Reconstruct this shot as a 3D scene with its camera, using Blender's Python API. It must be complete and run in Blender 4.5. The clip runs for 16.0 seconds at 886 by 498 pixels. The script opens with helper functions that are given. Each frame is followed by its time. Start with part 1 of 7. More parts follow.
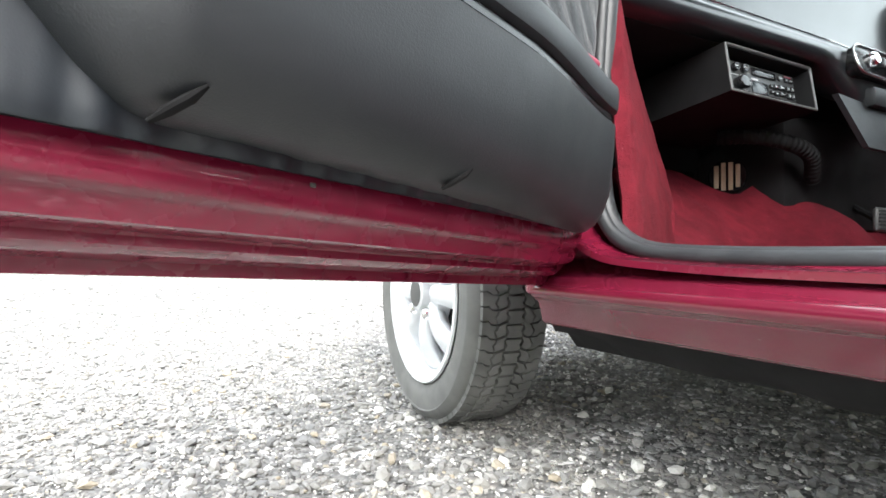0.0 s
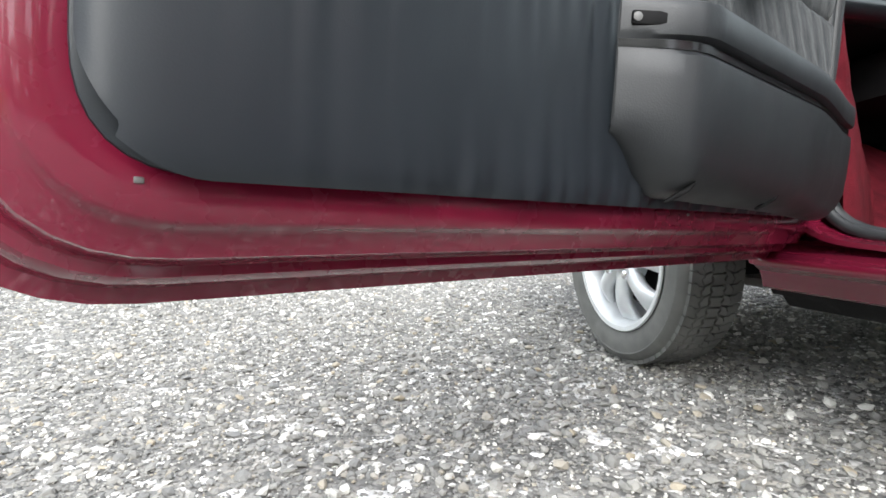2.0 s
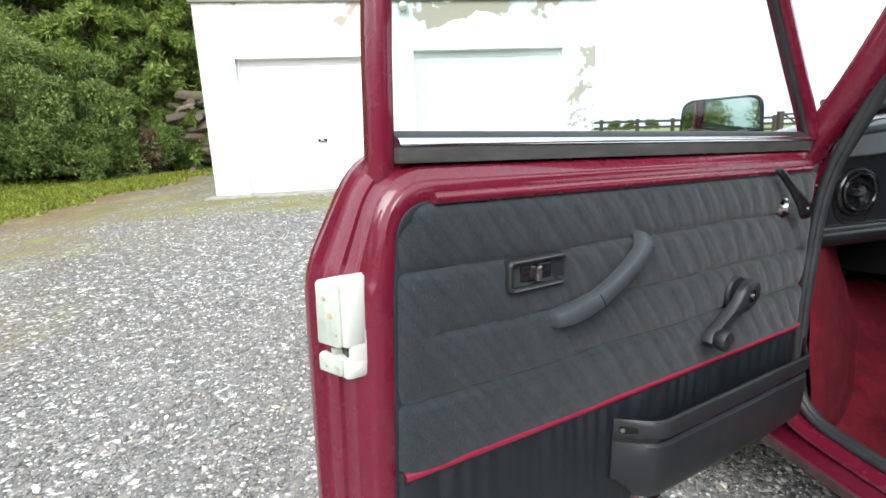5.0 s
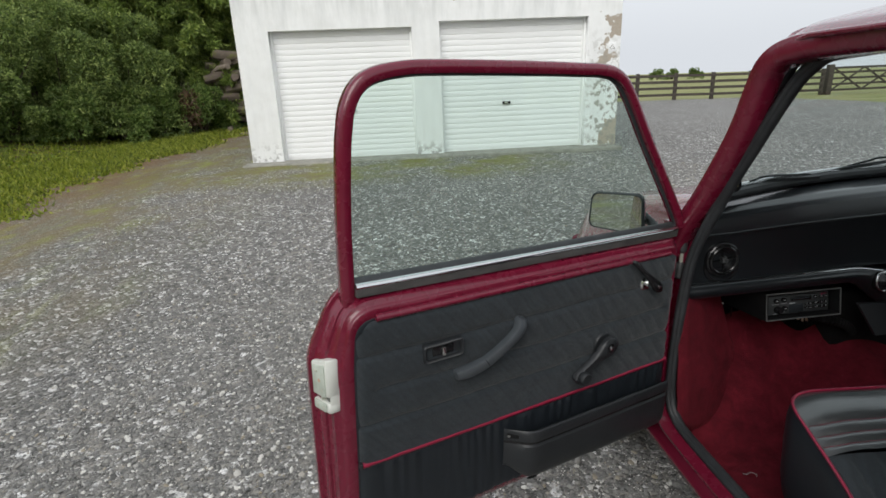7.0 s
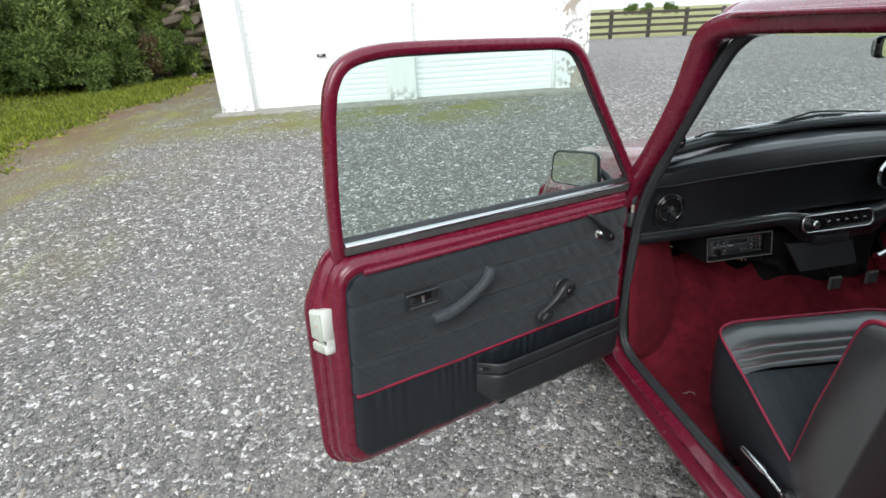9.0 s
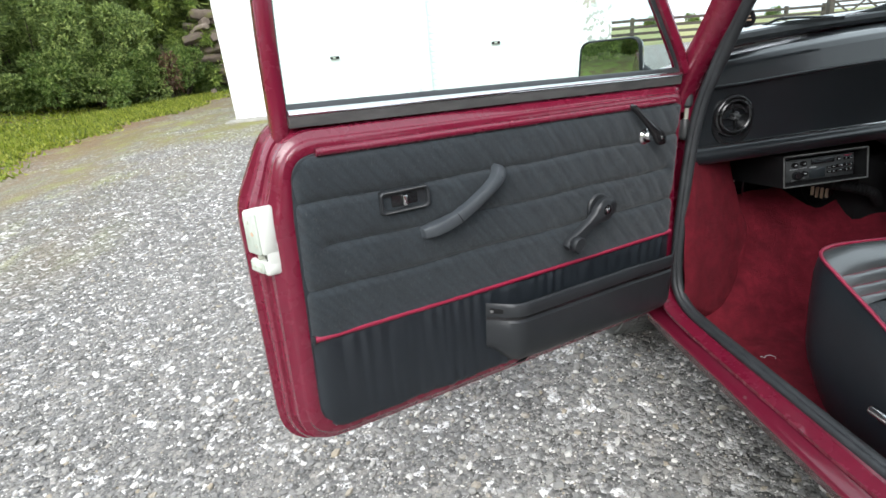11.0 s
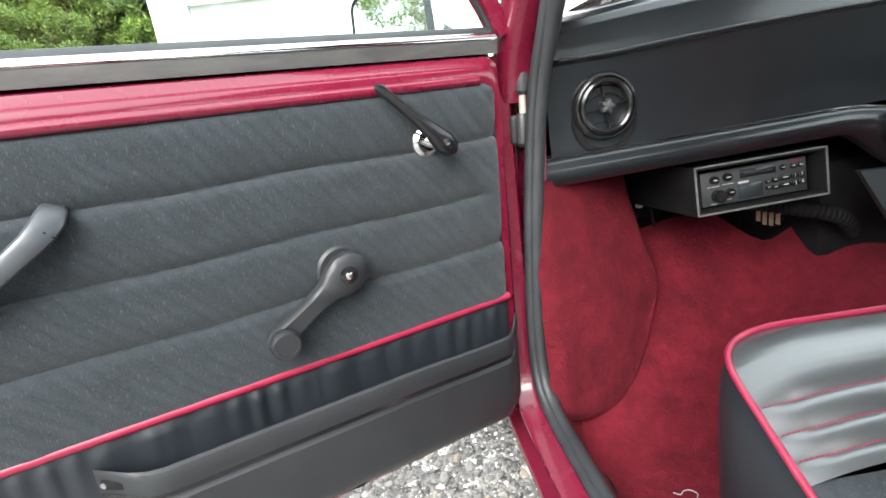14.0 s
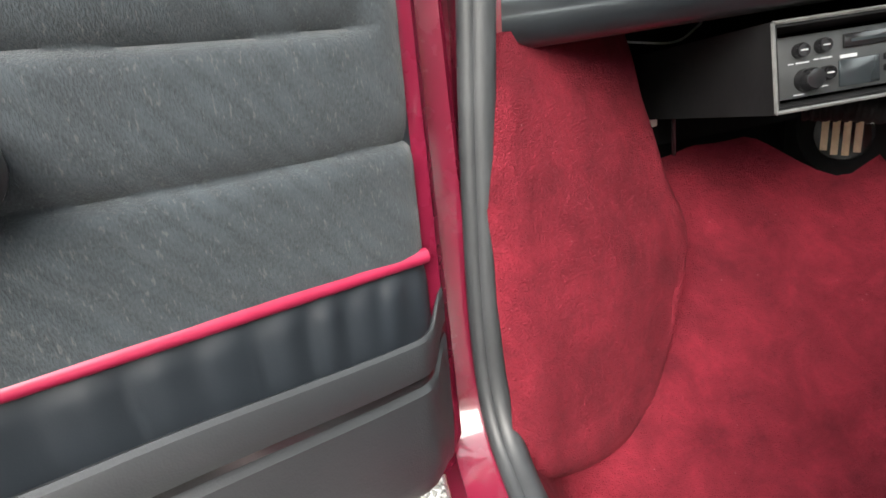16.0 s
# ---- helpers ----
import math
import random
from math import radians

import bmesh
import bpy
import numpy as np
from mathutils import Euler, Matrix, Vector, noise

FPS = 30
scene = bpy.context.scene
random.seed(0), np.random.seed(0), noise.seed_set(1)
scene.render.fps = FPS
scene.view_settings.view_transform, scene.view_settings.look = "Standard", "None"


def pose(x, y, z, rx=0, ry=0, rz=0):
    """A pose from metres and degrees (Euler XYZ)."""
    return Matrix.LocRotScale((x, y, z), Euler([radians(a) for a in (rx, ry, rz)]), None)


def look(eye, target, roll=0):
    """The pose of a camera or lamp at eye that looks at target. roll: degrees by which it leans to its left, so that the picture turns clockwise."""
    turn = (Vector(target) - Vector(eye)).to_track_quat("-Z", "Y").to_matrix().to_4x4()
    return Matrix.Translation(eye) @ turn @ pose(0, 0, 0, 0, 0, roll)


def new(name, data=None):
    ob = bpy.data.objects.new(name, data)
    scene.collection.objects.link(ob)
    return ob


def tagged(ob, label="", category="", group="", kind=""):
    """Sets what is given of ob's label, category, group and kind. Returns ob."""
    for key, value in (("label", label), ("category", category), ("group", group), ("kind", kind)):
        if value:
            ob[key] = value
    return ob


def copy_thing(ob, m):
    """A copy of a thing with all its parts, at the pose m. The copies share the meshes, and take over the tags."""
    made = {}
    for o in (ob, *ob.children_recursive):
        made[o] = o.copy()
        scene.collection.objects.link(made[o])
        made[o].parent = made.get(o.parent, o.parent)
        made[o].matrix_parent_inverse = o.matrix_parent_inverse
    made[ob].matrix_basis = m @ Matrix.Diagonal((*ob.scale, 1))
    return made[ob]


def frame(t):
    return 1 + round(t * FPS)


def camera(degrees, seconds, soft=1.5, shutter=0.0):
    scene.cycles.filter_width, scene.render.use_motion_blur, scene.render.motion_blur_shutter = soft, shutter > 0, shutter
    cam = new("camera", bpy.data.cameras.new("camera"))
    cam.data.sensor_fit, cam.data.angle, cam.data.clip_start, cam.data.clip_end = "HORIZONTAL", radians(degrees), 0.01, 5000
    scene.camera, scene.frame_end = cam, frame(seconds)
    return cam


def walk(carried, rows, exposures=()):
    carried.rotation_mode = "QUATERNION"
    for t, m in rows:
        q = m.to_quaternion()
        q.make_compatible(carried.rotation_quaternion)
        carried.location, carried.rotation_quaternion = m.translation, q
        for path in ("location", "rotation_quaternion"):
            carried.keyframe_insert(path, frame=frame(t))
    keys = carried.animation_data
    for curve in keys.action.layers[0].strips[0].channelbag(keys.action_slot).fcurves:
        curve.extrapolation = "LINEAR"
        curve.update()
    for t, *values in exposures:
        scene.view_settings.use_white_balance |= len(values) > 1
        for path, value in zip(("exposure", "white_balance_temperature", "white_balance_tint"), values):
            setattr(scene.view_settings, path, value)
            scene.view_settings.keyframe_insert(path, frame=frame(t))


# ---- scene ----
cam = camera(78.4, 16.0, soft=1.6)
# The world is the car's: x to its right, y ahead, the front axle at y = 0, the middle of the car at x = 0.
PATH = [
    (0, (-1.127, -1.0195, 0.3355), (-0.224, 0.765, 0.3395), 2.25),
    (0.5, (-1.219, -1.052, 0.338), (-0.3515, 0.749, 0.2885), 2.65),
    (1, (-1.323, -1.0785, 0.3485), (-0.5205, 0.7505, 0.2465), 2.75),
    (1.5, (-1.401, -1.11, 0.362), (-0.7075, 0.7595, 0.2085), 2.3),
    (2, (-1.441, -1.1395, 0.3875), (-0.866, 0.7655, 0.1895), 0.9),
    (2.5, (-1.477, -1.213, 0.454), (-0.959, 0.703, 0.212), -0.2),
    (3, (-1.521, -1.315, 0.519), (-1.024, 0.594, 0.188), -0.5),
    (3.5, (-1.52, -1.344, 0.651), (-1.061, 0.557, 0.232), -1.5),
    (4, (-1.547, -1.364, 0.739), (-1.134, 0.543, 0.299), -2.0),
    (4.5, (-1.544, -1.384, 0.818), (-1.19, 0.534, 0.372), -2.2),
    (4.7, (-1.539, -1.396, 0.87), (-1.212, 0.526, 0.422), -2.3),
    (6.8, (-1.41, -1.763, 1.318), (-1.252, 0.153, 0.769), -2.4),
    (7, (-1.399, -1.794, 1.31), (-1.243, 0.099, 0.686), -2.4),
    (7.5, (-1.391, -1.832, 1.296), (-1.225, -0.028, 0.449), -2.8),
    (8, (-1.41, -1.848, 1.338), (-1.216, -0.047, 0.49), -2.9),
    (8.5, (-1.411, -1.878, 1.377), (-1.188, -0.032, 0.641), -2.8),
    (9, (-1.41, -1.925, 1.393), (-1.185, -0.114, 0.574), -3.1),
    (9.2, (-1.405, -1.923, 1.401), (-1.182, -0.134, 0.534), -3.2),
    (11.3, (-1.303, -1.647, 0.997), (-1.17, 0.211, 0.269), -5.5),
    (11.5, (-1.26, -1.613, 0.989), (-1.133, 0.248, 0.268), -5.6),
    (12, (-1.161, -1.539, 0.979), (-1.042, 0.327, 0.271), -5.7),
    (12.5, (-1.065, -1.47, 0.961), (-0.96, 0.402, 0.265), -5.8),
    (13, (-0.985, -1.391, 0.941), (-0.875, 0.486, 0.259), -6.4),
    (13.5, (-0.912, -1.319, 0.923), (-0.78, 0.558, 0.244), -6.9),
    (14, (-0.854, -1.261, 0.882), (-0.697, 0.621, 0.225), -7.5),
    (14.5, (-0.816, -1.187, 0.846), (-0.627, 0.698, 0.203), -7.9),
    (15, (-0.788, -1.109, 0.801), (-0.574, 0.777, 0.171), -7.9),
    (15.5, (-0.76, -1.007, 0.749), (-0.531, 0.865, 0.086), -7.5),
    (16, (-0.745, -0.914, 0.693), (-0.497, 0.934, -0.033), -7.1),
]
EXPOSURES = [(0.0, 2.68, 6350, 10), (1.0, 2.2, 6320, 10), (1.6, 1.85, 6310, 10), (2.5, 1.72, 6290, 10), (3.5, 1.58, 6270, 10), (4.5, 1.45, 6250, 10), (5.6, 0.9, 6250, 10), (6.8, 0.1, 6420, 10), (7.4, 0.34, 6400, 10),
             (8.0, 0.95, 6230, 10), (8.5, 0.9, 6220, 10), (9.2, 0.75, 6200, 10), (11.3, 1.5, 6200, 10), (12.5, 2.2, 6230, 10), (14.0, 2.47, 6420, 10), (15.0, 2.78, 6580, 10), (16.0, 2.96, 6750, 10)]
walk(cam, [(t, look(eye, target, roll)) for t, eye, target, roll in PATH], EXPOSURES)

# ---- overcast daylight ----
world = bpy.data.worlds.new("overcast_sky")
scene.world = world
world.use_nodes = True
wt = world.node_tree
wt.nodes.clear()
sky = wt.nodes.new("ShaderNodeTexSky")
sky.sky_type, sky.sun_disc = "NISHITA", False
sky.sun_elevation, sky.sun_rotation = radians(39), radians(200)
sky.air_density, sky.dust_density = 1.5, 6.0
grey = wt.nodes.new("ShaderNodeHueSaturation")
grey.inputs["Saturation"].default_value = 0.22
cloud = wt.nodes.new("ShaderNodeMix")
cloud.data_type = "RGBA"
cloud.inputs["Factor"].default_value = 0.7
cloud.inputs["B"].default_value = (9.3, 9.7, 10.2, 1)
bg = wt.nodes.new("ShaderNodeBackground")
bg.inputs["Strength"].default_value = 0.1
wo = wt.nodes.new("ShaderNodeOutputWorld")
wt.links.new(sky.outputs[0], grey.inputs["Color"])
wt.links.new(grey.outputs[0], cloud.inputs["A"])
wt.links.new(cloud.outputs["Result"], bg.inputs["Color"])
wt.links.new(bg.outputs[0], wo.inputs["Surface"])
sun_data = bpy.data.lights.new("sun", "SUN")
sun_data.energy, sun_data.angle, sun_data.color = 1.35, radians(45), (1.0, 0.96, 0.9)
sun = new("sun", sun_data)
sun.matrix_world = look((-2.5, -7, 6), (0, 0, 0))


# ---- materials ----
def material(name, build):
    m = bpy.data.materials.new(name)
    m.use_nodes = True
    nt = m.node_tree
    nt.nodes.clear()
    out = nt.nodes.new("ShaderNodeOutputMaterial")
    surf = build(Nodes(nt))
    nt.links.new(surf, out.inputs["Surface"])
    return m


class Nodes:
    """Short ways to add nodes and wire them."""
    def __init__(self, nt):
        self.nt = nt

    def put(self, socket, value):
        if hasattr(value, "is_output"):
            self.nt.links.new(value, socket)
        elif hasattr(socket, "default_value"):
            if isinstance(value, tuple) and len(value) == 3 and socket.type == "RGBA":
                value = (*value, 1)
            socket.default_value = value

    def coords(self, which="Object"):
        return self.nt.nodes.new("ShaderNodeTexCoord").outputs[which]

    def scaled(self, v, s, r=(0, 0, 0)):
        n = self.nt.nodes.new("ShaderNodeMapping")
        self.put(n.inputs["Vector"], v)
        n.inputs["Scale"].default_value = s if isinstance(s, tuple) else (s, s, s)
        n.inputs["Rotation"].default_value = r
        return n.outputs[0]

    def noise(self, v, scale, detail=4.0, rough=0.55, distort=0.0):
        n = self.nt.nodes.new("ShaderNodeTexNoise")
        self.put(n.inputs["Vector"], v)
        n.inputs["Scale"].default_value, n.inputs["Detail"].default_value = scale, detail
        n.inputs["Roughness"].default_value, n.inputs["Distortion"].default_value = rough, distort
        return n.outputs[0]

    def voronoi(self, v, scale, feature="F1", out="Distance", rand=1.0):
        n = self.nt.nodes.new("ShaderNodeTexVoronoi")
        n.feature = feature
        self.put(n.inputs["Vector"], v)
        n.inputs["Scale"].default_value, n.inputs["Randomness"].default_value = scale, rand
        return n.outputs[out]

    def wave(self, v, scale, distort=0.0, axis="X", detail=1.0):
        n = self.nt.nodes.new("ShaderNodeTexWave")
        n.bands_direction = axis
        self.put(n.inputs["Vector"], v)
        n.inputs["Scale"].default_value, n.inputs["Distortion"].default_value, n.inputs["Detail"].default_value = scale, distort, detail
        return n.outputs["Fac"]

    def ramp(self, fac, stops):
        n = self.nt.nodes.new("ShaderNodeValToRGB")
        self.put(n.inputs[0], fac)
        e = n.color_ramp.elements
        while len(e) < len(stops):
            e.new(0.5)
        for k, (p, c) in zip(e, stops):
            k.position = p
            k.color = (c, c, c, 1) if isinstance(c, (int, float)) else (*c, 1)
        return n.outputs[0]

    def mix(self, fac, a, b, blend="MIX"):
        n = self.nt.nodes.new("ShaderNodeMix")
        n.data_type, n.blend_type = "RGBA", blend
        self.put(n.inputs[0], fac)
        self.put(n.inputs[6], a)
        self.put(n.inputs[7], b)
        return n.outputs[2]

    def calc(self, op, a, b=0.0, c=0.0):
        n = self.nt.nodes.new("ShaderNodeMath")
        n.operation = op
        for k, v in zip(n.inputs, (a, b, c)):
            self.put(k, v)
        return n.outputs[0]

    def axis(self, v, k):
        n = self.nt.nodes.new("ShaderNodeSeparateXYZ")
        self.put(n.inputs[0], v)
        return n.outputs[k]

    def bump(self, height, strength=0.3, distance=0.002, normal=None):
        n = self.nt.nodes.new("ShaderNodeBump")
        n.inputs["Strength"].default_value, n.inputs["Distance"].default_value = strength, distance
        self.put(n.inputs["Height"], height)
        if normal is not None:
            self.put(n.inputs["Normal"], normal)
        return n.outputs[0]

    def island(self):
        return self.nt.nodes.new("ShaderNodeNewGeometry").outputs["Random Per Island"]

    def chance(self):
        return self.nt.nodes.new("ShaderNodeObjectInfo").outputs["Random"]

    def surface(self, color, rough=0.5, metal=0.0, normal=None, **more):
        n = self.nt.nodes.new("ShaderNodeBsdfPrincipled")
        self.put(n.inputs["Base Color"], color)
        self.put(n.inputs["Roughness"], rough)
        self.put(n.inputs["Metallic"], metal)
        if normal is not None:
            self.put(n.inputs["Normal"], normal)
        for key, value in more.items():
            self.put(n.inputs[key.replace("_", " ")], value)
        return n.outputs[0]


def mat_paint(n):
    v = n.coords()
    dirt = n.noise(v, 14, 5)
    col = n.mix(n.ramp(dirt, [(0.4, 0.0), (0.8, 1.0)]), (0.136, 0.0074, 0.0245), (0.118, 0.0068, 0.021))
    fleck = n.noise(v, 900, 2)
    col = n.mix(n.calc("MULTIPLY", fleck, 0.25), col, (0.19, 0.008, 0.034))
    dust = n.ramp(n.noise(n.scaled(v, (7, 7, 3)), 3.0, 6, 0.65), [(0.55, 0.0), (0.85, 0.1)])
    col = n.mix(dust, col, (0.16, 0.04, 0.052))
    r = n.ramp(n.noise(v, 30, 4), [(0.3, 0.22), (0.8, 0.34)])
    return n.surface(col, r, 0.0, n.bump(n.noise(v, 18, 2), 0.03, 0.004), Specular_IOR_Level=0.3, Coat_Weight=0.8, Coat_Roughness=0.05)


def mat_dull_paint(n):
    """Lower sills: the same red under road film."""
    v = n.coords()
    film = n.ramp(n.noise(n.scaled(v, (9, 4, 16)), 2.2, 7, 0.65), [(0.42, 0.0), (0.8, 0.26)])
    col = n.mix(film, (0.112, 0.0062, 0.021), (0.1, 0.032, 0.04))
    scuff = n.ramp(n.noise(n.scaled(v, (30, 12, 60)), 1.5, 5), [(0.68, 0.0), (0.76, 0.5)])
    col = n.mix(scuff, col, (0.2, 0.17, 0.165))
    return n.surface(col, n.ramp(film, [(0.0, 0.18), (1.0, 0.45)]), 0.0, n.bump(n.noise(v, 60, 4), 0.1, 0.002), Coat_Weight=0.6, Coat_Roughness=0.15)


def mat_chrome(n):
    v = n.coords()
    return n.surface((0.78, 0.78, 0.78), n.ramp(n.noise(v, 40, 3), [(0.3, 0.08), (0.8, 0.2)]), 1.0)


def mat_rubber(n):
    v = n.coords()
    col = n.ramp(n.noise(v, 25, 5), [(0.3, (0.018, 0.02, 0.022)), (0.75, (0.034, 0.037, 0.04))])
    return n.surface(col, 0.5, 0.0, n.bump(n.noise(v, 300, 3), 0.15, 0.0008))


def mat_vinyl(n):
    v = n.coords()
    grain = n.voronoi(v, 900)
    col = n.ramp(n.noise(v, 9, 4), [(0.3, (0.0098, 0.0129, 0.0167)), (0.75, (0.0147, 0.0189, 0.0236))])
    return n.surface(col, n.ramp(n.noise(v, 12, 3), [(0.3, 0.4), (0.8, 0.5)]), 0.0, n.bump(grain, 0.06, 0.0006), Specular_IOR_Level=0.52)


def mat_dash(n):
    """Dashboard vinyl: blacker and glossier than the trim."""
    v = n.coords()
    col = n.ramp(n.noise(v, 9, 4), [(0.3, (0.0085, 0.0105, 0.0125)), (0.75, (0.0135, 0.016, 0.0185))])
    return n.surface(col, n.ramp(n.noise(v, 12, 3), [(0.3, 0.28), (0.8, 0.36)]), 0.0, n.bump(n.voronoi(v, 900), 0.1, 0.0005), Specular_IOR_Level=0.4, Coat_Weight=0.85, Coat_Roughness=0.16)


# Dirty underside, made extra pale to bounce light onto the gravel below.
def mat_bounce_dirt(n):
    v = n.coords()
    return n.surface(n.ramp(n.noise(v, 7, 5), [(0.3, (0.22, 0.205, 0.19)), (0.75, (0.34, 0.32, 0.3))]), 0.85)


def mat_leather(n):
    """Seat vinyl, smoother and more polished, with soft creases."""
    v = n.coords()
    crease = n.noise(n.scaled(v, (3, 9, 3)), 6, 4, 0.6, 0.8)
    col = n.ramp(n.noise(v, 9, 4), [(0.3, (0.022, 0.025, 0.026)), (0.75, (0.034, 0.037, 0.0385))])
    h = n.calc("ADD", crease, n.calc("MULTIPLY", n.voronoi(v, 700), 0.25))
    return n.surface(col, n.ramp(n.noise(v, 14, 4), [(0.3, 0.42), (0.8, 0.52)]), 0.0, n.bump(h, 0.22, 0.0025), Specular_IOR_Level=0.6, Coat_Weight=1.0, Coat_Roughness=0.3, Coat_IOR=1.9)


# Grey of worn edges, and of the highlight lines on the release surround.
def mat_worn_glint(n):
    v = n.coords()
    return n.surface(n.ramp(n.noise(v, 60, 4), [(0.3, (0.07, 0.072, 0.072)), (0.8, (0.16, 0.16, 0.155))]), 0.4)


def mat_plastic(n):
    v = n.coords()
    col = n.ramp(n.noise(v, 11, 4), [(0.3, (0.014, 0.016, 0.0182)), (0.8, (0.0215, 0.024, 0.0265))])
    return n.surface(col, n.ramp(n.noise(v, 16, 4), [(0.3, 0.42), (0.8, 0.55)]), 0.0, n.bump(n.calc("ADD", n.voronoi(v, 800), n.noise(v, 420, 2)), 0.14, 0.0007), Specular_IOR_Level=0.52)


def mat_radio_grey(n):
    v = n.coords()
    return n.surface(n.ramp(n.noise(v, 40, 3), [(0.3, (0.03, 0.032, 0.033)), (0.8, (0.042, 0.044, 0.045))]), 0.45)


def mat_grip(n):
    v = n.coords()
    col = n.ramp(n.noise(v, 30, 4), [(0.3, (0.044, 0.051, 0.058)), (0.8, (0.058, 0.066, 0.073))])
    return n.surface(col, n.ramp(n.noise(v, 45, 4), [(0.3, 0.34), (0.8, 0.46)]), 0.0, n.bump(n.noise(v, 500, 2), 0.1, 0.0005), Specular_IOR_Level=0.65)


def mat_gloss_black(n):
    v = n.coords()
    return n.surface((0.012, 0.012, 0.013), n.ramp(n.noise(v, 30, 3), [(0.3, 0.12), (0.8, 0.25)]))


# Underseal and black parts; also shade painted onto footwell surfaces.
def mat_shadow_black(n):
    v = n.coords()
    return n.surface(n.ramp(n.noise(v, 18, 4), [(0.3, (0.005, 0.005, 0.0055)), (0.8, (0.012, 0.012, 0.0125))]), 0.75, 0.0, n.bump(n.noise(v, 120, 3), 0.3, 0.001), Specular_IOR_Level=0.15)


def mat_fabric(n):
    """Charcoal cloth with a fine weave, soft slanting ribs and a few light flecks."""
    v = n.coords()
    x, z = n.axis(v, 0), n.axis(v, 2)
    soft = n.noise(v, 13, 4)
    slant = n.calc("SUBTRACT", n.calc("MULTIPLY", x, 0.78), n.calc("MULTIPLY", z, 0.63))
    phase = n.calc("ADD", n.calc("MULTIPLY", slant, 2 * math.pi / 0.0142), n.calc("MULTIPLY", soft, 11.0))
    ribs = n.calc("POWER", n.calc("MULTIPLY_ADD", n.calc("SINE", phase), 0.495, 0.505), 0.45)
    fine = n.calc("MULTIPLY_ADD", n.calc("SINE", n.calc("MULTIPLY", slant, 2 * math.pi / 0.0042)), 0.5, 0.5)
    weave = n.ramp(n.noise(n.scaled(v, (1000, 1000, 380)), 1.0, 3), [(0.36, 0.05), (0.64, 1.0)])
    fleck = n.ramp(n.noise(n.scaled(v, (520, 520, 150), (0, radians(12), 0)), 1.0, 2), [(0.6, 0.0), (0.74, 1.0)])
    col = n.mix(n.calc("MULTIPLY", ribs, n.ramp(n.noise(v, 30, 3), [(0.3, 0.1), (0.7, 1.0)])), (0.006, 0.0092, 0.0119), (0.016, 0.0232, 0.0289))
    col = n.mix(n.calc("MULTIPLY", n.calc("MULTIPLY", weave, n.calc("MULTIPLY_ADD", fine, 0.2, 0.75)), 0.6), col, (0.027, 0.036, 0.0425))
    col = n.mix(n.calc("MULTIPLY", fleck, 0.36), col, (0.09, 0.093, 0.09))
    h = n.calc("ADD", n.calc("MULTIPLY", ribs, 0.45), n.calc("ADD", n.calc("MULTIPLY", weave, 0.3), n.calc("MULTIPLY", fine, 0.05)))
    return n.surface(col, 0.92, 0.0, n.bump(h, 0.42, 0.002), Sheen_Weight=0.16, Sheen_Roughness=0.5)


def mat_piping(n):
    v = n.coords()
    return n.surface(n.ramp(n.noise(v, 60, 3), [(0.3, (0.21, 0.009, 0.034)), (0.8, (0.27, 0.015, 0.048))]), 0.35, Specular_IOR_Level=0.6)


def mat_carpet(n):
    v = n.coords()
    nap = n.noise(v, 17, 8, 0.7, 0.3)
    pile = n.noise(v, 620, 2)
    tuft = n.noise(v, 110, 4)
    col = n.ramp(nap, [(0.34, (0.07, 0.0054, 0.0105)), (0.5, (0.122, 0.0092, 0.0174)), (0.66, (0.19, 0.014, 0.0262))])
    col = n.mix(n.calc("MULTIPLY", pile, 0.45), col, (0.156, 0.01, 0.0196))
    lint = n.ramp(n.voronoi(v, 45), [(0.0, 1.0), (0.045, 0.0)])
    col = n.mix(n.calc("MULTIPLY", lint, 0.35), col, (0.5, 0.3, 0.3))
    h = n.calc("ADD", n.calc("MULTIPLY", tuft, 1.2), pile)
    return n.surface(col, 0.95, 0.0, n.bump(h, 0.9, 0.004), Sheen_Weight=0.02, Sheen_Roughness=0.4, Sheen_Tint=(0.9, 0.05, 0.1), Specular_IOR_Level=0.18)


def mat_glass(tint, gloss=0.03):
    def build(n):
        t = n.nt.nodes.new("ShaderNodeBsdfTransparent")
        t.inputs[0].default_value = (*tint, 1)
        g = n.nt.nodes.new("ShaderNodeBsdfGlossy")
        g.inputs["Roughness"].default_value = gloss
        w = n.nt.nodes.new("ShaderNodeLayerWeight")
        w.inputs[0].default_value = 0.5
        f = n.calc("ADD", n.calc("MULTIPLY", n.calc("POWER", w.outputs["Facing"], 4.0), 0.75), 0.06)
        m = n.nt.nodes.new("ShaderNodeMixShader")
        n.nt.links.new(f, m.inputs[0])
        n.nt.links.new(t.outputs[0], m.inputs[1])
        n.nt.links.new(g.outputs[0], m.inputs[2])
        return m.outputs[0]
    return build


def mat_mirror(n):
    return n.surface((0.82, 0.85, 0.84), 0.02, 1.0)


def mat_tyre(n):
    v = n.coords()
    col = n.ramp(n.noise(v, 14, 5), [(0.3, (0.085, 0.087, 0.082)), (0.75, (0.15, 0.15, 0.141))])
    return n.surface(col, 0.75, 0.0, n.bump(n.noise(v, 260, 4), 0.25, 0.001))


def mat_alloy(n):
    v = n.coords()
    col = n.ramp(n.noise(v, 20, 4), [(0.3, (0.62, 0.64, 0.65)), (0.8, (0.74, 0.76, 0.77))])
    return n.surface(col, 0.38, 0.35)


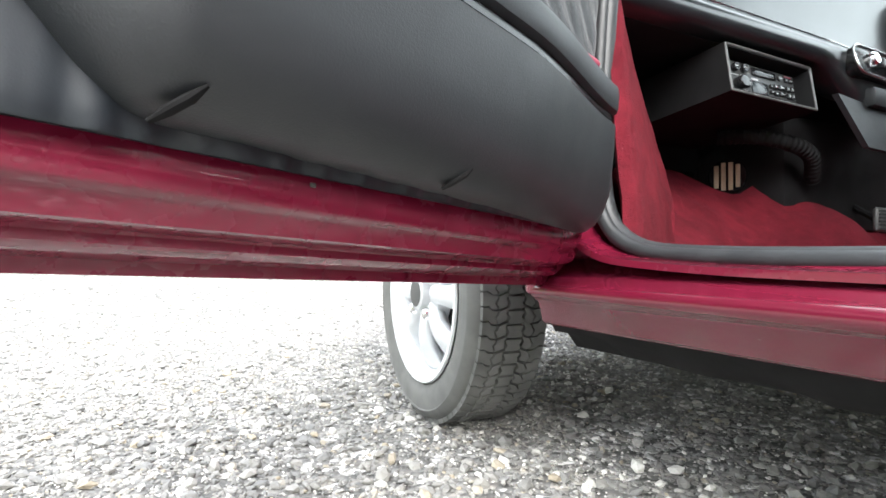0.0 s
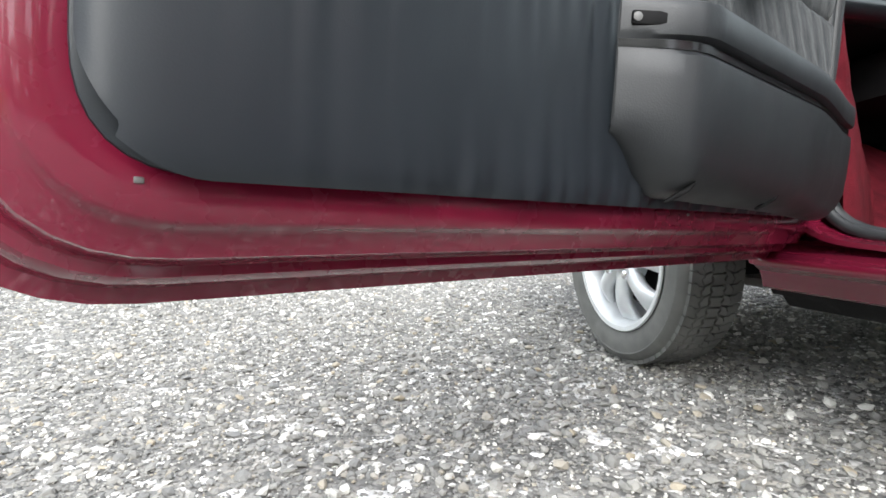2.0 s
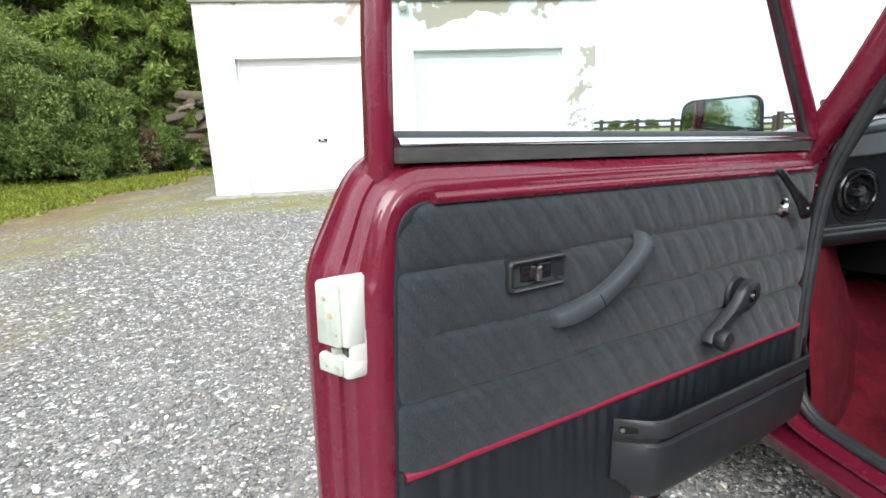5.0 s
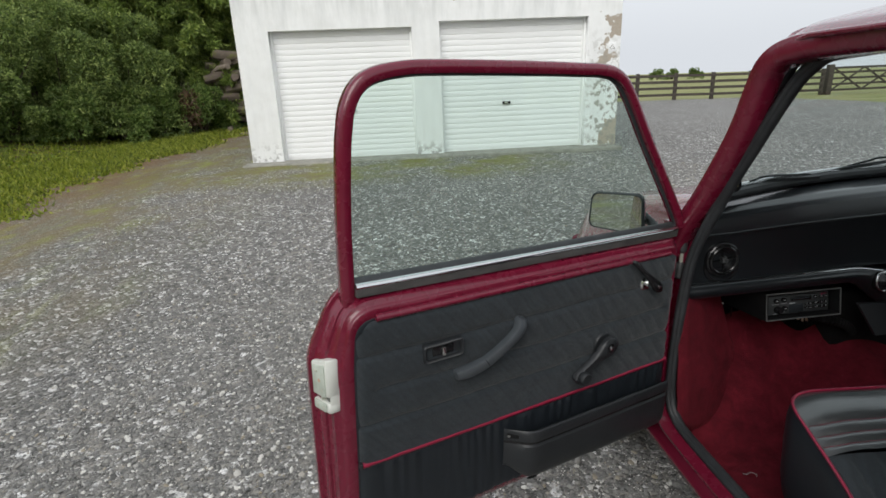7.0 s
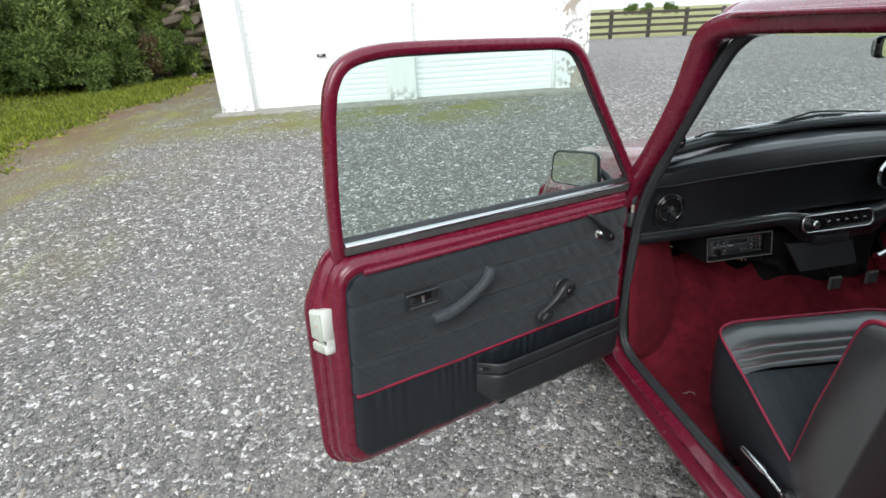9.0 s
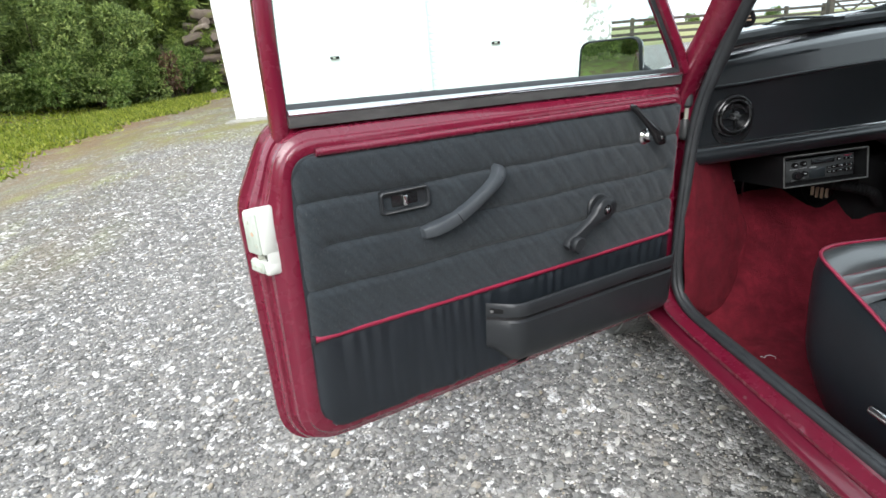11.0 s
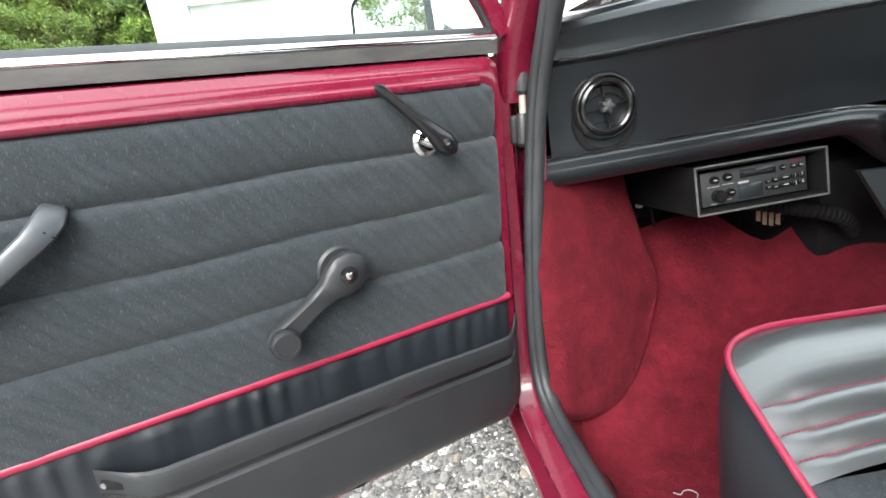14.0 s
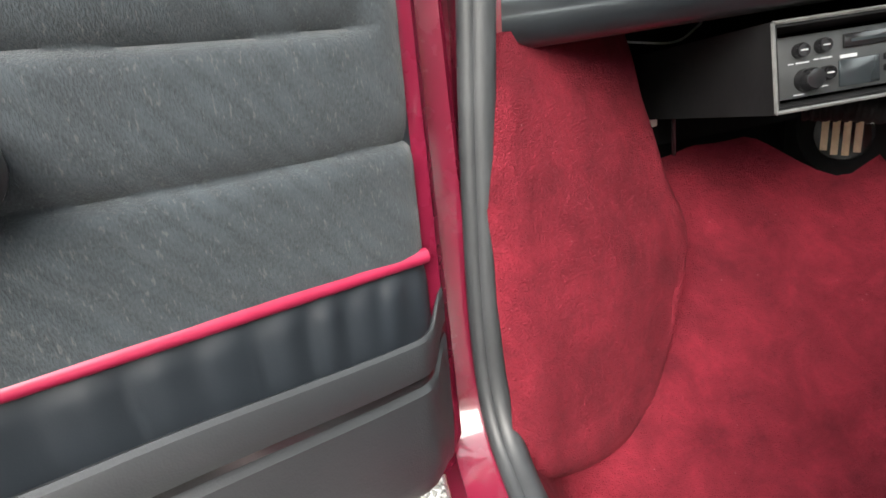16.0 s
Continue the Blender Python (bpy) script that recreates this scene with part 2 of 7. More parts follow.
def mat_latch(n):
    v = n.coords()
    rust = n.ramp(n.noise(v, 70, 5), [(0.66, 0.0), (0.74, 0.8)])
    return n.surface(n.mix(rust, (0.64, 0.66, 0.61), (0.42, 0.3, 0.18)), 0.45, 0.0, n.bump(n.noise(v, 90, 3), 0.2, 0.001))


def mat_plate(n):
    v = n.coords()
    grime = n.ramp(n.noise(n.scaled(v, (60, 60, 25)), 1.0, 5, 0.65), [(0.4, 0.0), (0.75, 0.8)])
    return n.surface(n.mix(grime, (0.5, 0.545, 0.48), (0.31, 0.35, 0.29)), 0.5, 0.0, n.bump(n.noise(v, 150, 4), 0.3, 0.001))


def mat_zinc(n):
    v = n.coords()
    return n.surface(n.ramp(n.noise(v, 50, 4), [(0.3, (0.42, 0.43, 0.36)), (0.8, (0.6, 0.62, 0.54))]), 0.42, 0.35)


# Chrome's lower face: the yard's mottled reflection put into a grey colour.
def mat_skirt(n):
    v = n.coords()
    return n.surface(n.ramp(n.noise(n.scaled(v, (14, 14, 60)), 1.0, 5), [(0.3, (0.1, 0.104, 0.1)), (0.75, (0.2, 0.2, 0.192))]), 0.32, 0.5)


def mat_tan(n):
    v = n.coords()
    return n.surface(n.ramp(n.noise(v, 60, 4), [(0.3, (0.45, 0.3, 0.2)), (0.8, (0.6, 0.42, 0.3))]), 0.6)


def mat_ground(n):
    """Gravel yard with moss towards the garage, a worn track and grass along the hedge and meadow past the fence."""
    v = n.coords()
    x, y = n.axis(v, 0), n.axis(v, 1)
    cell = n.voronoi(v, 62, out="Color")
    big = n.voronoi(v, 30, out="Color")
    grey1 = n.ramp(n.axis(cell, 0), [(0.0, (0.068, 0.066, 0.062)), (0.5, (0.165, 0.16, 0.15)), (0.8, (0.28, 0.272, 0.255)), (0.88, (0.54, 0.53, 0.51)), (1.0, (0.88, 0.87, 0.85))])
    grey2 = n.ramp(n.axis(big, 1), [(0.0, (0.09, 0.088, 0.083)), (0.6, (0.205, 0.2, 0.188)), (0.86, (0.32, 0.3, 0.265)), (0.92, (0.58, 0.57, 0.55)), (1.0, (0.86, 0.85, 0.83))])
    stone = n.mix(n.ramp(n.noise(v, 14, 3), [(0.45, 0.0), (0.55, 1.0)]), grey1, grey2)
    stone = n.mix(n.ramp(n.noise(v, 0.55, 4), [(0.35, 0.0), (0.7, 0.5)]), stone, n.mix(0.55, stone, (0.1, 0.1, 0.095)))
    wob = n.calc("MULTIPLY", n.calc("SUBTRACT", n.noise(v, 0.7, 5, 0.6), 0.5), 2.4)
    # moss before the garage, thinning to the open side
    front = n.ramp(n.calc("DIVIDE", n.calc("ADD", y, wob), 10.0), [(0.47, 0.0), (0.56, 1.0)])
    near = n.ramp(n.calc("DIVIDE", y, 10.0), [(0.69, 1.0), (0.72, 0.3)])
    leftward = n.ramp(n.calc("DIVIDE", n.calc("SUBTRACT", 4.0, n.calc("ADD", x, wob)), 10.0), [(0.2, 0.0), (0.42, 1.0)])
    patch = n.ramp(n.noise(v, 1.3, 6, 0.65), [(0.4, 0.1), (0.58, 1.0)])
    moss = n.calc("MULTIPLY", n.calc("MULTIPLY", front, n.calc("MULTIPLY", leftward, near)), n.calc("MULTIPLY", patch, 0.9))
    mosscol = n.ramp(n.noise(v, 5, 6, 0.7), [(0.3, (0.13, 0.14, 0.02)), (0.5, (0.19, 0.195, 0.03)), (0.6, (0.15, 0.12, 0.05)), (0.8, (0.17, 0.2, 0.022))])
    col = n.mix(moss, stone, mosscol)
    # track and verge along the hedge
    edge = n.calc("ADD", x, n.calc("ADD", n.calc("MULTIPLY", y, -0.09), n.calc("MULTIPLY", wob, 0.5)))
    track = n.ramp(n.calc("DIVIDE", n.calc("ADD", edge, 12.0), 12.0), [(0.44, 1.0), (0.6, 0.95), (0.75, 0.0)])
    trackmix = n.calc("MULTIPLY", track, n.ramp(n.noise(v, 0.9, 6, 0.65), [(0.38, 0.12), (0.56, 0.85)]))
    earth = n.ramp(n.noise(n.scaled(v, (1.7, 0.6, 1)), 1.0, 7, 0.7), [(0.34, (0.25, 0.28, 0.025)), (0.42, (0.21, 0.205, 0.06)), (0.49, (0.19, 0.145, 0.075)), (0.56, (0.19, 0.18, 0.12)), (0.63, (0.26, 0.27, 0.045)), (0.75, (0.26, 0.25, 0.2))])
    # leaf litter in a brown band beside the grass
    litter = n.calc("MULTIPLY", n.ramp(n.calc("DIVIDE", n.calc("ADD", edge, 12.0), 12.0), [(0.43, 1.0), (0.49, 0.9), (0.57, 0.0)]), n.ramp(n.noise(v, 3.2, 6, 0.7), [(0.36, 0.1), (0.52, 0.95)]))
    col = n.mix(litter, n.mix(trackmix, col, earth), n.ramp(n.noise(v, 26, 3), [(0.35, (0.1, 0.055, 0.028)), (0.65, (0.24, 0.14, 0.075))]))
    verge = n.ramp(n.calc("DIVIDE", n.calc("ADD", edge, 12.0), 12.0), [(0.43, 1.0), (0.465, 0.0)])
    leafy = n.mix(n.ramp(n.noise(v, 5, 5), [(0.4, 0.0), (0.6, 1.0)]), (0.11, 0.07, 0.025), (0.15, 0.22, 0.025))
    col = n.mix(verge, col, leafy)
    # meadow past the fence
    field = n.calc("MAXIMUM", n.ramp(n.calc("DIVIDE", y, 40.0), [(0.553, 0.0), (0.56, 1.0)]), n.ramp(n.calc("DIVIDE", n.calc("ADD", x, wob), 40.0), [(0.36, 0.0), (0.375, 1.0)]))
    col = n.mix(field, col, n.ramp(n.noise(n.scaled(v, (1, 3, 1)), 0.35, 6), [(0.3, (0.17, 0.2, 0.05)), (0.5, (0.26, 0.27, 0.1)), (0.7, (0.34, 0.31, 0.15))]))
    h = n.calc("ADD", n.calc("MULTIPLY", n.voronoi(v, 62), -1.0), n.calc("MULTIPLY", n.voronoi(v, 30), -0.9))
    return n.surface(col, 0.8, 0.0, n.bump(h, 0.9, 0.012))


def mat_stones(n):
    v = n.coords()
    k = n.island()
    col = n.ramp(k, [(0.0, (0.145, 0.145, 0.14)), (0.3, (0.200, 0.197, 0.185)), (0.6, (0.243, 0.237, 0.217)), (0.78, (0.306, 0.298, 0.272)),
                     (0.82, (0.324, 0.276, 0.196)), (0.86, (0.378, 0.369, 0.340)), (0.91, (0.576, 0.561, 0.518)), (1.0, (0.765, 0.748, 0.697))])
    col = n.mix(n.calc("MULTIPLY", n.noise(v, 160, 4), 0.5), col, n.mix(0.5, col, (0.1, 0.1, 0.095)))
    return n.surface(col, 0.62, 0.0, n.bump(n.noise(v, 220, 4), 0.3, 0.002))


def mat_render(n):
    """White-washed render, stained grey under the roof, flaked to the brown coat beneath."""
    v = n.coords()
    x, z = n.axis(v, 0), n.axis(v, 2)
    streak = n.noise(n.scaled(v, (3.0, 3.0, 0.5)), 1.6, 6, 0.65)
    high = n.ramp(n.calc("DIVIDE", z, 3.0), [(0.62, 0.25), (0.86, 1.0)])
    stain = n.calc("MULTIPLY", n.ramp(streak, [(0.42, 0.0), (0.72, 0.9)]), high)
    col = n.mix(stain, (0.84, 0.85, 0.84), (0.42, 0.44, 0.43))
    col = n.mix(n.ramp(n.noise(v, 6, 5), [(0.45, 0.0), (0.8, 0.25)]), col, (0.6, 0.6, 0.57))
    flake = n.noise(v, 1.15, 5, 0.55, 0.3)
    upper = n.ramp(n.calc("DIVIDE", z, 3.0), [(0.72, 0.0), (0.86, 0.13)])
    side = n.ramp(n.calc("DIVIDE", n.calc("ADD", x, 4.0), 8.0), [(0.68, 0.0), (0.74, 0.12)])
    lost = n.ramp(n.calc("ADD", flake, n.calc("MAXIMUM", upper, side)), [(0.645, 0.0), (0.655, 1.0)])
    col = n.mix(lost, col, n.ramp(n.noise(v, 40, 4), [(0.3, (0.36, 0.31, 0.25)), (0.8, (0.46, 0.41, 0.34))]))
    foot = n.calc("MULTIPLY", n.ramp(n.calc("DIVIDE", z, 3.0), [(0.0, 1.0), (0.11, 0.0)]), n.ramp(n.noise(v, 13, 5), [(0.5, 0.0), (0.6, 0.8)]))
    col = n.mix(foot, col, (0.25, 0.25, 0.23))
    # small flakes off the end pier
    pier = n.calc("MULTIPLY", n.ramp(n.calc("DIVIDE", n.calc("ADD", x, 4.0), 8.0), [(0.7, 0.0), (0.72, 1.0)]), n.ramp(n.calc("DIVIDE", z, 3.0), [(0.3, 1.0), (0.6, 0.0)]))
    chips = n.calc("MULTIPLY", pier, n.ramp(n.noise(v, 11, 6, 0.6), [(0.53, 0.0), (0.56, 0.85)]))
    col = n.mix(chips, col, (0.3, 0.29, 0.25))
    h = n.calc("SUBTRACT", n.calc("MULTIPLY", n.noise(v, 45, 4), 0.5), lost)
    return n.surface(col, 0.85, 0.0, n.bump(h, 0.5, 0.006))


def mat_roller(n):
    v = n.coords()
    return n.surface(n.ramp(n.noise(n.scaled(v, (1, 1, 6)), 3, 5), [(0.3, (0.82, 0.83, 0.825)), (0.8, (0.86, 0.87, 0.86))]), 0.45)


def mat_concrete(n):
    v = n.coords()
    return n.surface(n.ramp(n.noise(v, 7, 6), [(0.3, (0.2, 0.2, 0.17)), (0.7, (0.34, 0.33, 0.29))]), 0.85, 0.0, n.bump(n.noise(v, 60, 4), 0.4, 0.004))


def mat_fence(n):
    v = n.coords()
    return n.surface(n.ramp(n.noise(n.scaled(v, (2, 2, 9)), 3, 5), [(0.3, (0.035, 0.028, 0.022)), (0.8, (0.085, 0.07, 0.055))]), 0.8)


def mat_bark(n):
    v = n.coords()
    return n.surface(n.ramp(n.noise(n.scaled(v, (8, 8, 2)), 3, 6), [(0.3, (0.04, 0.03, 0.022)), (0.75, (0.13, 0.1, 0.075))]), 0.9, 0.0, n.bump(n.noise(v, 40, 4), 0.6, 0.01))


def mat_log(n):
    v = n.coords()
    k = n.chance()
    col = n.mix(k, (0.1, 0.078, 0.058), (0.3, 0.25, 0.2))
    col = n.mix(n.noise(v, 14, 5), col, (0.06, 0.045, 0.035))
    col = n.mix(n.ramp(n.noise(v, 5, 5), [(0.52, 0.0), (0.62, 0.7)]), col, (0.12, 0.13, 0.03))
    return n.surface(col, 0.9, 0.0, n.bump(n.noise(v, 30, 4), 0.6, 0.01))


def mat_leaf(a, b, c):
    def build(n):
        col = n.ramp(n.island(), [(0.0, a), (0.6, b), (1.0, c)])
        d = n.surface(col, 0.52)
        t = n.nt.nodes.new("ShaderNodeBsdfTranslucent")
        n.put(t.inputs[0], col)
        m = n.nt.nodes.new("ShaderNodeMixShader")
        m.inputs[0].default_value = 0.5
        n.nt.links.new(d, m.inputs[1])
        n.nt.links.new(t.outputs[0], m.inputs[2])
        return m.outputs[0]
    return build


def mat_print(n):
    return n.surface((0.42, 0.43, 0.44), 0.5)


def mat_display(n):
    v = n.coords()
    return n.surface(n.ramp(n.noise(v, 30, 2), [(0.3, (0.02, 0.025, 0.028)), (0.8, (0.03, 0.036, 0.04))]), 0.2)


RED = material("burgundy_paint", mat_paint)
SILLRED = material("filmed_burgundy_paint", mat_dull_paint)
CHROME = material("chrome", mat_chrome)
RUBBER = material("black_rubber", mat_rubber)
VINYL = material("black_vinyl", mat_vinyl)
DASH = material("dash_vinyl", mat_dash)
BOUNCEDIRT = material("bounce_dirt", mat_bounce_dirt)
LEATHER = material("seat_vinyl", mat_leather)
WORNGLINT = material("worn_and_glint_grey", mat_worn_glint)
PLASTIC = material("black_plastic", mat_plastic)
RADIO = material("radio_grey", mat_radio_grey)
GRIP = material("grey_plastic", mat_grip)
GLOSS = material("gloss_black", mat_gloss_black)
DARK = material("underseal_and_shade_black", mat_shadow_black)
FABRIC = material("charcoal_cloth", mat_fabric)
PIPING = material("red_piping", mat_piping)
CARPET = material("red_carpet", mat_carpet)
DOORGLASS = material("tinted_glass", mat_glass((0.74, 0.86, 0.82)))
SCREENGLASS = material("windscreen_glass", mat_glass((0.86, 0.93, 0.91)))
MIRROR = material("mirror_glass", mat_mirror)
TYRE = material("tyre_rubber", mat_tyre)
ALLOY = material("silver_alloy", mat_alloy)
LATCH = material("cream_paint", mat_latch)
PLATE = material("aged_plate", mat_plate)
ZINC = material("zinc_plate", mat_zinc)
SKIRT = material("mirrored_yard_grey", mat_skirt)
TAN = material("tan_strip", mat_tan)
GROUND = material("gravel_yard", mat_ground)
STONES = material("loose_stones", mat_stones)
RENDERED = material("flaking_render", mat_render)
ROLLER = material("white_steel", mat_roller)
CONCRETE = material("mossy_concrete", mat_concrete)
FENCE = material("dark_fence_wood", mat_fence)
BARK = material("bark", mat_bark)
LOG = material("weathered_log", mat_log)
PALELEAF = material("young_leaf", mat_leaf((0.07, 0.12, 0.03), (0.17, 0.26, 0.06), (0.34, 0.42, 0.13)))
LEAF = material("shrub_leaf", mat_leaf((0.085, 0.13, 0.038), (0.22, 0.305, 0.085), (0.46, 0.54, 0.18)))
NEEDLE = material("conifer_needle", mat_leaf((0.12, 0.175, 0.05), (0.28, 0.38, 0.09), (0.5, 0.58, 0.17)))
GRASS = material("grass_blade", mat_leaf((0.09, 0.125, 0.016), (0.26, 0.32, 0.03), (0.42, 0.43, 0.075)))
DEADLEAF = material("dead_frond", mat_leaf((0.11, 0.065, 0.035), (0.19, 0.115, 0.07), (0.28, 0.18, 0.12)))
PRINT = material("pale_print", mat_print)
DISPLAY = material("dark_display", mat_display)


# ---- mesh tools ----
class Shape:
    """Vertices and faces of one part, gathered piece by piece."""
    def __init__(self):
        self.v, self.f = [], []

    def add(self, verts, faces, m=None):
        k = len(self.v)
        self.v += [tuple(m @ Vector(p)) if m else tuple(p) for p in verts]
        self.f += [tuple(i + k for i in f) for f in faces]
        return self

    def rings(self, rings, closed=True, cap=True, loop=False, m=None):
        """Skin between rings of the same number of points."""
        n = len(rings[0])
        verts = [p for r in rings for p in r]
        faces = []
        for a in range(len(rings) if loop else len(rings) - 1):
            b = (a + 1) % len(rings)
            for i in range(n if closed else n - 1):
                j = (i + 1) % n
                faces.append((a * n + i, a * n + j, b * n + j, b * n + i))
        if cap and closed and not loop:
            faces += [tuple(reversed(range(n))), tuple(range((len(rings) - 1) * n, len(rings) * n))]
        return self.add(verts, faces, m)

    def box(self, lo, hi, r=0.0, seg=2, m=None):
        bm = bmesh.new()
        bmesh.ops.create_cube(bm, size=1)
        for p in bm.verts:
            p.co = [lo[i] + (p.co[i] + 0.5) * (hi[i] - lo[i]) for i in range(3)]
        if r:
            bmesh.ops.bevel(bm, geom=bm.edges[:], offset=r, segments=seg, affect="EDGES", profile=0.5)
        bm.verts.index_update()
        self.add([p.co[:] for p in bm.verts], [[p.index for p in f.verts] for f in bm.faces], m)
        bm.free()
        return self

    def tube(self, path, r, seg=10, closed=False, flat=1.0, m=None):
        pts = [Vector(p) for p in path]
        n = len(pts)
        rad = r if isinstance(r, (list, tuple)) else [r] * n
        rings, side = [], None
        for i, p in enumerate(pts):
            if closed:
                t = pts[(i + 1) % n] - pts[i - 1]
            else:
                t = pts[min(i + 1, n - 1)] - pts[max(i - 1, 0)]
            t.normalize()
            if side is None:
                side = t.cross(Vector((0, 0, 1)) if abs(t.z) < 0.9 else Vector((0, 1, 0))).normalized()
            side = (side - t * side.dot(t)).normalized()
            up = t.cross(side)
            rings.append([p + rad[i] * (math.cos(a) * side + flat * math.sin(a) * up) for a in (2 * math.pi * k / seg for k in range(seg))])
        return self.rings(rings, True, True, closed, m)

    def sweep(self, path, profile, up=(0, 0, 1), closed_profile=True, loop=False, m=None):
        """Carry a profile (across, up) along a path."""
        pts = [Vector(p) for p in path]
        n = len(pts)
        rings = []
        for i, p in enumerate(pts):
            t = (pts[(i + 1) % n] - pts[i - 1]) if loop else pts[min(i + 1, n - 1)] - pts[max(i - 1, 0)]
            t.normalize()
            u = Vector(up[i] if isinstance(up, list) else up)
            u = (u - t * u.dot(t)).normalized()
            s = t.cross(u)
            rings.append([p + s * a + u * b for a, b in profile])
        return self.rings(rings, closed_profile, True, loop, m)

    def lathe(self, profile, seg=32, m=None, cap=True):
        """Turn (radius, height) pairs about z."""
        return self.rings([[(r * math.cos(2 * math.pi * k / seg), r * math.sin(2 * math.pi * k / seg), h) for k in range(seg)] for r, h in profile], True, cap, False, m)

    def grid(self, fn, nu, nv, m=None):
        verts = [fn(i / nu, j / nv) for j in range(nv + 1) for i in range(nu + 1)]
        w = nu + 1
        return self.add(verts, [(j * w + i, j * w + i + 1, (j + 1) * w + i + 1, (j + 1) * w + i) for j in range(nv) for i in range(nu)], m)

    def slab(self, outline, lo, hi, axis=1, r=0.0, m=None):
        """A flat outline given thickness along an axis, with its rim eased."""
        def at(p, h):
            q = list(p)
            q.insert(axis, h)
            return tuple(q)
        c = [sum(p[i] for p in outline) / len(outline) for i in (0, 1)]

        def inset(d):
            res = []
            for p in outline:
                w = [c[0] - p[0], c[1] - p[1]]
                l = math.hypot(*w) or 1
                res.append((p[0] + w[0] / l * d, p[1] + w[1] / l * d))
            return res
        if r:
            rings = [[at(p, lo) for p in outline], [at(p, hi - r) for p in outline], [at(p, hi - 0.3 * r) for p in inset(0.3 * r)], [at(p, hi) for p in inset(r)]]
        else:
            rings = [[at(p, lo) for p in outline], [at(p, hi) for p in outline]]
        return self.rings(rings, True, True, False, m)

    def mesh(self, name, mat, smooth=35):
        me = bpy.data.meshes.new(name)
        me.from_pydata(self.v, [], self.f)
        bm = bmesh.new()
        bm.from_mesh(me)
        bmesh.ops.remove_doubles(bm, verts=bm.verts[:], dist=1e-6)
        bmesh.ops.recalc_face_normals(bm, faces=bm.faces[:])
        lim = radians(smooth)
        for f in bm.faces:
            f.smooth = smooth > 0
        for e in bm.edges:
            e.smooth = len(e.link_faces) != 2 or e.calc_face_angle(0) < lim
        bm.to_mesh(me)
        bm.free()
        me.materials.append(mat)
        return me


def part(name, shape, mat, parent, label="", smooth=35):
    ob = new(name, shape.mesh(name, mat, smooth))
    ob.parent = parent
    return tagged(ob, label)


def thing(name, label, category, m=None, group="", kind=""):
    ob = new(name)
    if m is not None:
        ob.matrix_basis = m
    return tagged(ob, label, category, group, kind)


def solid(name, shape, mat, label, category, kind="", group="", smooth=35):
    return tagged(new(name, shape.mesh(name, mat, smooth)), label, category, group, kind)


def rounded(corners, arc=6, edge=6):
    """A closed outline from (a, b, radius) corners, with the same count of points for each corner and edge."""
    n, out = len(corners), []
    arcs = []
    for i in range(n):
        p, q, s = (Vector(corners[k % n][:2]) for k in (i - 1, i, i + 1))
        r = corners[i][2]
        a, b = (p - q).normalized(), (s - q).normalized()
        half = math.acos(max(-1, min(1, a.dot(b)))) / 2
        d = r / math.tan(half) if half < 1.56 else 0.0
        d = min(d, 0.45 * (p - q).length, 0.45 * (s - q).length)
        start, end = q + a * d, q + b * d
        arcs.append([(1 - t) ** 2 * start + 2 * t * (1 - t) * q + t * t * end for t in (k / arc for k in range(arc + 1))])
    for i in range(n):
        out += arcs[i]
        a, b = arcs[i][-1], arcs[(i + 1) % n][0]
        out += [a.lerp(b, k / edge) for k in range(1, edge)]
    return [(p.x, p.y) for p in out]


def curve(points, n=8):
    """A smooth path through the points."""
    p = [Vector(q) for q in points]
    p = [2 * p[0] - p[1]] + p + [2 * p[-1] - p[-2]]
    out = []
    for i in range(1, len(p) - 2):
        a, b, c, d = p[i - 1:i + 3]
        for k in range(n):
            t = k / n
            out.append(0.5 * (2 * b + (c - a) * t + (2 * a - 5 * b + 4 * c - d) * t * t + (3 * b - a - 3 * c + d) * t ** 3))
    return out + [p[-2]]


def smooth01(a, b, x):
    t = max(0.0, min(1.0, (x - a) / (b - a)))
    return t * t * (3 - 2 * t)


# ---- ground ----
def lie(x, y):
    """Height of the yard: level by the car, falling away past the garage to the meadow."""
    side = smooth01(-2.5, 4.0, x)
    if y <= 8:
        z = 0.0
    elif y <= 30:
        z = -0.02 * (y - 8) * smooth01(8, 12, y)
    else:
        z = -0.44 - 0.0145 * (y - 30)
    z = z * side - 0.012 * max(0.0, x - 6) * smooth01(4, 14, y)
    # the yard tips down and outwards round the car
    near = smooth01(-4.5, -2.0, x) * (1 - smooth01(1.2, 4.0, x)) * smooth01(-5.0, -2.4, y) * (1 - smooth01(0.7, 4.2, y))
    z += near * (0.026 + 0.044 * x - 0.031 * y)
    if x < -7.5:
        z += 0.16 * min(3.0, -7.5 - x)
    z += 0.05 * smooth01(3.5, 6.3, y) * (1 - side)
    return z + 0.012 * noise.noise((x * 0.7, y * 0.7, 3.0)) * (1 if abs(x) < 40 else 0)


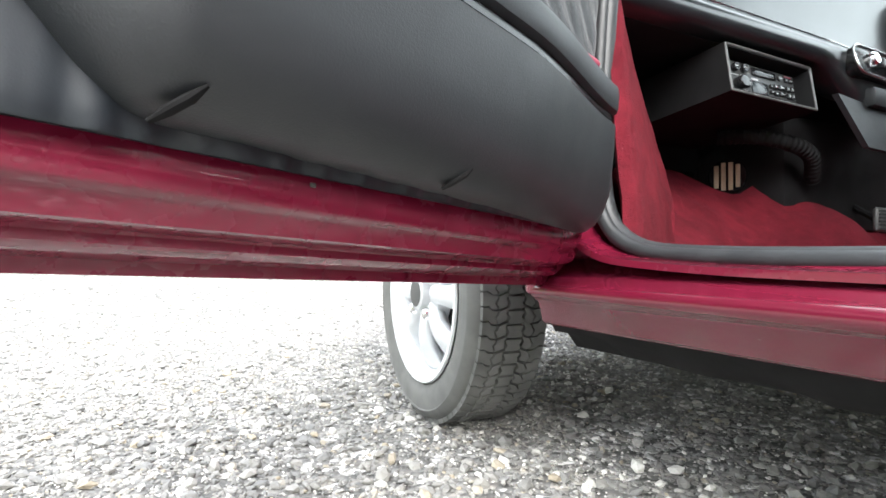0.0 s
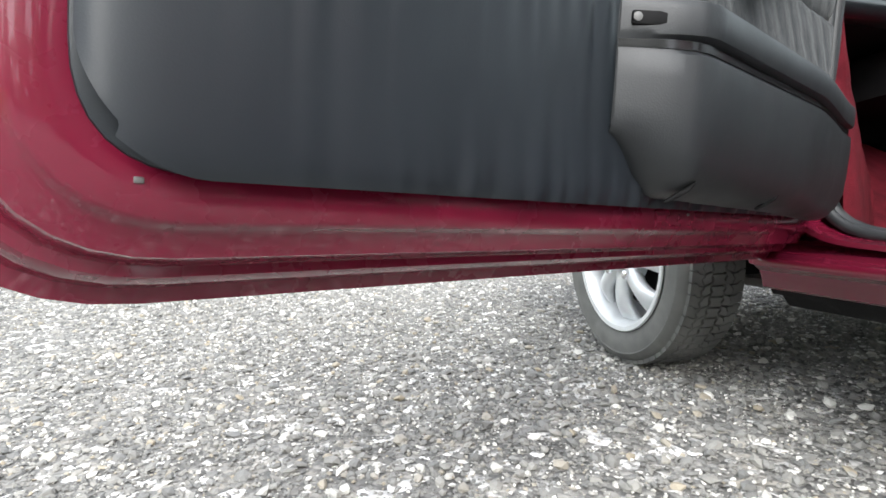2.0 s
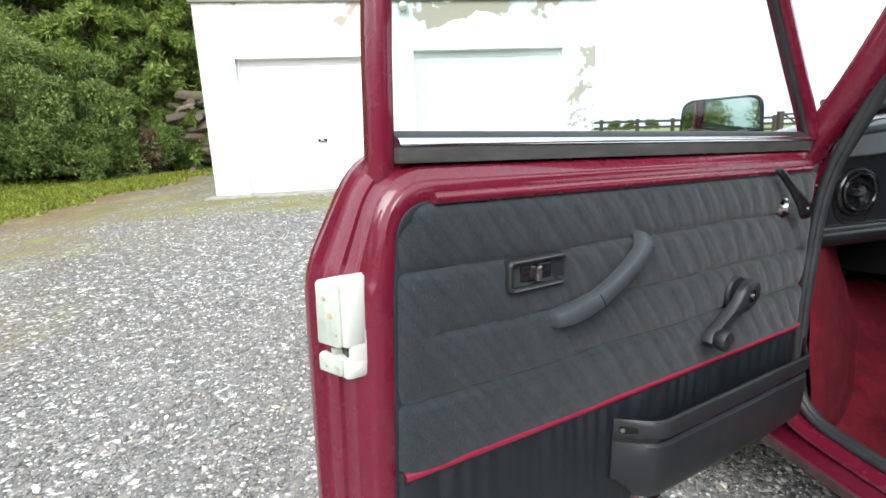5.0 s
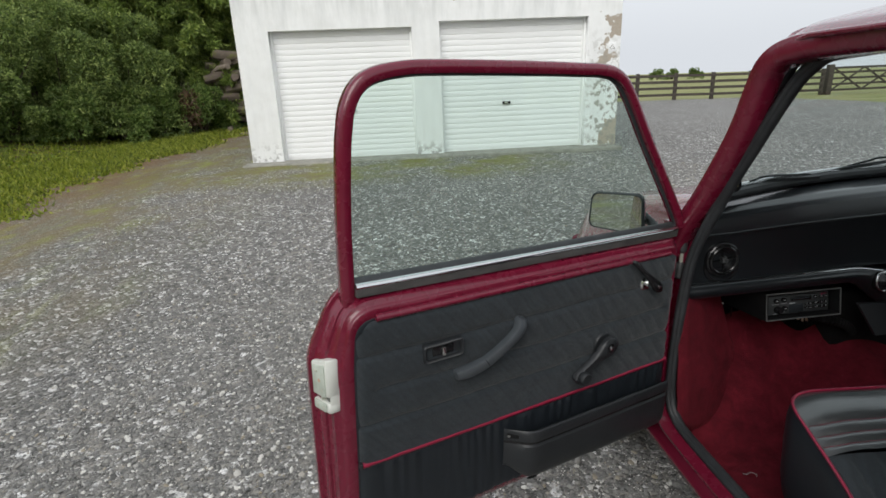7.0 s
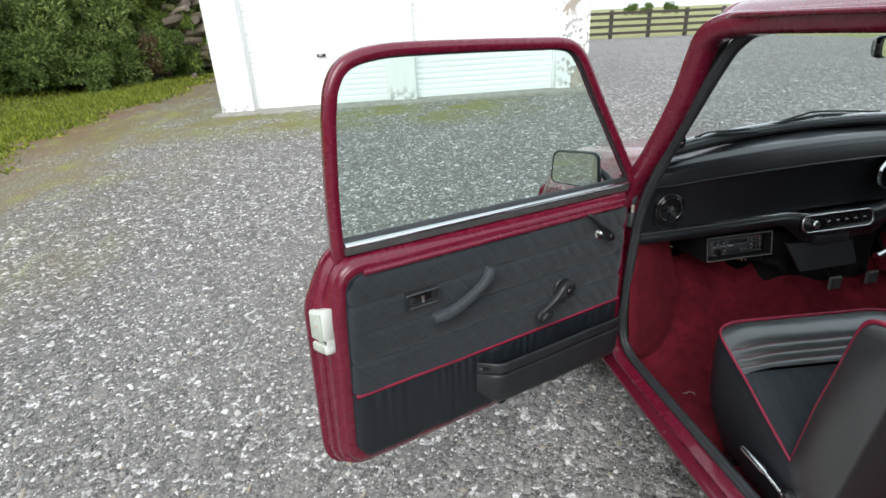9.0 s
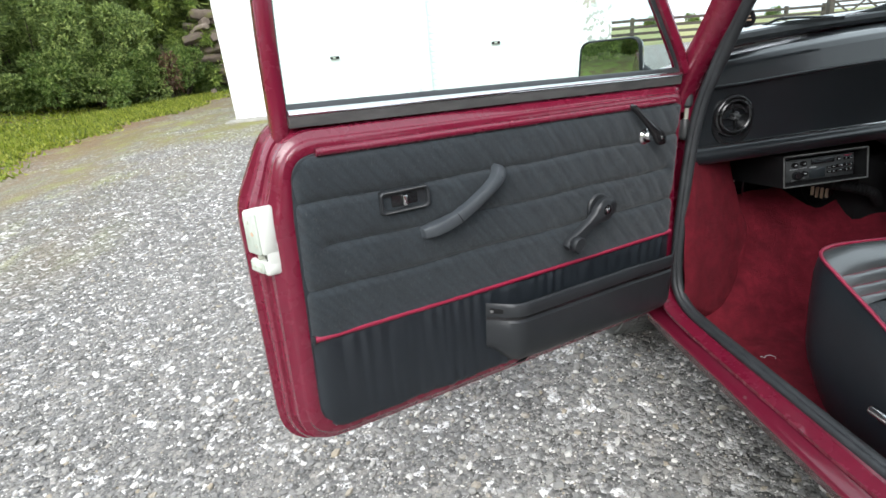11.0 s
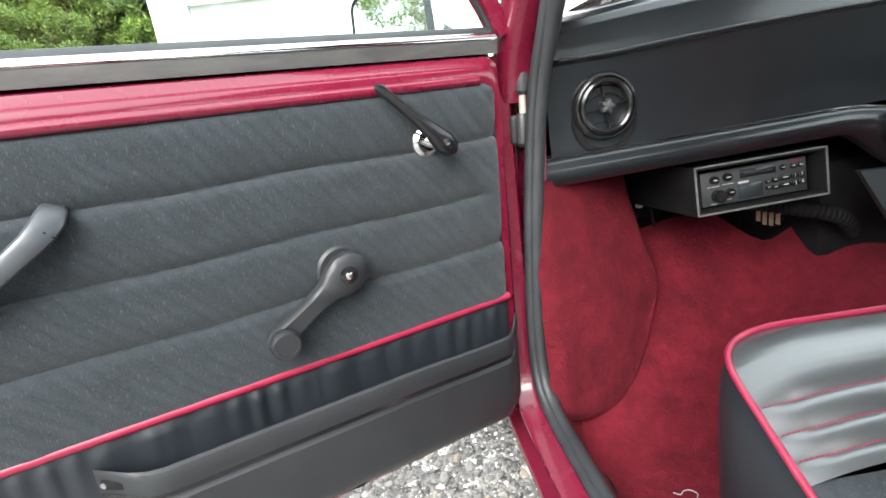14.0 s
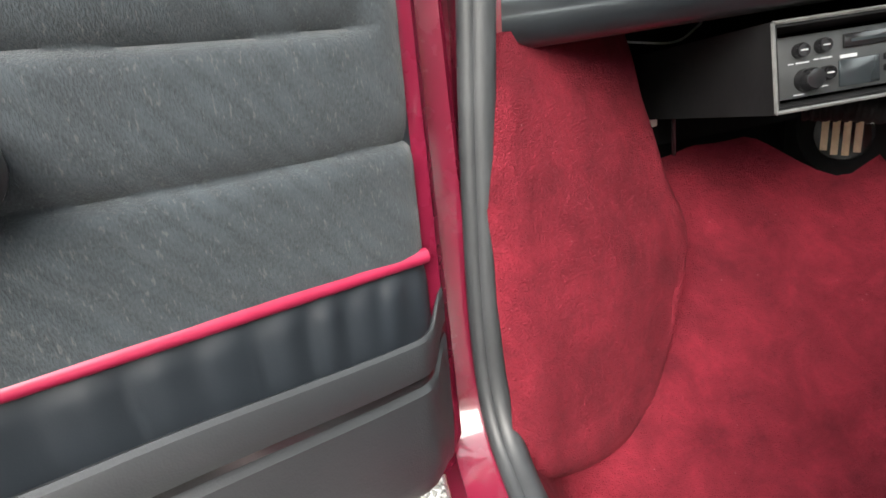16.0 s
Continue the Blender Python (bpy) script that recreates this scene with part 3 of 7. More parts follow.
def ground():
    def steps(lo, hi, d, far):
        k = list(np.arange(lo, hi + 1e-6, d))
        s, a, b = d, lo, hi
        while b < far:
            s *= 1.35
            a, b = a - s, b + s
            k = [a] + k + [b]
        return k
    xs, ys = steps(-9, 14, 0.35, 620), steps(-5, 26, 0.35, 620)
    s = Shape()
    s.grid(lambda u, v: (0, 0, 0), 1, 1)
    s.v, s.f = [], []
    for y in ys:
        for x in xs:
            s.v.append((x, y, lie(x, y)))
    w = len(xs)
    s.f = [(j * w + i, j * w + i + 1, (j + 1) * w + i + 1, (j + 1) * w + i) for j in range(len(ys) - 1) for i in range(w - 1)]
    solid("ground", s, GROUND, "grey gravel yard with mossy patches and grass edges", "ground", "structure")


ground()


def loose_stones(name, count, area, sizes, seed, label, fine=False):
    """Pebbles strewn on the yard, as one mesh."""
    rng = np.random.default_rng(seed)
    g = (1 + 5 ** 0.5) / 2
    ico = np.array([(-1, g, 0), (1, g, 0), (-1, -g, 0), (1, -g, 0), (0, -1, g), (0, 1, g), (0, -1, -g), (0, 1, -g), (g, 0, -1), (g, 0, 1), (-g, 0, -1), (-g, 0, 1)]) / 1.9
    faces = np.array([(0, 11, 5), (0, 5, 1), (0, 1, 7), (0, 7, 10), (0, 10, 11), (1, 5, 9), (5, 11, 4), (11, 10, 2), (10, 7, 6), (7, 1, 8),
                      (3, 9, 4), (3, 4, 2), (3, 2, 6), (3, 6, 8), (3, 8, 9), (4, 9, 5), (2, 4, 11), (6, 2, 10), (8, 6, 7), (9, 8, 1)])
    if fine:
        ico = np.array([(1, 0, 0), (0.1, 1, 0), (-1, 0.1, 0), (0, -1, 0), (0.1, 0, 1), (0, 0, -1)], float)
        faces = np.array([(0, 1, 4), (1, 2, 4), (2, 3, 4), (3, 0, 4), (1, 0, 5), (2, 1, 5), (3, 2, 5), (0, 3, 5)])
    nv = len(ico)
    x = rng.uniform(area[0], area[1], count)
    y = rng.uniform(area[2], area[3], count)
    size = sizes[0] * (sizes[1] / sizes[0]) ** (rng.random(count) ** 2.6)
    form = np.stack([rng.uniform(0.75, 1.35, count), rng.uniform(0.65, 1.1, count), rng.uniform(0.4, 0.75, count)], 1)
    v = ico[None] * (1 + rng.uniform(-0.28, 0.28, (count, nv, 1))) * form[:, None] * (size / 2)[:, None, None]
    for i, j in ((0, 2), (1, 2), (0, 1)):
        a = rng.uniform(-0.45, 0.45, count) if j == 2 else rng.uniform(0, 6.3, count)
        c, s = np.cos(a)[:, None], np.sin(a)[:, None]
        p, q = v[:, :, i].copy(), v[:, :, j].copy()
        v[:, :, i], v[:, :, j] = c * p - s * q, s * p + c * q
    z = np.array([lie(a, b) for a, b in zip(x, y)])
    v += np.stack([x, y, z + size * rng.uniform(0.02, 0.26, count)], 1)[:, None]
    f = (faces[None] + nv * np.arange(count)[:, None, None]).reshape(-1, 3)
    me = bpy.data.meshes.new(name)
    me.vertices.add(count * nv)
    me.vertices.foreach_set("co", v.reshape(-1).astype(np.float32))
    me.loops.add(f.size)
    me.loops.foreach_set("vertex_index", f.reshape(-1).astype(np.int32))
    me.polygons.add(len(f))
    me.polygons.foreach_set("loop_start", np.arange(0, f.size, 3, dtype=np.int32))
    me.polygons.foreach_set("use_smooth", np.zeros(len(f), dtype=bool))
    me.update(calc_edges=True)
    me.materials.append(STONES)
    tagged(new(name, me), label, "gravel", kind="stuff")


loose_stones("gravel", 38000, (-3.2, 0.7, -1.3, 2.2), (0.009, 0.026), 4, "loose grey and white gravel beside the car")
loose_stones("gravel", 150000, (-2.9, 0.7, -1.2, 1.8), (0.005, 0.012), 6, "fine grey grit among the gravel", True)
loose_stones("gravel", 30000, (-4.0, 2.6, 2.2, 5.2), (0.008, 0.024), 5, "loose grey gravel across the open yard")

# ---- the car ----
# the car stands a little nose-up and leaning on the uneven yard
CAR = Matrix(((0.99958, -0.01345, -0.02574, 0.008), (0.01415, 0.99953, 0.02722, -0.0042), (0.02536, -0.02757, 0.9993, 0.0208), (0, 0, 0, 1)))
car = thing("car", "small burgundy saloon car with its passenger door open", "car", CAR)


def wheel(at):
    """Wheel with its axle along x; the outer face looks to -x."""
    hub = new("wheel")
    hub.parent, hub.matrix_basis = car, at @ pose(0, 0, 0, 0, -90, 0)
    R, r = 0.252, 0.17
    s = Shape()
    prof = [(r - 0.012, -0.05), (r, -0.062), (r + 0.01, -0.069), (0.2, -0.076), (0.224, -0.075), (0.226, -0.0765), (0.2285, -0.0755), (0.238, -0.068), (R - 0.009, -0.059), (R - 0.008, -0.03), (R - 0.008, 0.03),
            (R - 0.009, 0.059), (0.238, 0.068), (0.2285, 0.0755), (0.226, 0.0765), (0.224, 0.075), (0.2, 0.076), (r + 0.01, 0.069), (r, 0.062), (r - 0.012, 0.05)]
    s.lathe([(a, -h) for a, h in prof], 64, cap=False)
    part("tyre", s, TYRE, hub, "worn black road tyre with a blocky tread")
    # tread: stepped shoulder lugs outside two winding grooves, broken blocks between them
    s = Shape()
    n = 66
    step = 2 * math.pi / n

    def block(outline, top, foot):
        """A raised piece from (turn, across) corners."""
        k = len(outline)
        ring = [(rad * math.cos(a), rad * math.sin(a), h) for rad in (foot, top) for a, h in outline]
        s.add(ring, [tuple(range(k, 2 * k))] + [(i, (i + 1) % k, k + (i + 1) % k, k + i) for i in range(k)])
    zig = ((0.0, 0.0), (0.2, 0.0), (0.3, 0.0032), (0.52, 0.0032), (0.62, 0.0), (0.88, -0.0022))
    for k in range(n):
        a = k * step
        for sign in (-1, 1):
            # shoulder lug, dropping over the tyre's edge
            inner = [(a + u * step, sign * (0.0348 + d)) for u, d in zig]
            outer = [(a + 0.92 * step, sign * 0.044), (a + 1.16 * step, sign * 0.05), (a + 1.16 * step, sign * 0.0605), (a + 0.28 * step, sign * 0.0605), (a + 0.28 * step, sign * 0.05), (a + 0.04 * step, sign * 0.044)]
            block(inner + outer, R - 0.0012, R - 0.0105)
            # middle rib in pieces
            lo = [(a + (0.04 + 0.92 * u) * step, sign * (0.0322 + d)) for u, d in zig]
            hi = [(a + (0.04 + 0.92 * u + 0.25) * step, sign * (0.0165 + 0.7 * d)) for u, d in reversed(zig)]
            block(lo + hi, R + 0.0004, R - 0.0095)
        lo = [(a + (0.05 + 0.92 * u) * step, 0.0136 - 0.7 * d) for u, d in zig]
        hi = [(a + (0.05 + 0.92 * u) * step, -0.0136 + 0.7 * d) for u, d in reversed(zig)]
        block(lo + hi, R + 0.0008, R - 0.0095)
    part("tread", s, TYRE, hub)
    s = Shape()
    s.lathe([(r - 0.004, 0.064), (r + 0.006, 0.07), (r + 0.004, 0.074), (r - 0.006, 0.072), (r - 0.014, 0.058), (r - 0.022, 0.03), (r - 0.03, -0.03), (r - 0.028, -0.05), (r - 0.012, -0.05)], 56, cap=False)
    part("rim", s, ALLOY, hub, "silver alloy rim")
    for k in range(8):
        s = Shape()
        m = pose(0, 0, 0, 0, 0, 45 * k)
        rows = [(0.036, 0.026, 0.046), (0.06, 0.0195, 0.05), (0.085, 0.019, 0.052), (0.11, 0.0225, 0.048), (0.132, 0.029, 0.038), (0.149, 0.037, 0.026)]
        s.rings([[(rad, math.cos(t) * w, h + 0.019 * math.sin(t)) for t in (2 * math.pi * i / 12 for i in range(12))] for rad, w, h in rows], m=m)
        part("spoke", s, ALLOY, hub, smooth=60)
    s = Shape()
    s.lathe([(0.066, 0.03), (0.062, 0.055), (0.05, 0.06), (0.034, 0.061), (0.033, 0.076), (0.028, 0.079), (0.0005, 0.079)], 32)
    part("hub_cap", s, ALLOY, hub, "plain round hub cap")
    s = Shape()
    s.lathe([(0.027, 0.0785), (0.027, 0.08), (0.0005, 0.0802)], 28)
    part("cap_badge", s, RADIO, hub, "plain grey disc in the hub cap")
    for k in range(4):
        s = Shape()
        s.lathe([(0.0125, 0.05), (0.0125, 0.068), (0.0105, 0.074), (0.006, 0.0775), (0.0005, 0.078)], 12, pose(0.051 * math.cos(0.72 + k * math.pi / 2), 0.051 * math.sin(0.72 + k * math.pi / 2), 0))
        part("wheel_nut", s, CHROME, hub, smooth=20)
    s = Shape()
    s.lathe([(0.118, -0.02), (0.118, 0.0), (0.03, 0.004), (0.0005, 0.004)], 32)
    part("brake_drum", s, DARK, hub)
    return hub


wheel(pose(-0.61, -0.034, 0.2445, 0, 0, -4))
wheel(pose(-0.612, -2.06, 0.244))
for o in (pose(0.612, -0.03, 0.244, 0, 0, 180), pose(0.612, -2.06, 0.244, 0, 0, 180)):
    wheel(o)


def sills():
    for side in (-1, 1):
        # step below the door opening, rolled to the lip
        prof = [(0.0, 0.316), (-0.012, 0.314), (-0.018, 0.306), (-0.03, 0.299), (-0.047, 0.292), (-0.052, 0.285), (-0.059, 0.284), (-0.064, 0.28), (-0.066, 0.274), (-0.063, 0.268), (-0.057, 0.264), (-0.052, 0.26), (-0.045, 0.235), (-0.04, 0.231),
                (0.02, 0.228), (0.02, 0.3)]
        s = Shape()
        rows = [-0.452, -0.6, -0.9, -1.2, -1.55, -1.72]
        s.rings([[(side * (0.66 - a) if side > 0 else -0.66 + a, y, z) for a, z in prof] for y in rows])
        part("sill", s, SILLRED, car, "burgundy sill with a film of road dirt", 50)
        s = Shape()
        s.rings([[(side * 0.702, y, 0.24), (side * 0.69, y, 0.222), (side * 0.672, y, 0.204 + 0.018 * smooth01(-0.62, -0.45, y) + 0.008 * noise.noise((y * 16, 0, 0)) + 0.004 * noise.noise((y * 50, 3, 0))), (side * 0.655, y, 0.2), (side * 0.5, y, 0.178), (side * 0.5, y, 0.184), (side * 0.64, y, 0.21), (side * 0.66, y, 0.229)] for y in [-0.458 - 0.0225 * k for k in range(56)]])
        part("undersill", s, DARK, car, "black undersealed underside", 50)


sills()


def floorpan():
    s = Shape()
    s.box((-0.5, -2.3, 0.19), (0.5, -0.3, 0.199), 0.003)
    part("floorpan", s, BOUNCEDIRT, car)
    # carpet: flat floor, toe board rising ahead, hump of the tunnel in the middle
    def f(u, v):
        x = -0.655 + 1.31 * u
        y = -2.2 + (1.95 + 0.008 * math.sin(3 * x + 1) - 0.09 * smooth01(-0.22, -0.13, x)) * v
        rise = max(0.0, y + 0.575)
        z = 0.204 + 0.87 * rise * smooth01(0, 0.12, rise) + 0.09 * math.exp(-(x / 0.13) ** 2) * (1 - 0.3 * smooth01(-0.52, -0.36, y)) + 0.006 * noise.noise((x * 5, y * 5, 0)) + 0.006 * noise.noise((x * 14, y * 9, 2))
        z += 0.009 * (1 - abs(noise.noise((x * 5 + 2 * y, y * 8, 7)))) ** 7 * smooth01(-0.68, -0.55, y)
        z += 0.12 * (smooth01(-0.6, -0.655, x) + smooth01(0.6, 0.655, x)) * smooth01(-0.35, -0.5, y)
        return (x, y, min(z, 0.575))
    part("carpet", Shape().grid(f, 90, 130), CARPET, car, "deep red carpet over floor and toe board", 80)
    # Toe board: body panel coloured near-black to stand for deep shade.
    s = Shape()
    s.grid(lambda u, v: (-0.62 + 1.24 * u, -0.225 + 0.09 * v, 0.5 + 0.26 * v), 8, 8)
    part("toe_board", s, DARK, car, "toe board above the carpet, coloured black for the shade there", 60)
    # side pads in the footwells
    for side in (-1, 1):
        # a stuffed pad, leaning in towards the toe board, with turned edges
        def pad(u, v, out):
            bl, br = Vector((side * 0.664, -0.553, 0.3)), Vector((side * 0.4, -0.405, 0.35))
            tl, tr = Vector((side * 0.65, -0.503, 0.67 if side < 0 else 0.5)), Vector((side * 0.438, -0.315, 0.67 if side < 0 else 0.5))
            lo = bl.lerp(br, u) + Vector((0, 0, -0.075 * math.sin(math.pi * u) ** 1.2))
            p = lo.lerp(tl.lerp(tr, u), v)
            ease = max(0.0, u - 0.6) / 0.4 * max(0.0, 0.34 - v) / 0.34
            p = p + Vector((side * 0.05, -0.02, 0.035)) * ease ** 1.5
            p = p + Vector((-side * 0.024, 0.014, 0)) * (u ** 3 * math.exp(-((v - 0.26) / 0.17) ** 2))
            e = min(u, 1 - u, v * 1.4) / 0.07
            full = 1 - max(0.0, 1 - e) ** 2
            nrm = Vector((-side * 0.55, -0.8, 0.15))
            return (p + nrm * (out * (0.016 * full + 0.012 * math.sin(math.pi * u) * math.sin(math.pi * v)) + 0.003 * noise.noise(p * 22)))[:]
        s = Shape().grid(lambda u, v: pad(u, v, 1), 28, 34)
        s.grid(lambda u, v: pad(u, v, -0.3), 28, 34)
        part("kick_panel", s, CARPET, car, "red carpeted side pad in the footwell", 80)
        # Inner arch and bulkhead get the same painted shade as the toe board.
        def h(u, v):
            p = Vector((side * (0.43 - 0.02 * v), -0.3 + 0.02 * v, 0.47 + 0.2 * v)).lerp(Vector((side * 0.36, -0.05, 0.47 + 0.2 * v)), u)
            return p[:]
        part("wheel_arch_pad", Shape().grid(h, 8, 12), DARK, car, "inner wheel arch coloured black for the footwell's shade", 80)
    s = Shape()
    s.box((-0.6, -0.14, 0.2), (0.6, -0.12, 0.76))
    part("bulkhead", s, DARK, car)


floorpan()


def body_shell():
    # front posts, raked screen pillars and roof
    for side in (-1, 1):
        def P(x, y, z):
            return (-side * x, y, z)
        s = Shape()
        s.rings([[P(x0 + 0.0, -0.492 + b0, z), P(x0 + 0.028, -0.5 + b0, z), P(x0 + 0.03, -0.38, z), P(x0 - 0.005, -0.38, z)] for z, x0, b0 in ((0.29, -0.664, 0.0), (0.36, -0.664, 0.006), (0.5, -0.66, 0.008), (0.65, -0.65, 0.008), (0.78, -0.64, 0.006), (0.87, -0.634, 0.0))])
        part("front_post", s, RED, car)
        # outer flange, sweeping from the post into the sill
        s = Shape()
        s.sweep(curve([P(-0.676, -0.478, 0.86), P(-0.684, -0.483, 0.6), P(-0.688, -0.488, 0.42), P(-0.69, -0.502, 0.355), P(-0.69, -0.545, 0.321), P(-0.688, -0.62, 0.309), P(-0.684, -0.8, 0.303), P(-0.682, -1.2, 0.303), P(-0.68, -1.64, 0.305)], 7), [(-0.004, -0.022), (0.003, -0.022), (0.006, 0.016), (0.0, 0.02), (-0.005, 0.016)], (-side, 0, 0))
        part("post_flange", s, RED, car, "", 60)
        s = Shape()
        s.box((min(-side * 0.725, -side * 0.665), -0.462, 0.27), (max(-side * 0.725, -side * 0.665), -0.44, 0.86), 0.004)
        part("hinge_panel", s, RED, car)
        s = Shape()
        pts = curve([P(-0.652, -0.465, 0.8), P(-0.645, -0.492, 0.865), P(-0.628, -0.57, 0.98), P(-0.612, -0.65, 1.12), P(-0.609, -0.697, 1.222), P(-0.609, -0.728, 1.27), P(-0.6, -0.77, 1.291), P(-0.585, -0.85, 1.298), P(-0.58, -1.0, 1.302), P(-0.58, -1.3, 1.305), P(-0.58, -1.7, 1.302)], 6)
        s.sweep(pts, [(-0.026, -0.02), (-0.018, -0.026), (0.02, -0.026), (0.028, -0.016), (0.028, 0.012), (0.02, 0.021), (-0.016, 0.021), (-0.026, 0.01)], (0, -0.82, -0.57))
        part("screen_pillar", s, RED, car, "burgundy screen pillar and roof rail", 50)
        # rubber seal round the door opening
        loop = curve([P(-0.652, -1.62, 0.318), P(-0.655, -1.2, 0.315), P(-0.657, -0.85, 0.314), P(-0.66, -0.66, 0.317), P(-0.663, -0.57, 0.328), P(-0.665, -0.525, 0.368), P(-0.662, -0.511, 0.45), P(-0.653, -0.508, 0.56), P(-0.642, -0.506, 0.66), P(-0.631, -0.508, 0.75), P(-0.622, -0.52, 0.82),
                      P(-0.612, -0.545, 0.885), P(-0.6, -0.59, 0.98), P(-0.586, -0.655, 1.09), P(-0.572, -0.725, 1.205), P(-0.562, -0.77, 1.26), P(-0.553, -0.84, 1.288), P(-0.55, -1.1, 1.3), P(-0.555, -1.5, 1.297)], 7)
        s = Shape()
        s.tube(loop, [0.0115 + 0.0035 * smooth01(0.8, 0.95, p[2]) for p in loop], 12)
        part("door_seal", s, RUBBER, car, "black rubber door seal", 60)
        s = Shape()
        s.tube([(p[0] + side * 0.01, p[1] - 0.0, p[2]) for p in loop], 0.0085, 10)
        part("seal_bead", s, RUBBER, car, "", 60)
    # roof skin
    def roof(u, v):
        x = -0.612 + 1.224 * u
        y = -0.70 + 0.03 * (1 - (x / 0.612) ** 2) * (1 - v) - 1.48 * v - 0.05 * smooth01(0.52, 0.612, abs(x)) * (1 - v)
        edge = min(u, 1 - u) * 1.224
        return (x, y, 1.318 + 0.012 * smooth01(0, 0.03, edge) + 0.072 * (1 - (x / 0.612) ** 2) * (0.5 + 0.5 * math.sin(math.pi * min(1, 0.3 + v))) - 0.014 * (1 - smooth01(0, 0.03, v)))
    part("roof", Shape().grid(roof, 48, 40), RED, car, "burgundy roof panel", 60)
    s = Shape()
    s.tube([roof(0, 1 - k / 20) for k in range(20)] + [roof(k / 30, 0) for k in range(31)] + [roof(1, k / 20) for k in range(1, 21)], 0.006, 8)
    part("gutter", s, RED, car, "", 60)
    def lining(u, v):
        p = roof(0.02 + 0.96 * u, 0.03 + 0.95 * v)
        return (p[0], p[1], p[2] - 0.022)
    part("headlining", Shape().grid(lining, 12, 10), VINYL, car, "", 60)
    # rear of the body
    s = Shape()
    s.box((-0.67, -2.75, 0.25), (0.67, -2.68, 0.9), 0.03)
    part("rear_panel", s, RED, car)
    for side in (-1, 1):
        s = Shape()
        s.slab(rounded([(-1.68, 0.25, 0.03), (-2.72, 0.25, 0.05), (-2.72, 0.86, 0.1), (-2.2, 1.3, 0.12), (-1.72, 1.31, 0.03)]), side * 0.6, side * 0.665, 0, 0.02)
        part("rear_quarter", s, RED, car)
    def rear_screen(u, v):
        x = (2 * u - 1) * (0.53 - 0.03 * v)
        return (x, -2.46 + 0.3 * v - 0.05 * (1 - (2 * u - 1) ** 2), 0.93 + 0.385 * v)
    pane = part("rear_screen", Shape().grid(rear_screen, 12, 6), SCREENGLASS, car, "clear rear screen", 80)
    pane.visible_shadow = False
    s = Shape()
    s.tube([rear_screen(k / 12, 0) for k in range(13)] + [rear_screen(1, k / 6) for k in range(1, 7)] + [rear_screen(1 - k / 12, 1) for k in range(1, 13)] + [rear_screen(0, 1 - k / 6) for k in range(1, 6)], 0.014, 8, True)
    part("rear_rubber", s, RUBBER, pane)
    def boot(u, v):
        x = -0.64 + 1.28 * u
        return (x, -2.42 - 0.31 * v, 0.94 - 0.05 * v * v - 0.05 * smooth01(0.85, 1.0, abs(x) / 0.64))
    part("boot_lid", Shape().grid(boot, 20, 10), RED, car, "burgundy boot lid", 60)
    for side in (-1, 1):
        s = Shape()
        s.sweep([(side * 0.575, -2.16, 1.315), (side * 0.59, -2.3, 1.13), (side * 0.6, -2.47, 0.92)], [(-0.05, -0.02), (0.05, -0.02), (0.05, 0.015), (-0.05, 0.015)], (0, -0.7, 0.7))
        part("rear_pillar", s, RED, car)
    # the closed door on the far side
    s = Shape()
    s.slab(rounded([(-0.46, 0.3, 0.04), (-0.46, 0.87, 0.03), (-1.7, 0.9, 0.03), (-1.7, 0.3, 0.06)]), 0.625, 0.685, 0, 0.012)
    far = part("closed_door", s, RED, car, "closed burgundy door on the far side")
    s = Shape()
    s.slab(rounded([(-0.52, 0.33, 0.04), (-0.5, 0.82, 0.03), (-1.6, 0.83, 0.03), (-1.62, 0.33, 0.06)]), 0.624, 0.612, 0, 0.004)
    part("door_trim", s, VINYL, far, "black door trim")
    s = Shape()
    s.add([(0.64, -0.5, 0.88), (0.64, -1.62, 0.89), (0.585, -1.6, 1.3), (0.59, -0.78, 1.29)], [(0, 1, 2, 3)])
    pane = part("side_glass", s, SCREENGLASS, far, "", 0)
    pane.visible_shadow = False
    # header rail above the screen
    s = Shape()
    s.sweep(curve([(-0.585, -0.735, 1.284), (-0.3, -0.705, 1.303), (0, -0.698, 1.31), (0.3, -0.705, 1.303), (0.585, -0.735, 1.284)], 6), [(-0.02, -0.02), (0.02, -0.02), (0.022, 0.012), (-0.018, 0.014)], (0, 0.3, 1))
    part("header_rail", s, RED, car, "", 50)
    # windscreen: glass, rubber and bright strip
    def screen(u, v):
        lo = Vector((-0.6 + 1.2 * u, -0.485 + 0.14 * (1 - (2 * u - 1) ** 2), 0.935 + 0.008 * (1 - (2 * u - 1) ** 2)))
        hi = Vector((-0.565 + 1.13 * u, -0.735 + 0.035 * (1 - (2 * u - 1) ** 2), 1.283 + 0.018 * (1 - (2 * u - 1) ** 2)))
        return lo.lerp(hi, v)[:]
    glass = part("windscreen", Shape().grid(screen, 20, 10), SCREENGLASS, car, "clear windscreen glass", 80)
    glass.visible_shadow = False
    rim = [screen(k / 20, 0) for k in range(21)] + [screen(1, k / 8) for k in range(1, 9)] + [screen(1 - k / 20, 1) for k in range(1, 21)] + [screen(0, 1 - k / 8) for k in range(1, 8)]
    s = Shape()
    s.tube(rim, 0.014, 8, True)
    part("screen_rubber", s, RUBBER, glass)
    s = Shape()
    s.tube([(screen(k / 20, 0)[0], screen(k / 20, 0)[1] + 0.022, screen(k / 20, 0)[2] + 0.013) for k in range(21)], 0.008, 8)
    part("bright_strip", s, CHROME, glass)
    # bonnet, wings and scuttle
    def bonnet(u, v):
        x = -0.69 + 1.38 * u
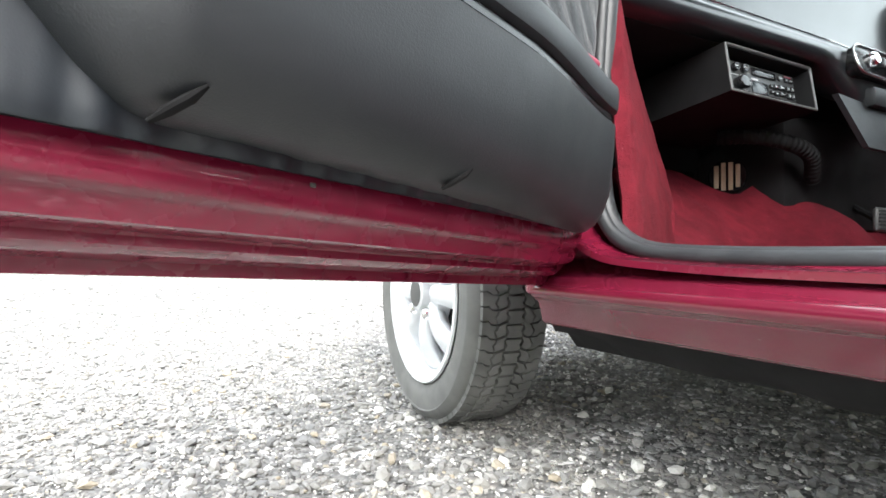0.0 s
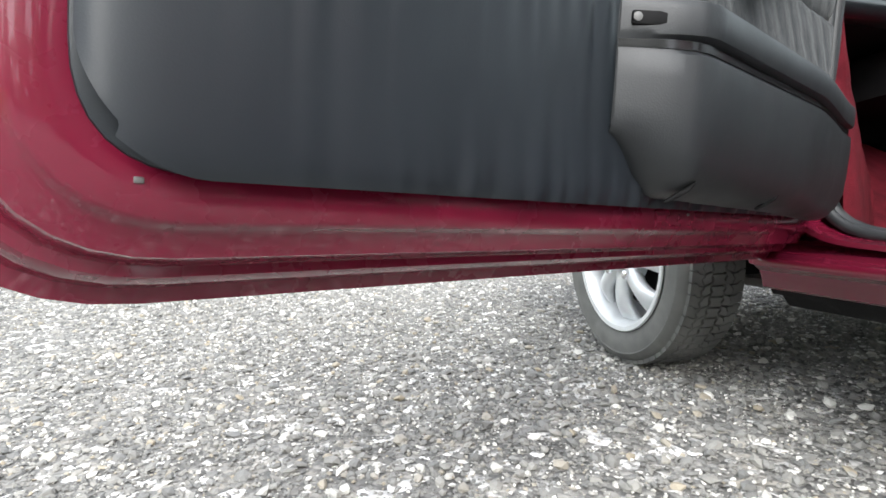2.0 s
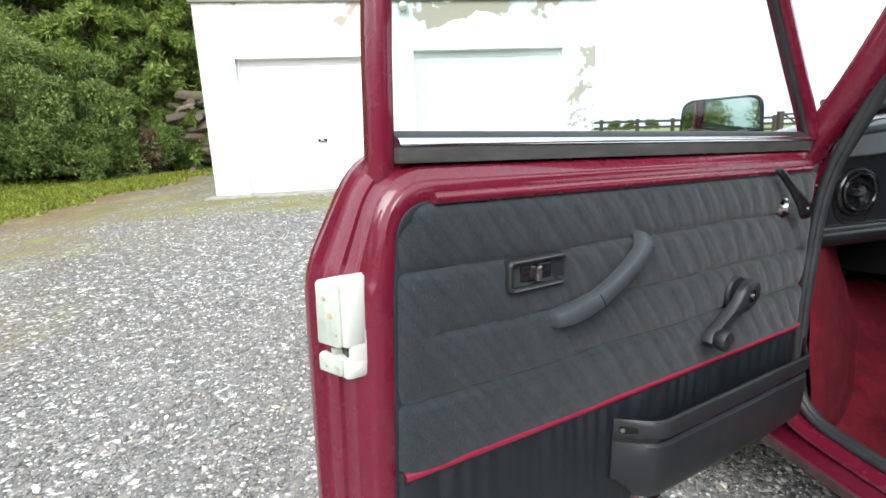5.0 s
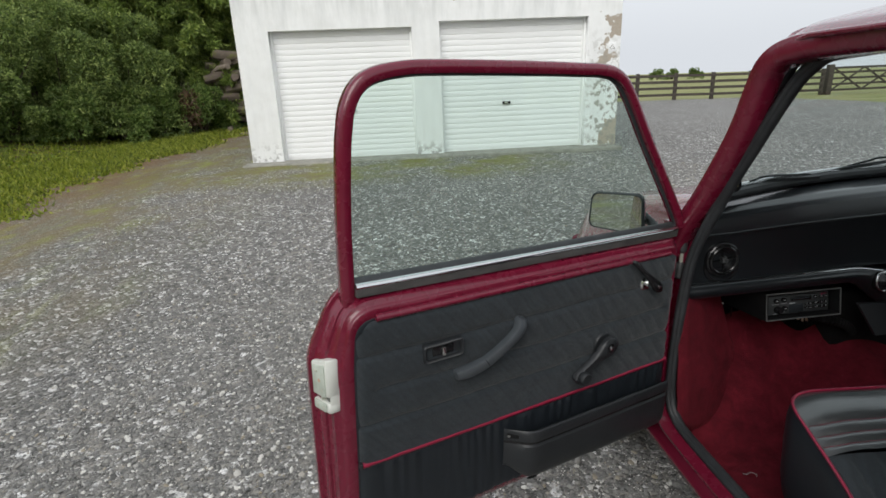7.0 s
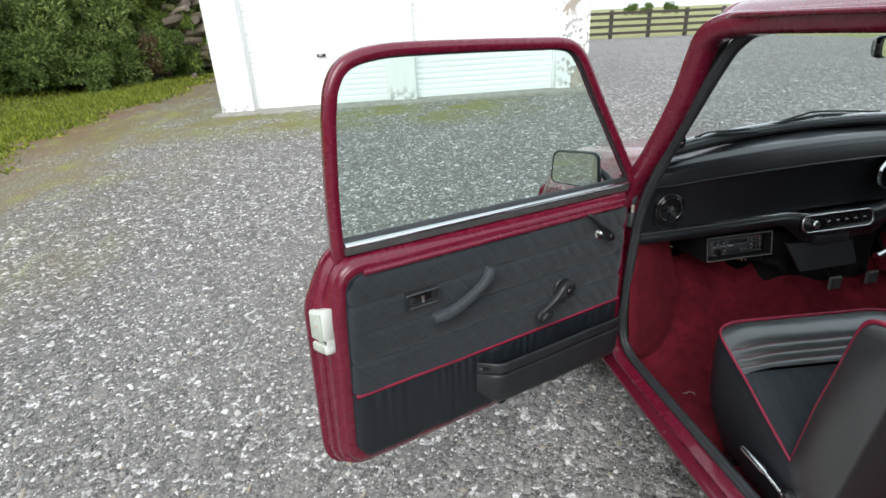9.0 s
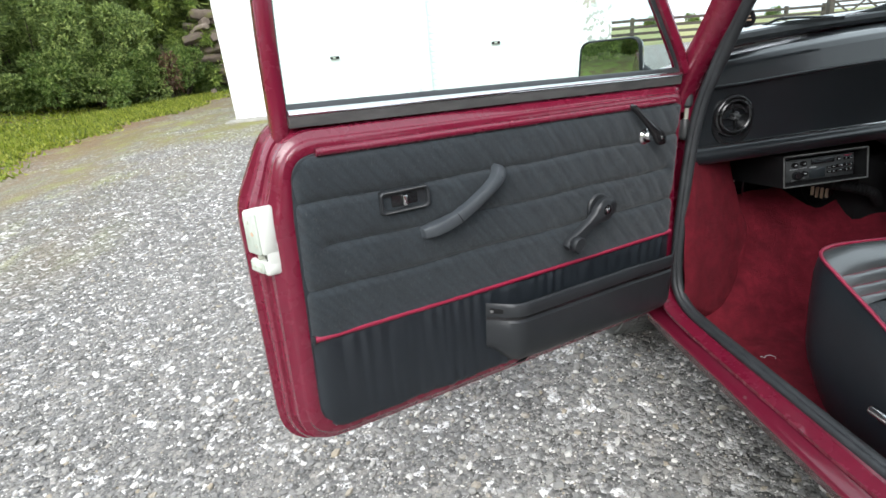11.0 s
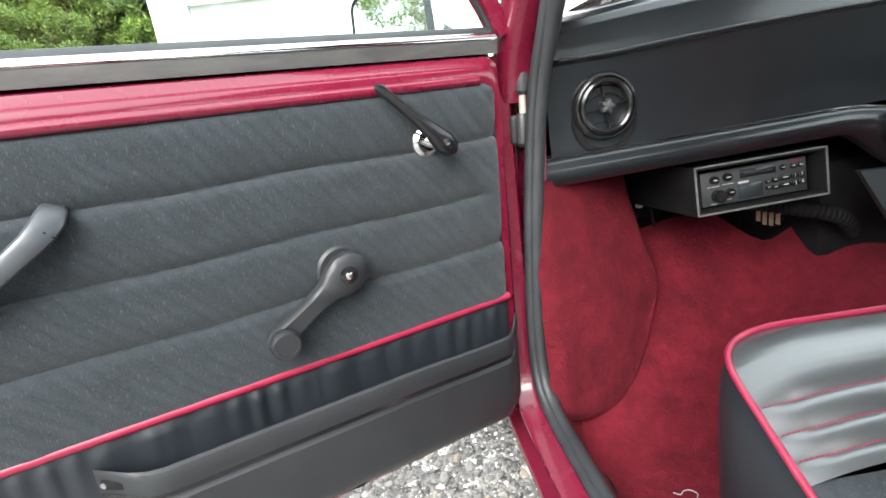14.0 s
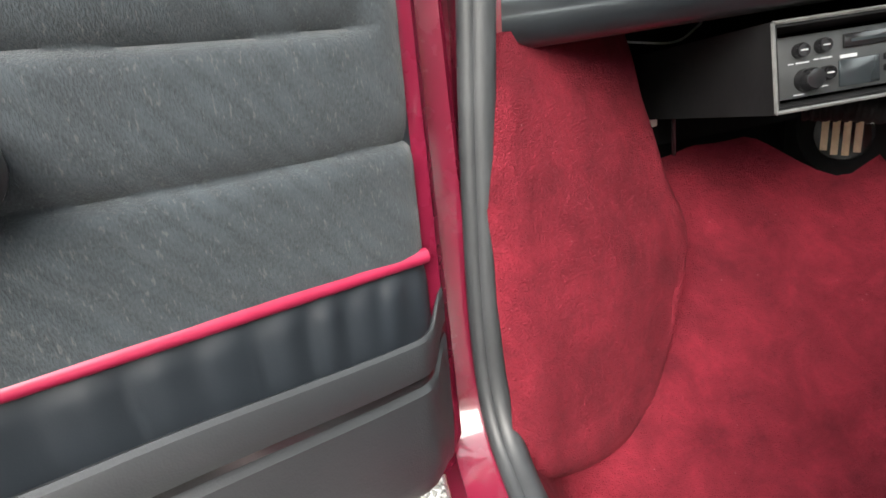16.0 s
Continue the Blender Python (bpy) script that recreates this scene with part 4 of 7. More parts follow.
        y = -0.44 + 0.98 * v
        a = abs(x) / 0.69
        z = 0.917 + 0.02 * (1 - a * a) - 0.175 * v - 0.14 * smooth01(0.72, 1, v) ** 2 - 0.3 * smooth01(0.74, 1.02, a) ** 1.6 - 0.016 * math.exp(-((a - 0.78) / 0.03) ** 2)
        return (x, y + 0.1 * (1 - a * a) * (1 - v), z)
    part("bonnet", Shape().grid(bonnet, 26, 20), RED, car, "burgundy bonnet and wing tops", 60)
    for side in (-1, 1):
        arch = [(-0.44, 0.285), (-0.44, 0.8), (0.1, 0.7), (0.45, 0.5), (0.54, 0.38), (0.5, 0.32), (0.3, 0.3)]
        arch += [(-0.03 + 0.29 * math.cos(a), 0.27 + 0.29 * math.sin(a)) for a in (0.1 + (math.pi - 0.2) * k / 12 for k in range(13))]
        s = Shape()
        s.slab(arch, side * 0.62, side * 0.69, 0)
        part("wing", s, RED, car, "burgundy front wing", 50)
        s = Shape()
        s.rings([[(side * 0.69, -0.03 + r * math.cos(a), 0.27 + r * math.sin(a)) for a in (0.05 + 3.04 * k / 20 for k in range(21))] for r in (0.285, 0.3)], False, False)
        s.rings([[(side * x, -0.03 + 0.29 * math.cos(a), 0.27 + 0.29 * math.sin(a)) for a in (0.02 + 3.1 * k / 20 for k in range(21))] for x in (0.69, 0.45)], False, False)
        part("arch_liner", s, DARK, car, "", 60)
    s = Shape()
    s.box((-0.62, 0.44, 0.28), (0.62, 0.52, 0.6), 0.04)
    part("front_panel", s, RED, car)
    s = Shape()
    s.box((-0.36, -0.3, 0.165), (0.36, 0.45, 0.188), 0.01)
    part("underbody", s, BOUNCEDIRT, car)


body_shell()

# ---- the open door ----
# hinged well open on its leaning hinge line: x runs back along the door, y to the trim side, z up
DOOR = CAR.inverted() @ Matrix(((-0.91564, 0.40065, 0.03286, -0.6659), (-0.40047, -0.91623, 0.01213, -0.4742), (0.03497, -0.00205, 0.99939, 0.3184), (0, 0, 0, 1)))

OUT = rounded([(0.025, -0.023, 0.03), (1.014, -0.022, 0.1), (1.016, 0.455, 0.13), (0.95, 0.586, 0.09), (0.045, 0.578, 0.02)], 8, 8)
TRIM = [(0.076, 0.042, 0.035), (0.953, 0.044, 0.05), (0.946, 0.43, 0.01), (0.938, 0.53, 0.045), (0.076, 0.527, 0.03)]
INN = rounded(TRIM, 8, 8)


def between(k):
    return [(a[0] + (b[0] - a[0]) * k, a[1] + (b[1] - a[1]) * k) for a, b in zip(OUT, INN)]


def door_shell():
    s = Shape()
    prof = [(0.0, -0.03), (-0.01, -0.026), (-0.01, -0.02), (0.0, -0.016), (0.13, -0.014), (0.17, -0.006), (0.2, 0.006), (0.26, 0.011), (0.34, 0.011), (0.385, 0.0145), (0.405, 0.026), (0.43, 0.0305), (0.6, 0.0345), (0.64, 0.037), (0.66, 0.0405), (0.7, 0.0425), (0.9, 0.0435), (1.03, 0.042), (1.06, 0.036)]
    rings = [[(p[0], y, p[1]) for p in between(k)] for k, y in prof]
    c = (0.5, 0.28)
    skin = [[(c[0] + (p[0] - c[0]) * q, -0.03 - 0.03 * (1 - q * q), c[1] + (p[1] - c[1]) * q) for p in OUT] for q in (0.02, 0.3, 0.6, 0.85, 0.96)]
    s.rings(skin + rings)
    door = part("door", s, RED, car, "open burgundy door with black trim and wound-up window", 40)
    door.matrix_basis = DOOR
    return door


door = door_shell()


def door_frame():
    path = curve([(0.94, -0.016, 0.52), (0.939, -0.004, 0.548), (0.938, 0.001, 0.575), (0.937, 0.002, 0.7), (0.9305, 0.002, 0.82), (0.925, 0.002, 0.87), (0.917, 0.002, 0.908), (0.899, 0.002, 0.94), (0.87, 0.002, 0.96), (0.82, 0.002, 0.971), (0.75, 0.002, 0.975), (0.55, 0.002, 0.974), (0.4, 0.002, 0.971),
                  (0.345, 0.002, 0.9695), (0.302, 0.002, 0.962), (0.268, 0.002, 0.941), (0.238, 0.002, 0.904), (0.188, 0.004, 0.826), (0.117, 0.008, 0.718), (0.06, 0.013, 0.628), (0.036, 0.014, 0.585)], 6)
    s = Shape()
    s.sweep(path, [(0.013, -0.014), (0.006, -0.017), (-0.006, -0.016), (-0.011, -0.01), (-0.011, 0.01), (-0.006, 0.016), (0.006, 0.017), (0.013, 0.013)], (0, 1, 0))
    part("window_frame", s, RED, door, "slim burgundy window frame", 60)
    mid = Vector((0.52, 0.0, 0.77))
    s = Shape()
    inset = []
    for i, p in enumerate(path):
        t = path[min(i + 1, len(path) - 1)] - path[max(i - 1, 0)]
        nrm = Vector((t.z, 0, -t.x)).normalized()
        if nrm.dot(mid - p) < 0:
            nrm.negate()
        inset.append(p + 0.0125 * nrm)
    s.tube(inset, 0.0055, 6)
    part("glazing_channel", s, RUBBER, door, "black felt channel round the glass", 60)
    s = Shape()
    edge = [(p.x, p.z) for p in inset]
    edge = [(0.925, 0.58)] + [p for p in edge[1:-1] if p[1] > 0.582] + [(0.05, 0.58)]
    s.add([(x, 0.0, z) for x, z in edge], [tuple(range(len(edge)))])
    pane = part("window_glass", s, DOORGLASS, door, "greenish clear side window", 0)
    pane.visible_shadow = False
    s = Shape()
    s.sweep([(0.925, 0.016, 0.588), (0.5, 0.017, 0.584), (0.056, 0.018, 0.58)], [(-0.006, -0.003), (0.0122, -0.003), (0.0126, -0.001), (0.0108, 0.0022), (0.0068, 0.0055), (-0.006, 0.006)], (0, 0, 1))
    part("waist_strip", s, CHROME, door, "bright waist strip", 60)
    s = Shape()
    s.sweep([(0.925, 0.016, 0.588), (0.5, 0.017, 0.584), (0.056, 0.018, 0.58)], [(-0.006, -0.02), (0.0098, -0.02), (0.0112, -0.01), (0.0114, -0.0035), (-0.006, -0.0035)], (0, 0, 1))
    part("strip_skirt", s, SKIRT, door, "lower face of the chrome waist strip, coloured the grey it mirrors", 60)
    s = Shape()
    s.sweep([(0.925, 0.008, 0.598), (0.5, 0.008, 0.595), (0.056, 0.009, 0.591)], [(-0.006, -0.02), (0.0145, -0.0115), (0.0125, -0.006), (0.004, 0.002), (-0.004, 0.003)], (0, 0, 1))
    part("wiper_rubber", s, RUBBER, door, "", 60)


door_frame()

SEAMS = (0.455, 0.381, 0.308)


def trim_panels():
    # backing with the rounded outline
    s = Shape()
    s.slab(INN, 0.036, 0.0442, 1, 0.002)
    part("trim_backing", s, VINYL, door, "", 30)

    def clip(x, z):
        """Pull a point of a rectangle into the rounded outline."""
        for cx, cz, sx, sz in ((0.902, 0.487, 1, 1), (0.108, 0.495, -1, 1), (0.9, 0.099, 1, -1), (0.111, 0.071, -1, -1)):
            dx, dz = (x - cx) * sx, (z - cz) * sz
            if dx > 0 and dz > 0:
                k = max(dx, dz) / (math.hypot(dx, dz) or 1)
                x, z = cx + (x - cx) * k, cz + (z - cz) * k
        return x, z

    def cloth(u, v):
        z = 0.229 + (0.527 - 0.229) * v
        rear = 0.952 - 0.028 * (z - 0.05)
        x = 0.078 + (rear - 0.078) * u
        x, z = clip(x, z)
        edge = max(0.0, min(x - 0.077, rear - x, 0.528 - z))
        y = 0.0445 + 0.0135 * (1 - math.exp(-edge / 0.0055))
        dip = 0
        for i, c in enumerate(SEAMS):
            lo, hi = (0.104, 0.905) if i == 1 else (0.078, 0.945)
            on = smooth01(lo - 0.012, lo + 0.01, x) * (1 - smooth01(hi - 0.01, hi + 0.012, x)) if i == 1 else 1
            d = z - c - 0.0015 * math.sin(x * 23)
            dip = max(dip, on * math.exp(-d / 0.0125 if d > 0 else d / 0.0038))
        y -= 0.01 * dip
        y += 0.0007 * noise.noise((x * 30, z * 60, 1)) + 0.0008 * noise.noise((x * 8, z * 12, 5))
        rib = 2 * (0.505 + 0.495 * math.sin((0.78 * x - 0.63 * z) * 2 * math.pi / 0.034 + 2.2 * noise.noise((x * 9, z * 9, 8)))) ** 0.45 - 1
        y += 0.0014 * rib * (0.45 + 0.9 * abs(noise.noise((x * 5, z * 14, 3)))) * (1 - dip) * min(1.0, edge / 0.02) * smooth01(0.229, 0.25, z)
        return (x, y, z)
    s = Shape().grid(cloth, 240, 170)
    part("cloth_panel", s, FABRIC, door, "charcoal ribbed cloth with pressed horizontal seams", 80)

    def lower(u, v):
        z0 = 0.042
        z = z0 + (0.229 - z0) * v
        rear = 0.952 - 0.028 * (z - 0.05)
        x = 0.078 + (rear - 0.078) * u
        x, z = clip(x, z)
        edge = min(x - 0.077, rear - x, z - 0.036)
        y = 0.0445 + 0.0095 * (1 - math.exp(-max(0, edge) / 0.005))
        # gathers below the piping, fading downwards, and above the lower edge
        sag = x + 0.12 * (0.226 - z) * noise.noise((x * 5, 3, 8))
        turn = sag / 0.034 + 1.9 * noise.noise((sag * 9, 1.7, 2))
        fold = math.sin(math.pi * turn) ** 2 * (0.5 + 1.2 * abs(noise.noise((math.floor(turn) * 3.7, 1, 4))))
        fine = noise.noise((sag * 95, 2.4, z * 5))
        length = 0.026 + 0.06 * abs(noise.noise((math.floor(turn) * 2.3, 6, 1)))
        top = math.exp(-max(0.0, 0.218 - z) / length)
        bot = math.exp(-(z - 0.045) / 0.03)
        w2 = noise.noise((x * 44, 7.4, z * 2.4)) + 0.7 * noise.noise((x * 80 - 4 * z, 3.4, z * 4))
        hold = smooth01(0.225, 0.206, z)
        y += (0.0066 * top * (fold - 0.4) + 0.0013 * top * fine) * hold + 0.0045 * bot * w2 * smooth01(0.92, 0.7, x) + 0.0006 * noise.noise((x * 38, 5, z * 5)) * hold + 0.0009 * noise.noise((x * 12, 5, z * 9)) * hold + 0.003 * hold
        y = max(y, 0.0445 + 0.005 * min(1.0, max(0, edge) / 0.006))
        return (x, y, z)
    part("vinyl_panel", Shape().grid(lower, 320, 50), VINYL, door, "gathered black vinyl lower trim", 80)
    s = Shape()
    s.tube(curve([(0.079, 0.0535, 0.2275), (0.3, 0.054, 0.226), (0.6, 0.054, 0.2255), (0.944, 0.053, 0.2265)], 10), 0.006, 8)
    part("piping", s, PIPING, door, "bright red piping", 60)
    s = Shape()
    s.box((0.944, 0.047, 0.2195), (0.95, 0.058, 0.2335), 0.002)
    part("piping_end", s, PLASTIC, door)
    s = Shape()
    s.sweep([(0.9, 0.05, 0.534), (0.5, 0.051, 0.533), (0.105, 0.05, 0.5315)], [(-0.007, -0.0085), (0.0035, -0.0085), (0.0068, -0.005), (0.0072, -0.001), (0.005, 0.0025), (0.001, 0.004), (-0.006, 0.0042)])
    part("top_bead", s, RED, door, "", 60)
    for x, z in ((0.928, 0.041), (0.44, 0.038)):
        s = Shape()
        s.box((x - 0.002, 0.04, z - 0.0014), (x + 0.002, 0.0445, z + 0.0014), 0.0006)
        part("trim_clip", s, WORNGLINT, door)


trim_panels()


def door_bin():
    """Moulded pocket: a rolled rim, a shelf line below it and a body that tucks under."""
    # plan of the face: (x, y); from the rear corner to the front end
    def face(t, out):
        """t 0..1 along the pocket from its rear screw end to its front tip."""
        x = 0.61 - 0.532 * t
        y = 0.055 + out * (min(1.0, 0.12 + t / 0.1) - 0.08 * max(0.0, 1 - abs(t - 0.088) / 0.03)) * (1 - 0.25 * smooth01(0.55, 1.0, t)) * (1 - 0.72 * smooth01(0.93, 1.02, t))
        return x, y
    # rows down the pocket: height above its foot, and how far it stands out
    rows = [(0.190, 0.040), (0.196, 0.044), (0.198, 0.049), (0.196, 0.053), (0.19, 0.055), (0.176, 0.055), (0.171, 0.0535), (0.1685, 0.046), (0.161, 0.046), (0.157, 0.052), (0.14, 0.0525), (0.11, 0.051), (0.085, 0.048), (0.07, 0.04), (0.059, 0.028), (0.053, 0.012), (0.052, 0.0)]
    n = 100
    s = Shape()

    def ring(h, o):
        r = []
        for k in range(n + 1):
            t = k / n
            x, y = face(t, o)
            low = 0.012 * t
            tuck = 0.05 * (1 - smooth01(0.0, 0.15, t)) ** 1.6 * max(0.0, min(1.0, (0.125 - h) / 0.08))
            drop = 0.010 * smooth01(0.6, 0.93, t) - 0.02 * smooth01(0.955, 1, t)
            r.append((x, y, h + tuck - (0.0 if h > 0.15 else low * (1 - (h - 0.04) / 0.11)) - drop * (1 if h > 0.15 else 0.4)))
        return r
    s.rings([ring(h, o) for h, o in rows], False, False)
    # inside of the pocket
    s.rings([ring(h, o) for h, o in ((0.19, 0.040), (0.12, 0.036), (0.07, 0.03), (0.06, 0.004))], False, False)
    part("door_pocket", s, PLASTIC, door, "moulded black plastic door pocket", 40)
    s = Shape()
    s.rings([ring(h, o) for h, o in ((0.1615, 0.0472), (0.168, 0.0472), (0.168, 0.0455), (0.1615, 0.0455))], False, False, True)
    part("pocket_groove", s, GLOSS, door)
    # screw in its recess on the rear end
    at = pose(0.593, 0.0765, 0.1825, 0, 0, 141)
    s = Shape()
    s.box((-0.015, -0.0032, -0.0055), (0.015, 0.0032, 0.0055), 0.002, m=at)
    part("screw_recess", s, DARK, door)
    s = Shape()
    s.lathe([(0.0034, 0), (0.0034, 0.0015), (0.0005, 0.002)], 14, pose(0.6035, 0.0715, 0.1825, 0, 90, 51))
    part("pocket_screw", s, WORNGLINT, door)
    # slots for the lower fixings
    for t, l in ((0.13, 0.5), (0.49, 0.4)):
        x, y = face(t, 0.028)
        s = Shape()
        s.tube([(x + 0.014 * l, y - 0.009, 0.047), (x + 0.004 * l, y - 0.003, 0.052), (x - 0.008 * l, y + 0.004, 0.058), (x - 0.018 * l, y + 0.008, 0.064)], [0.002, 0.004, 0.004, 0.0015], 10, False, 0.6)
        part("fixing_slot", s, DARK, door)


door_bin()


def door_furniture():
    # grab handle
    # flat moulded bar: heel, slanting grip, upright upper end; (x, z, half width, underside, top)
    bar = [(0.737, 0.369, 0.008, 0.05, 0.062), (0.734, 0.3695, 0.0115, 0.05, 0.069), (0.715, 0.373, 0.0135, 0.051, 0.0755), (0.695, 0.379, 0.014, 0.058, 0.079), (0.67, 0.389, 0.013, 0.064, 0.083), (0.64, 0.407, 0.012, 0.067, 0.086),
           (0.612, 0.426, 0.0115, 0.068, 0.087), (0.594, 0.4385, 0.0125, 0.066, 0.086), (0.583, 0.4475, 0.014, 0.06, 0.083), (0.576, 0.455, 0.0145, 0.052, 0.0765), (0.572, 0.4615, 0.0125, 0.05, 0.069), (0.571, 0.464, 0.009, 0.05, 0.062)]
    rows = []
    for k, (x, z, w, lo, hi) in enumerate(bar):
        p, q = bar[max(0, k - 1)], bar[min(len(bar) - 1, k + 1)]
        d = Vector((q[0] - p[0], 0, q[1] - p[1])).normalized()
        side = Vector((-d.z, 0, d.x))
        rows.append([Vector((x, y, z)) + side * (0.88 * w * a) for a, y in ((-0.9, lo), (-1, hi - 0.007), (-0.85, hi - 0.002), (-0.5, hi), (0.5, hi), (0.85, hi - 0.002), (1, hi - 0.007), (0.9, lo))])
    s = Shape()
    s.rings(rows)
    part("pull_handle", s, GRIP, door, "black moulded pull handle", 32)
    # joints of the end caps, across the heel and the upper end
    x, z, w, lo, hi = bar[4]
    s = Shape()
    s.tube([Vector((x, hi + 0.0002 - 0.0062 * max(0.0, abs(a) - 0.55), z)) + Vector((-0.5, 0, -0.87)) * (w * a * 0.88) for a in (-0.95, -0.6, 0, 0.6, 0.95)], 0.0006, 6)
    part("handle_joint", s, DARK, door)
    x, z, w, lo, hi = bar[8]
    s = Shape()
    s.tube([Vector((x, hi + (0.0002 if a < 0.4 else -0.0015), z)) + Vector((-0.66, 0, -0.75)) * (w * a * 0.8) for a in (0.1, 0.5, 1)], 0.0007, 6)
    part("handle_joint", s, DARK, door)
    # release in its escutcheon
    tilt = pose(0.764, 0.052, 0.436, 0, 0.6, 0)
    s = Shape()
    ring = rounded([(-0.0455, -0.0195, 0.008), (0.0455, -0.0195, 0.008), (0.0455, 0.0195, 0.008), (-0.0455, 0.0195, 0.008)], 5, 3)
    hole = [(x * 0.89, z * 0.74) for x, z in ring]
    s.rings([[(x, 0.0, z) for x, z in ring], [(x, 0.01, z) for x, z in ring], [(x * 0.985, 0.0125, z * 0.965) for x, z in ring], [(x * 0.95, 0.014, z * 0.88) for x, z in ring], [(x, 0.0125, z) for x, z in hole], [(x * 0.97, 0.006, z * 0.96) for x, z in hole]], True, True, False, tilt)
    part("release_plate", s, PLASTIC, door, "black plastic release surround", 40)
    # Thin grey tubes stand in for highlights on the glossy surround's edges.
    for z in (-0.0168, 0.0172):
        s = Shape()
        s.tube([(-0.038, 0.0135, z), (0.038, 0.0135, z)], 0.0008, 8, m=tilt)
        part("plate_rib", s, WORNGLINT, door, "grey line standing in for the highlight along the surround")
    s = Shape()
    s.box((-0.024, 0.005, -0.0095), (0.024, 0.0075, 0.0095), 0.002, m=tilt)
    part("release_cavity", s, GLOSS, door)
    s = Shape()
    s.box((-0.0035, 0.007, -0.0095), (0.006, 0.016, 0.0095), 0.003, m=tilt)
    part("release_lever", s, CHROME, door, "small chrome lever")
    # window winder
    a, b = Vector((0.322, 0.0, 0.336)), Vector((0.407, 0.0, 0.282))
    s = Shape()
    s.lathe([(0.029, 0.0), (0.029, 0.008), (0.026, 0.011), (0.012, 0.012)], 28, pose(a.x, 0.052, a.z, -90))
    part("winder_boss", s, PLASTIC, door)
    d = (b - a).normalized()
    side = Vector((-d.z, 0, d.x))
    s = Shape()
    rows = []
    for t, w, y in ((-0.26, 0.004, 0.08), (-0.24, 0.012, 0.08), (-0.16, 0.0195, 0.081), (0.0, 0.024, 0.081), (0.16, 0.0205, 0.081), (0.27, 0.0135, 0.08), (0.5, 0.0105, 0.079), (0.8, 0.0115, 0.079), (0.95, 0.013, 0.079), (1.08, 0.0125, 0.079), (1.17, 0.006, 0.079)):
        p = a.lerp(b, t)
        rows.append([(p + side * (w * q)) + Vector((0, y + h, 0)) for q, h in ((-1, -0.009), (-1, 0.002), (-0.75, 0.006), (0.75, 0.006), (1, 0.002), (1, -0.009))])
    s.rings(rows)
    part("winder_arm", s, PLASTIC, door, "black plastic window winder", 50)
    s = Shape()
    s.lathe([(0.0125, -0.02), (0.0125, 0.005), (0.0105, 0.0062), (0.0005, 0.0062)], 24, pose(a.x, 0.081, a.z, -90))
    part("winder_centre", s, GLOSS, door)
    s = Shape()
    s.lathe([(0.0045, 0.0), (0.0045, 0.0025), (0.002, 0.004), (0.0005, 0.004)], 14, pose(a.x, 0.0868, a.z, -90))
    part("winder_screw", s, CHROME, door)
    s = Shape()
    s.lathe([(0.0135, 0.0), (0.016, 0.006), (0.0165, 0.016), (0.0145, 0.0195), (0.0115, 0.0195), (0.0112, 0.0185), (0.0005, 0.0188)], 24, pose(b.x, 0.084, b.z, -90))
    part("winder_knob", s, PLASTIC, door, "round winder knob")
    # quarter handle near the hinge
    a, b = Vector((0.181, 0.0, 0.466)), Vector((0.251, 0.0, 0.535))
    s = Shape()
    s.lathe([(0.019, 0.0), (0.0185, 0.003), (0.014, 0.007), (0.0005, 0.008)], 24, pose(a.x + 0.008, 0.053, a.z - 0.001, -90))
    part("handle_rose", s, CHROME, door, "chrome rose")
    s = Shape()
    s.lathe([(0.009, 0.0), (0.009, 0.03)], 16, pose(a.x + 0.004, 0.055, a.z, -90))
    part("handle_spindle", s, CHROME, door)
    d = (b - a).normalized()
    side = Vector((-d.z, 0, d.x))
    s = Shape()
    rows = []
    for t, w, y in ((-0.2, 0.006, 0.084), (-0.15, 0.0115, 0.085), (0.0, 0.0138, 0.086), (0.18, 0.0105, 0.086), (0.5, 0.0062, 0.081), (0.85, 0.0055, 0.075), (0.97, 0.0062, 0.072), (1.02, 0.003, 0.071)):
        p = a.lerp(b, t)
        rows.append([(p + side * (w * q)) + Vector((0, y + h, 0)) for q, h in ((-1, -0.005), (-0.9, 0.002), (-0.4, 0.005), (0.4, 0.005), (0.9, 0.002), (1, -0.005))])
    s.rings(rows)
    part("door_handle", s, GLOSS, door, "gloss black lever handle", 60)
    s = Shape()
    s.lathe([(0.004, 0), (0.004, 0.002), (0.0005, 0.0025)], 12, pose(a.x, 0.0905, a.z, -90))
    part("handle_screw", s, CHROME, door)
    # lock on the rear edge: a block with a slanted plate, split by the striker slot
    foot = [(0.972, -0.008), (1.011, -0.008), (0.9965, 0.033), (0.992, 0.0355), (0.976, 0.0355), (0.972, 0.032)]

    def lump(lo, hi, drop, up):
        """A piece of the lock; drop and up ease its lower and upper ends towards the outer edge."""
        c = (0.988, 0.012)
        rows = []
        for z, k, d in ((lo, 0.9, up), (lo + 0.003, 1.0, up), (hi - 0.004, 1.0, -drop), (hi, 0.9, -drop)):
            rows.append([(c[0] + (x - c[0]) * k, c[1] + (y - c[1]) * k, z + d * max(0.0, (0.033 - y) / 0.041)) for x, y in foot])
        return Shape().rings(rows)
    part("lock_case", lump(0.3835, 0.461, 0.011, 0.0), LATCH, door, "cream painted lock case", 40)
    part("lock_foot", lump(0.349, 0.3705, 0.0, 0.004), LATCH, door, "cream painted lower half of the lock", 40)
    s = Shape()
    s.box((0.973, -0.0074, 0.362), (0.989, 0.0346, 0.4), 0.001)
    s.box((0.974, 0.0265, 0.362), (0.9915, 0.0351, 0.4), 0.001)
    part("lock_back", s, LATCH, door)
    s = Shape()
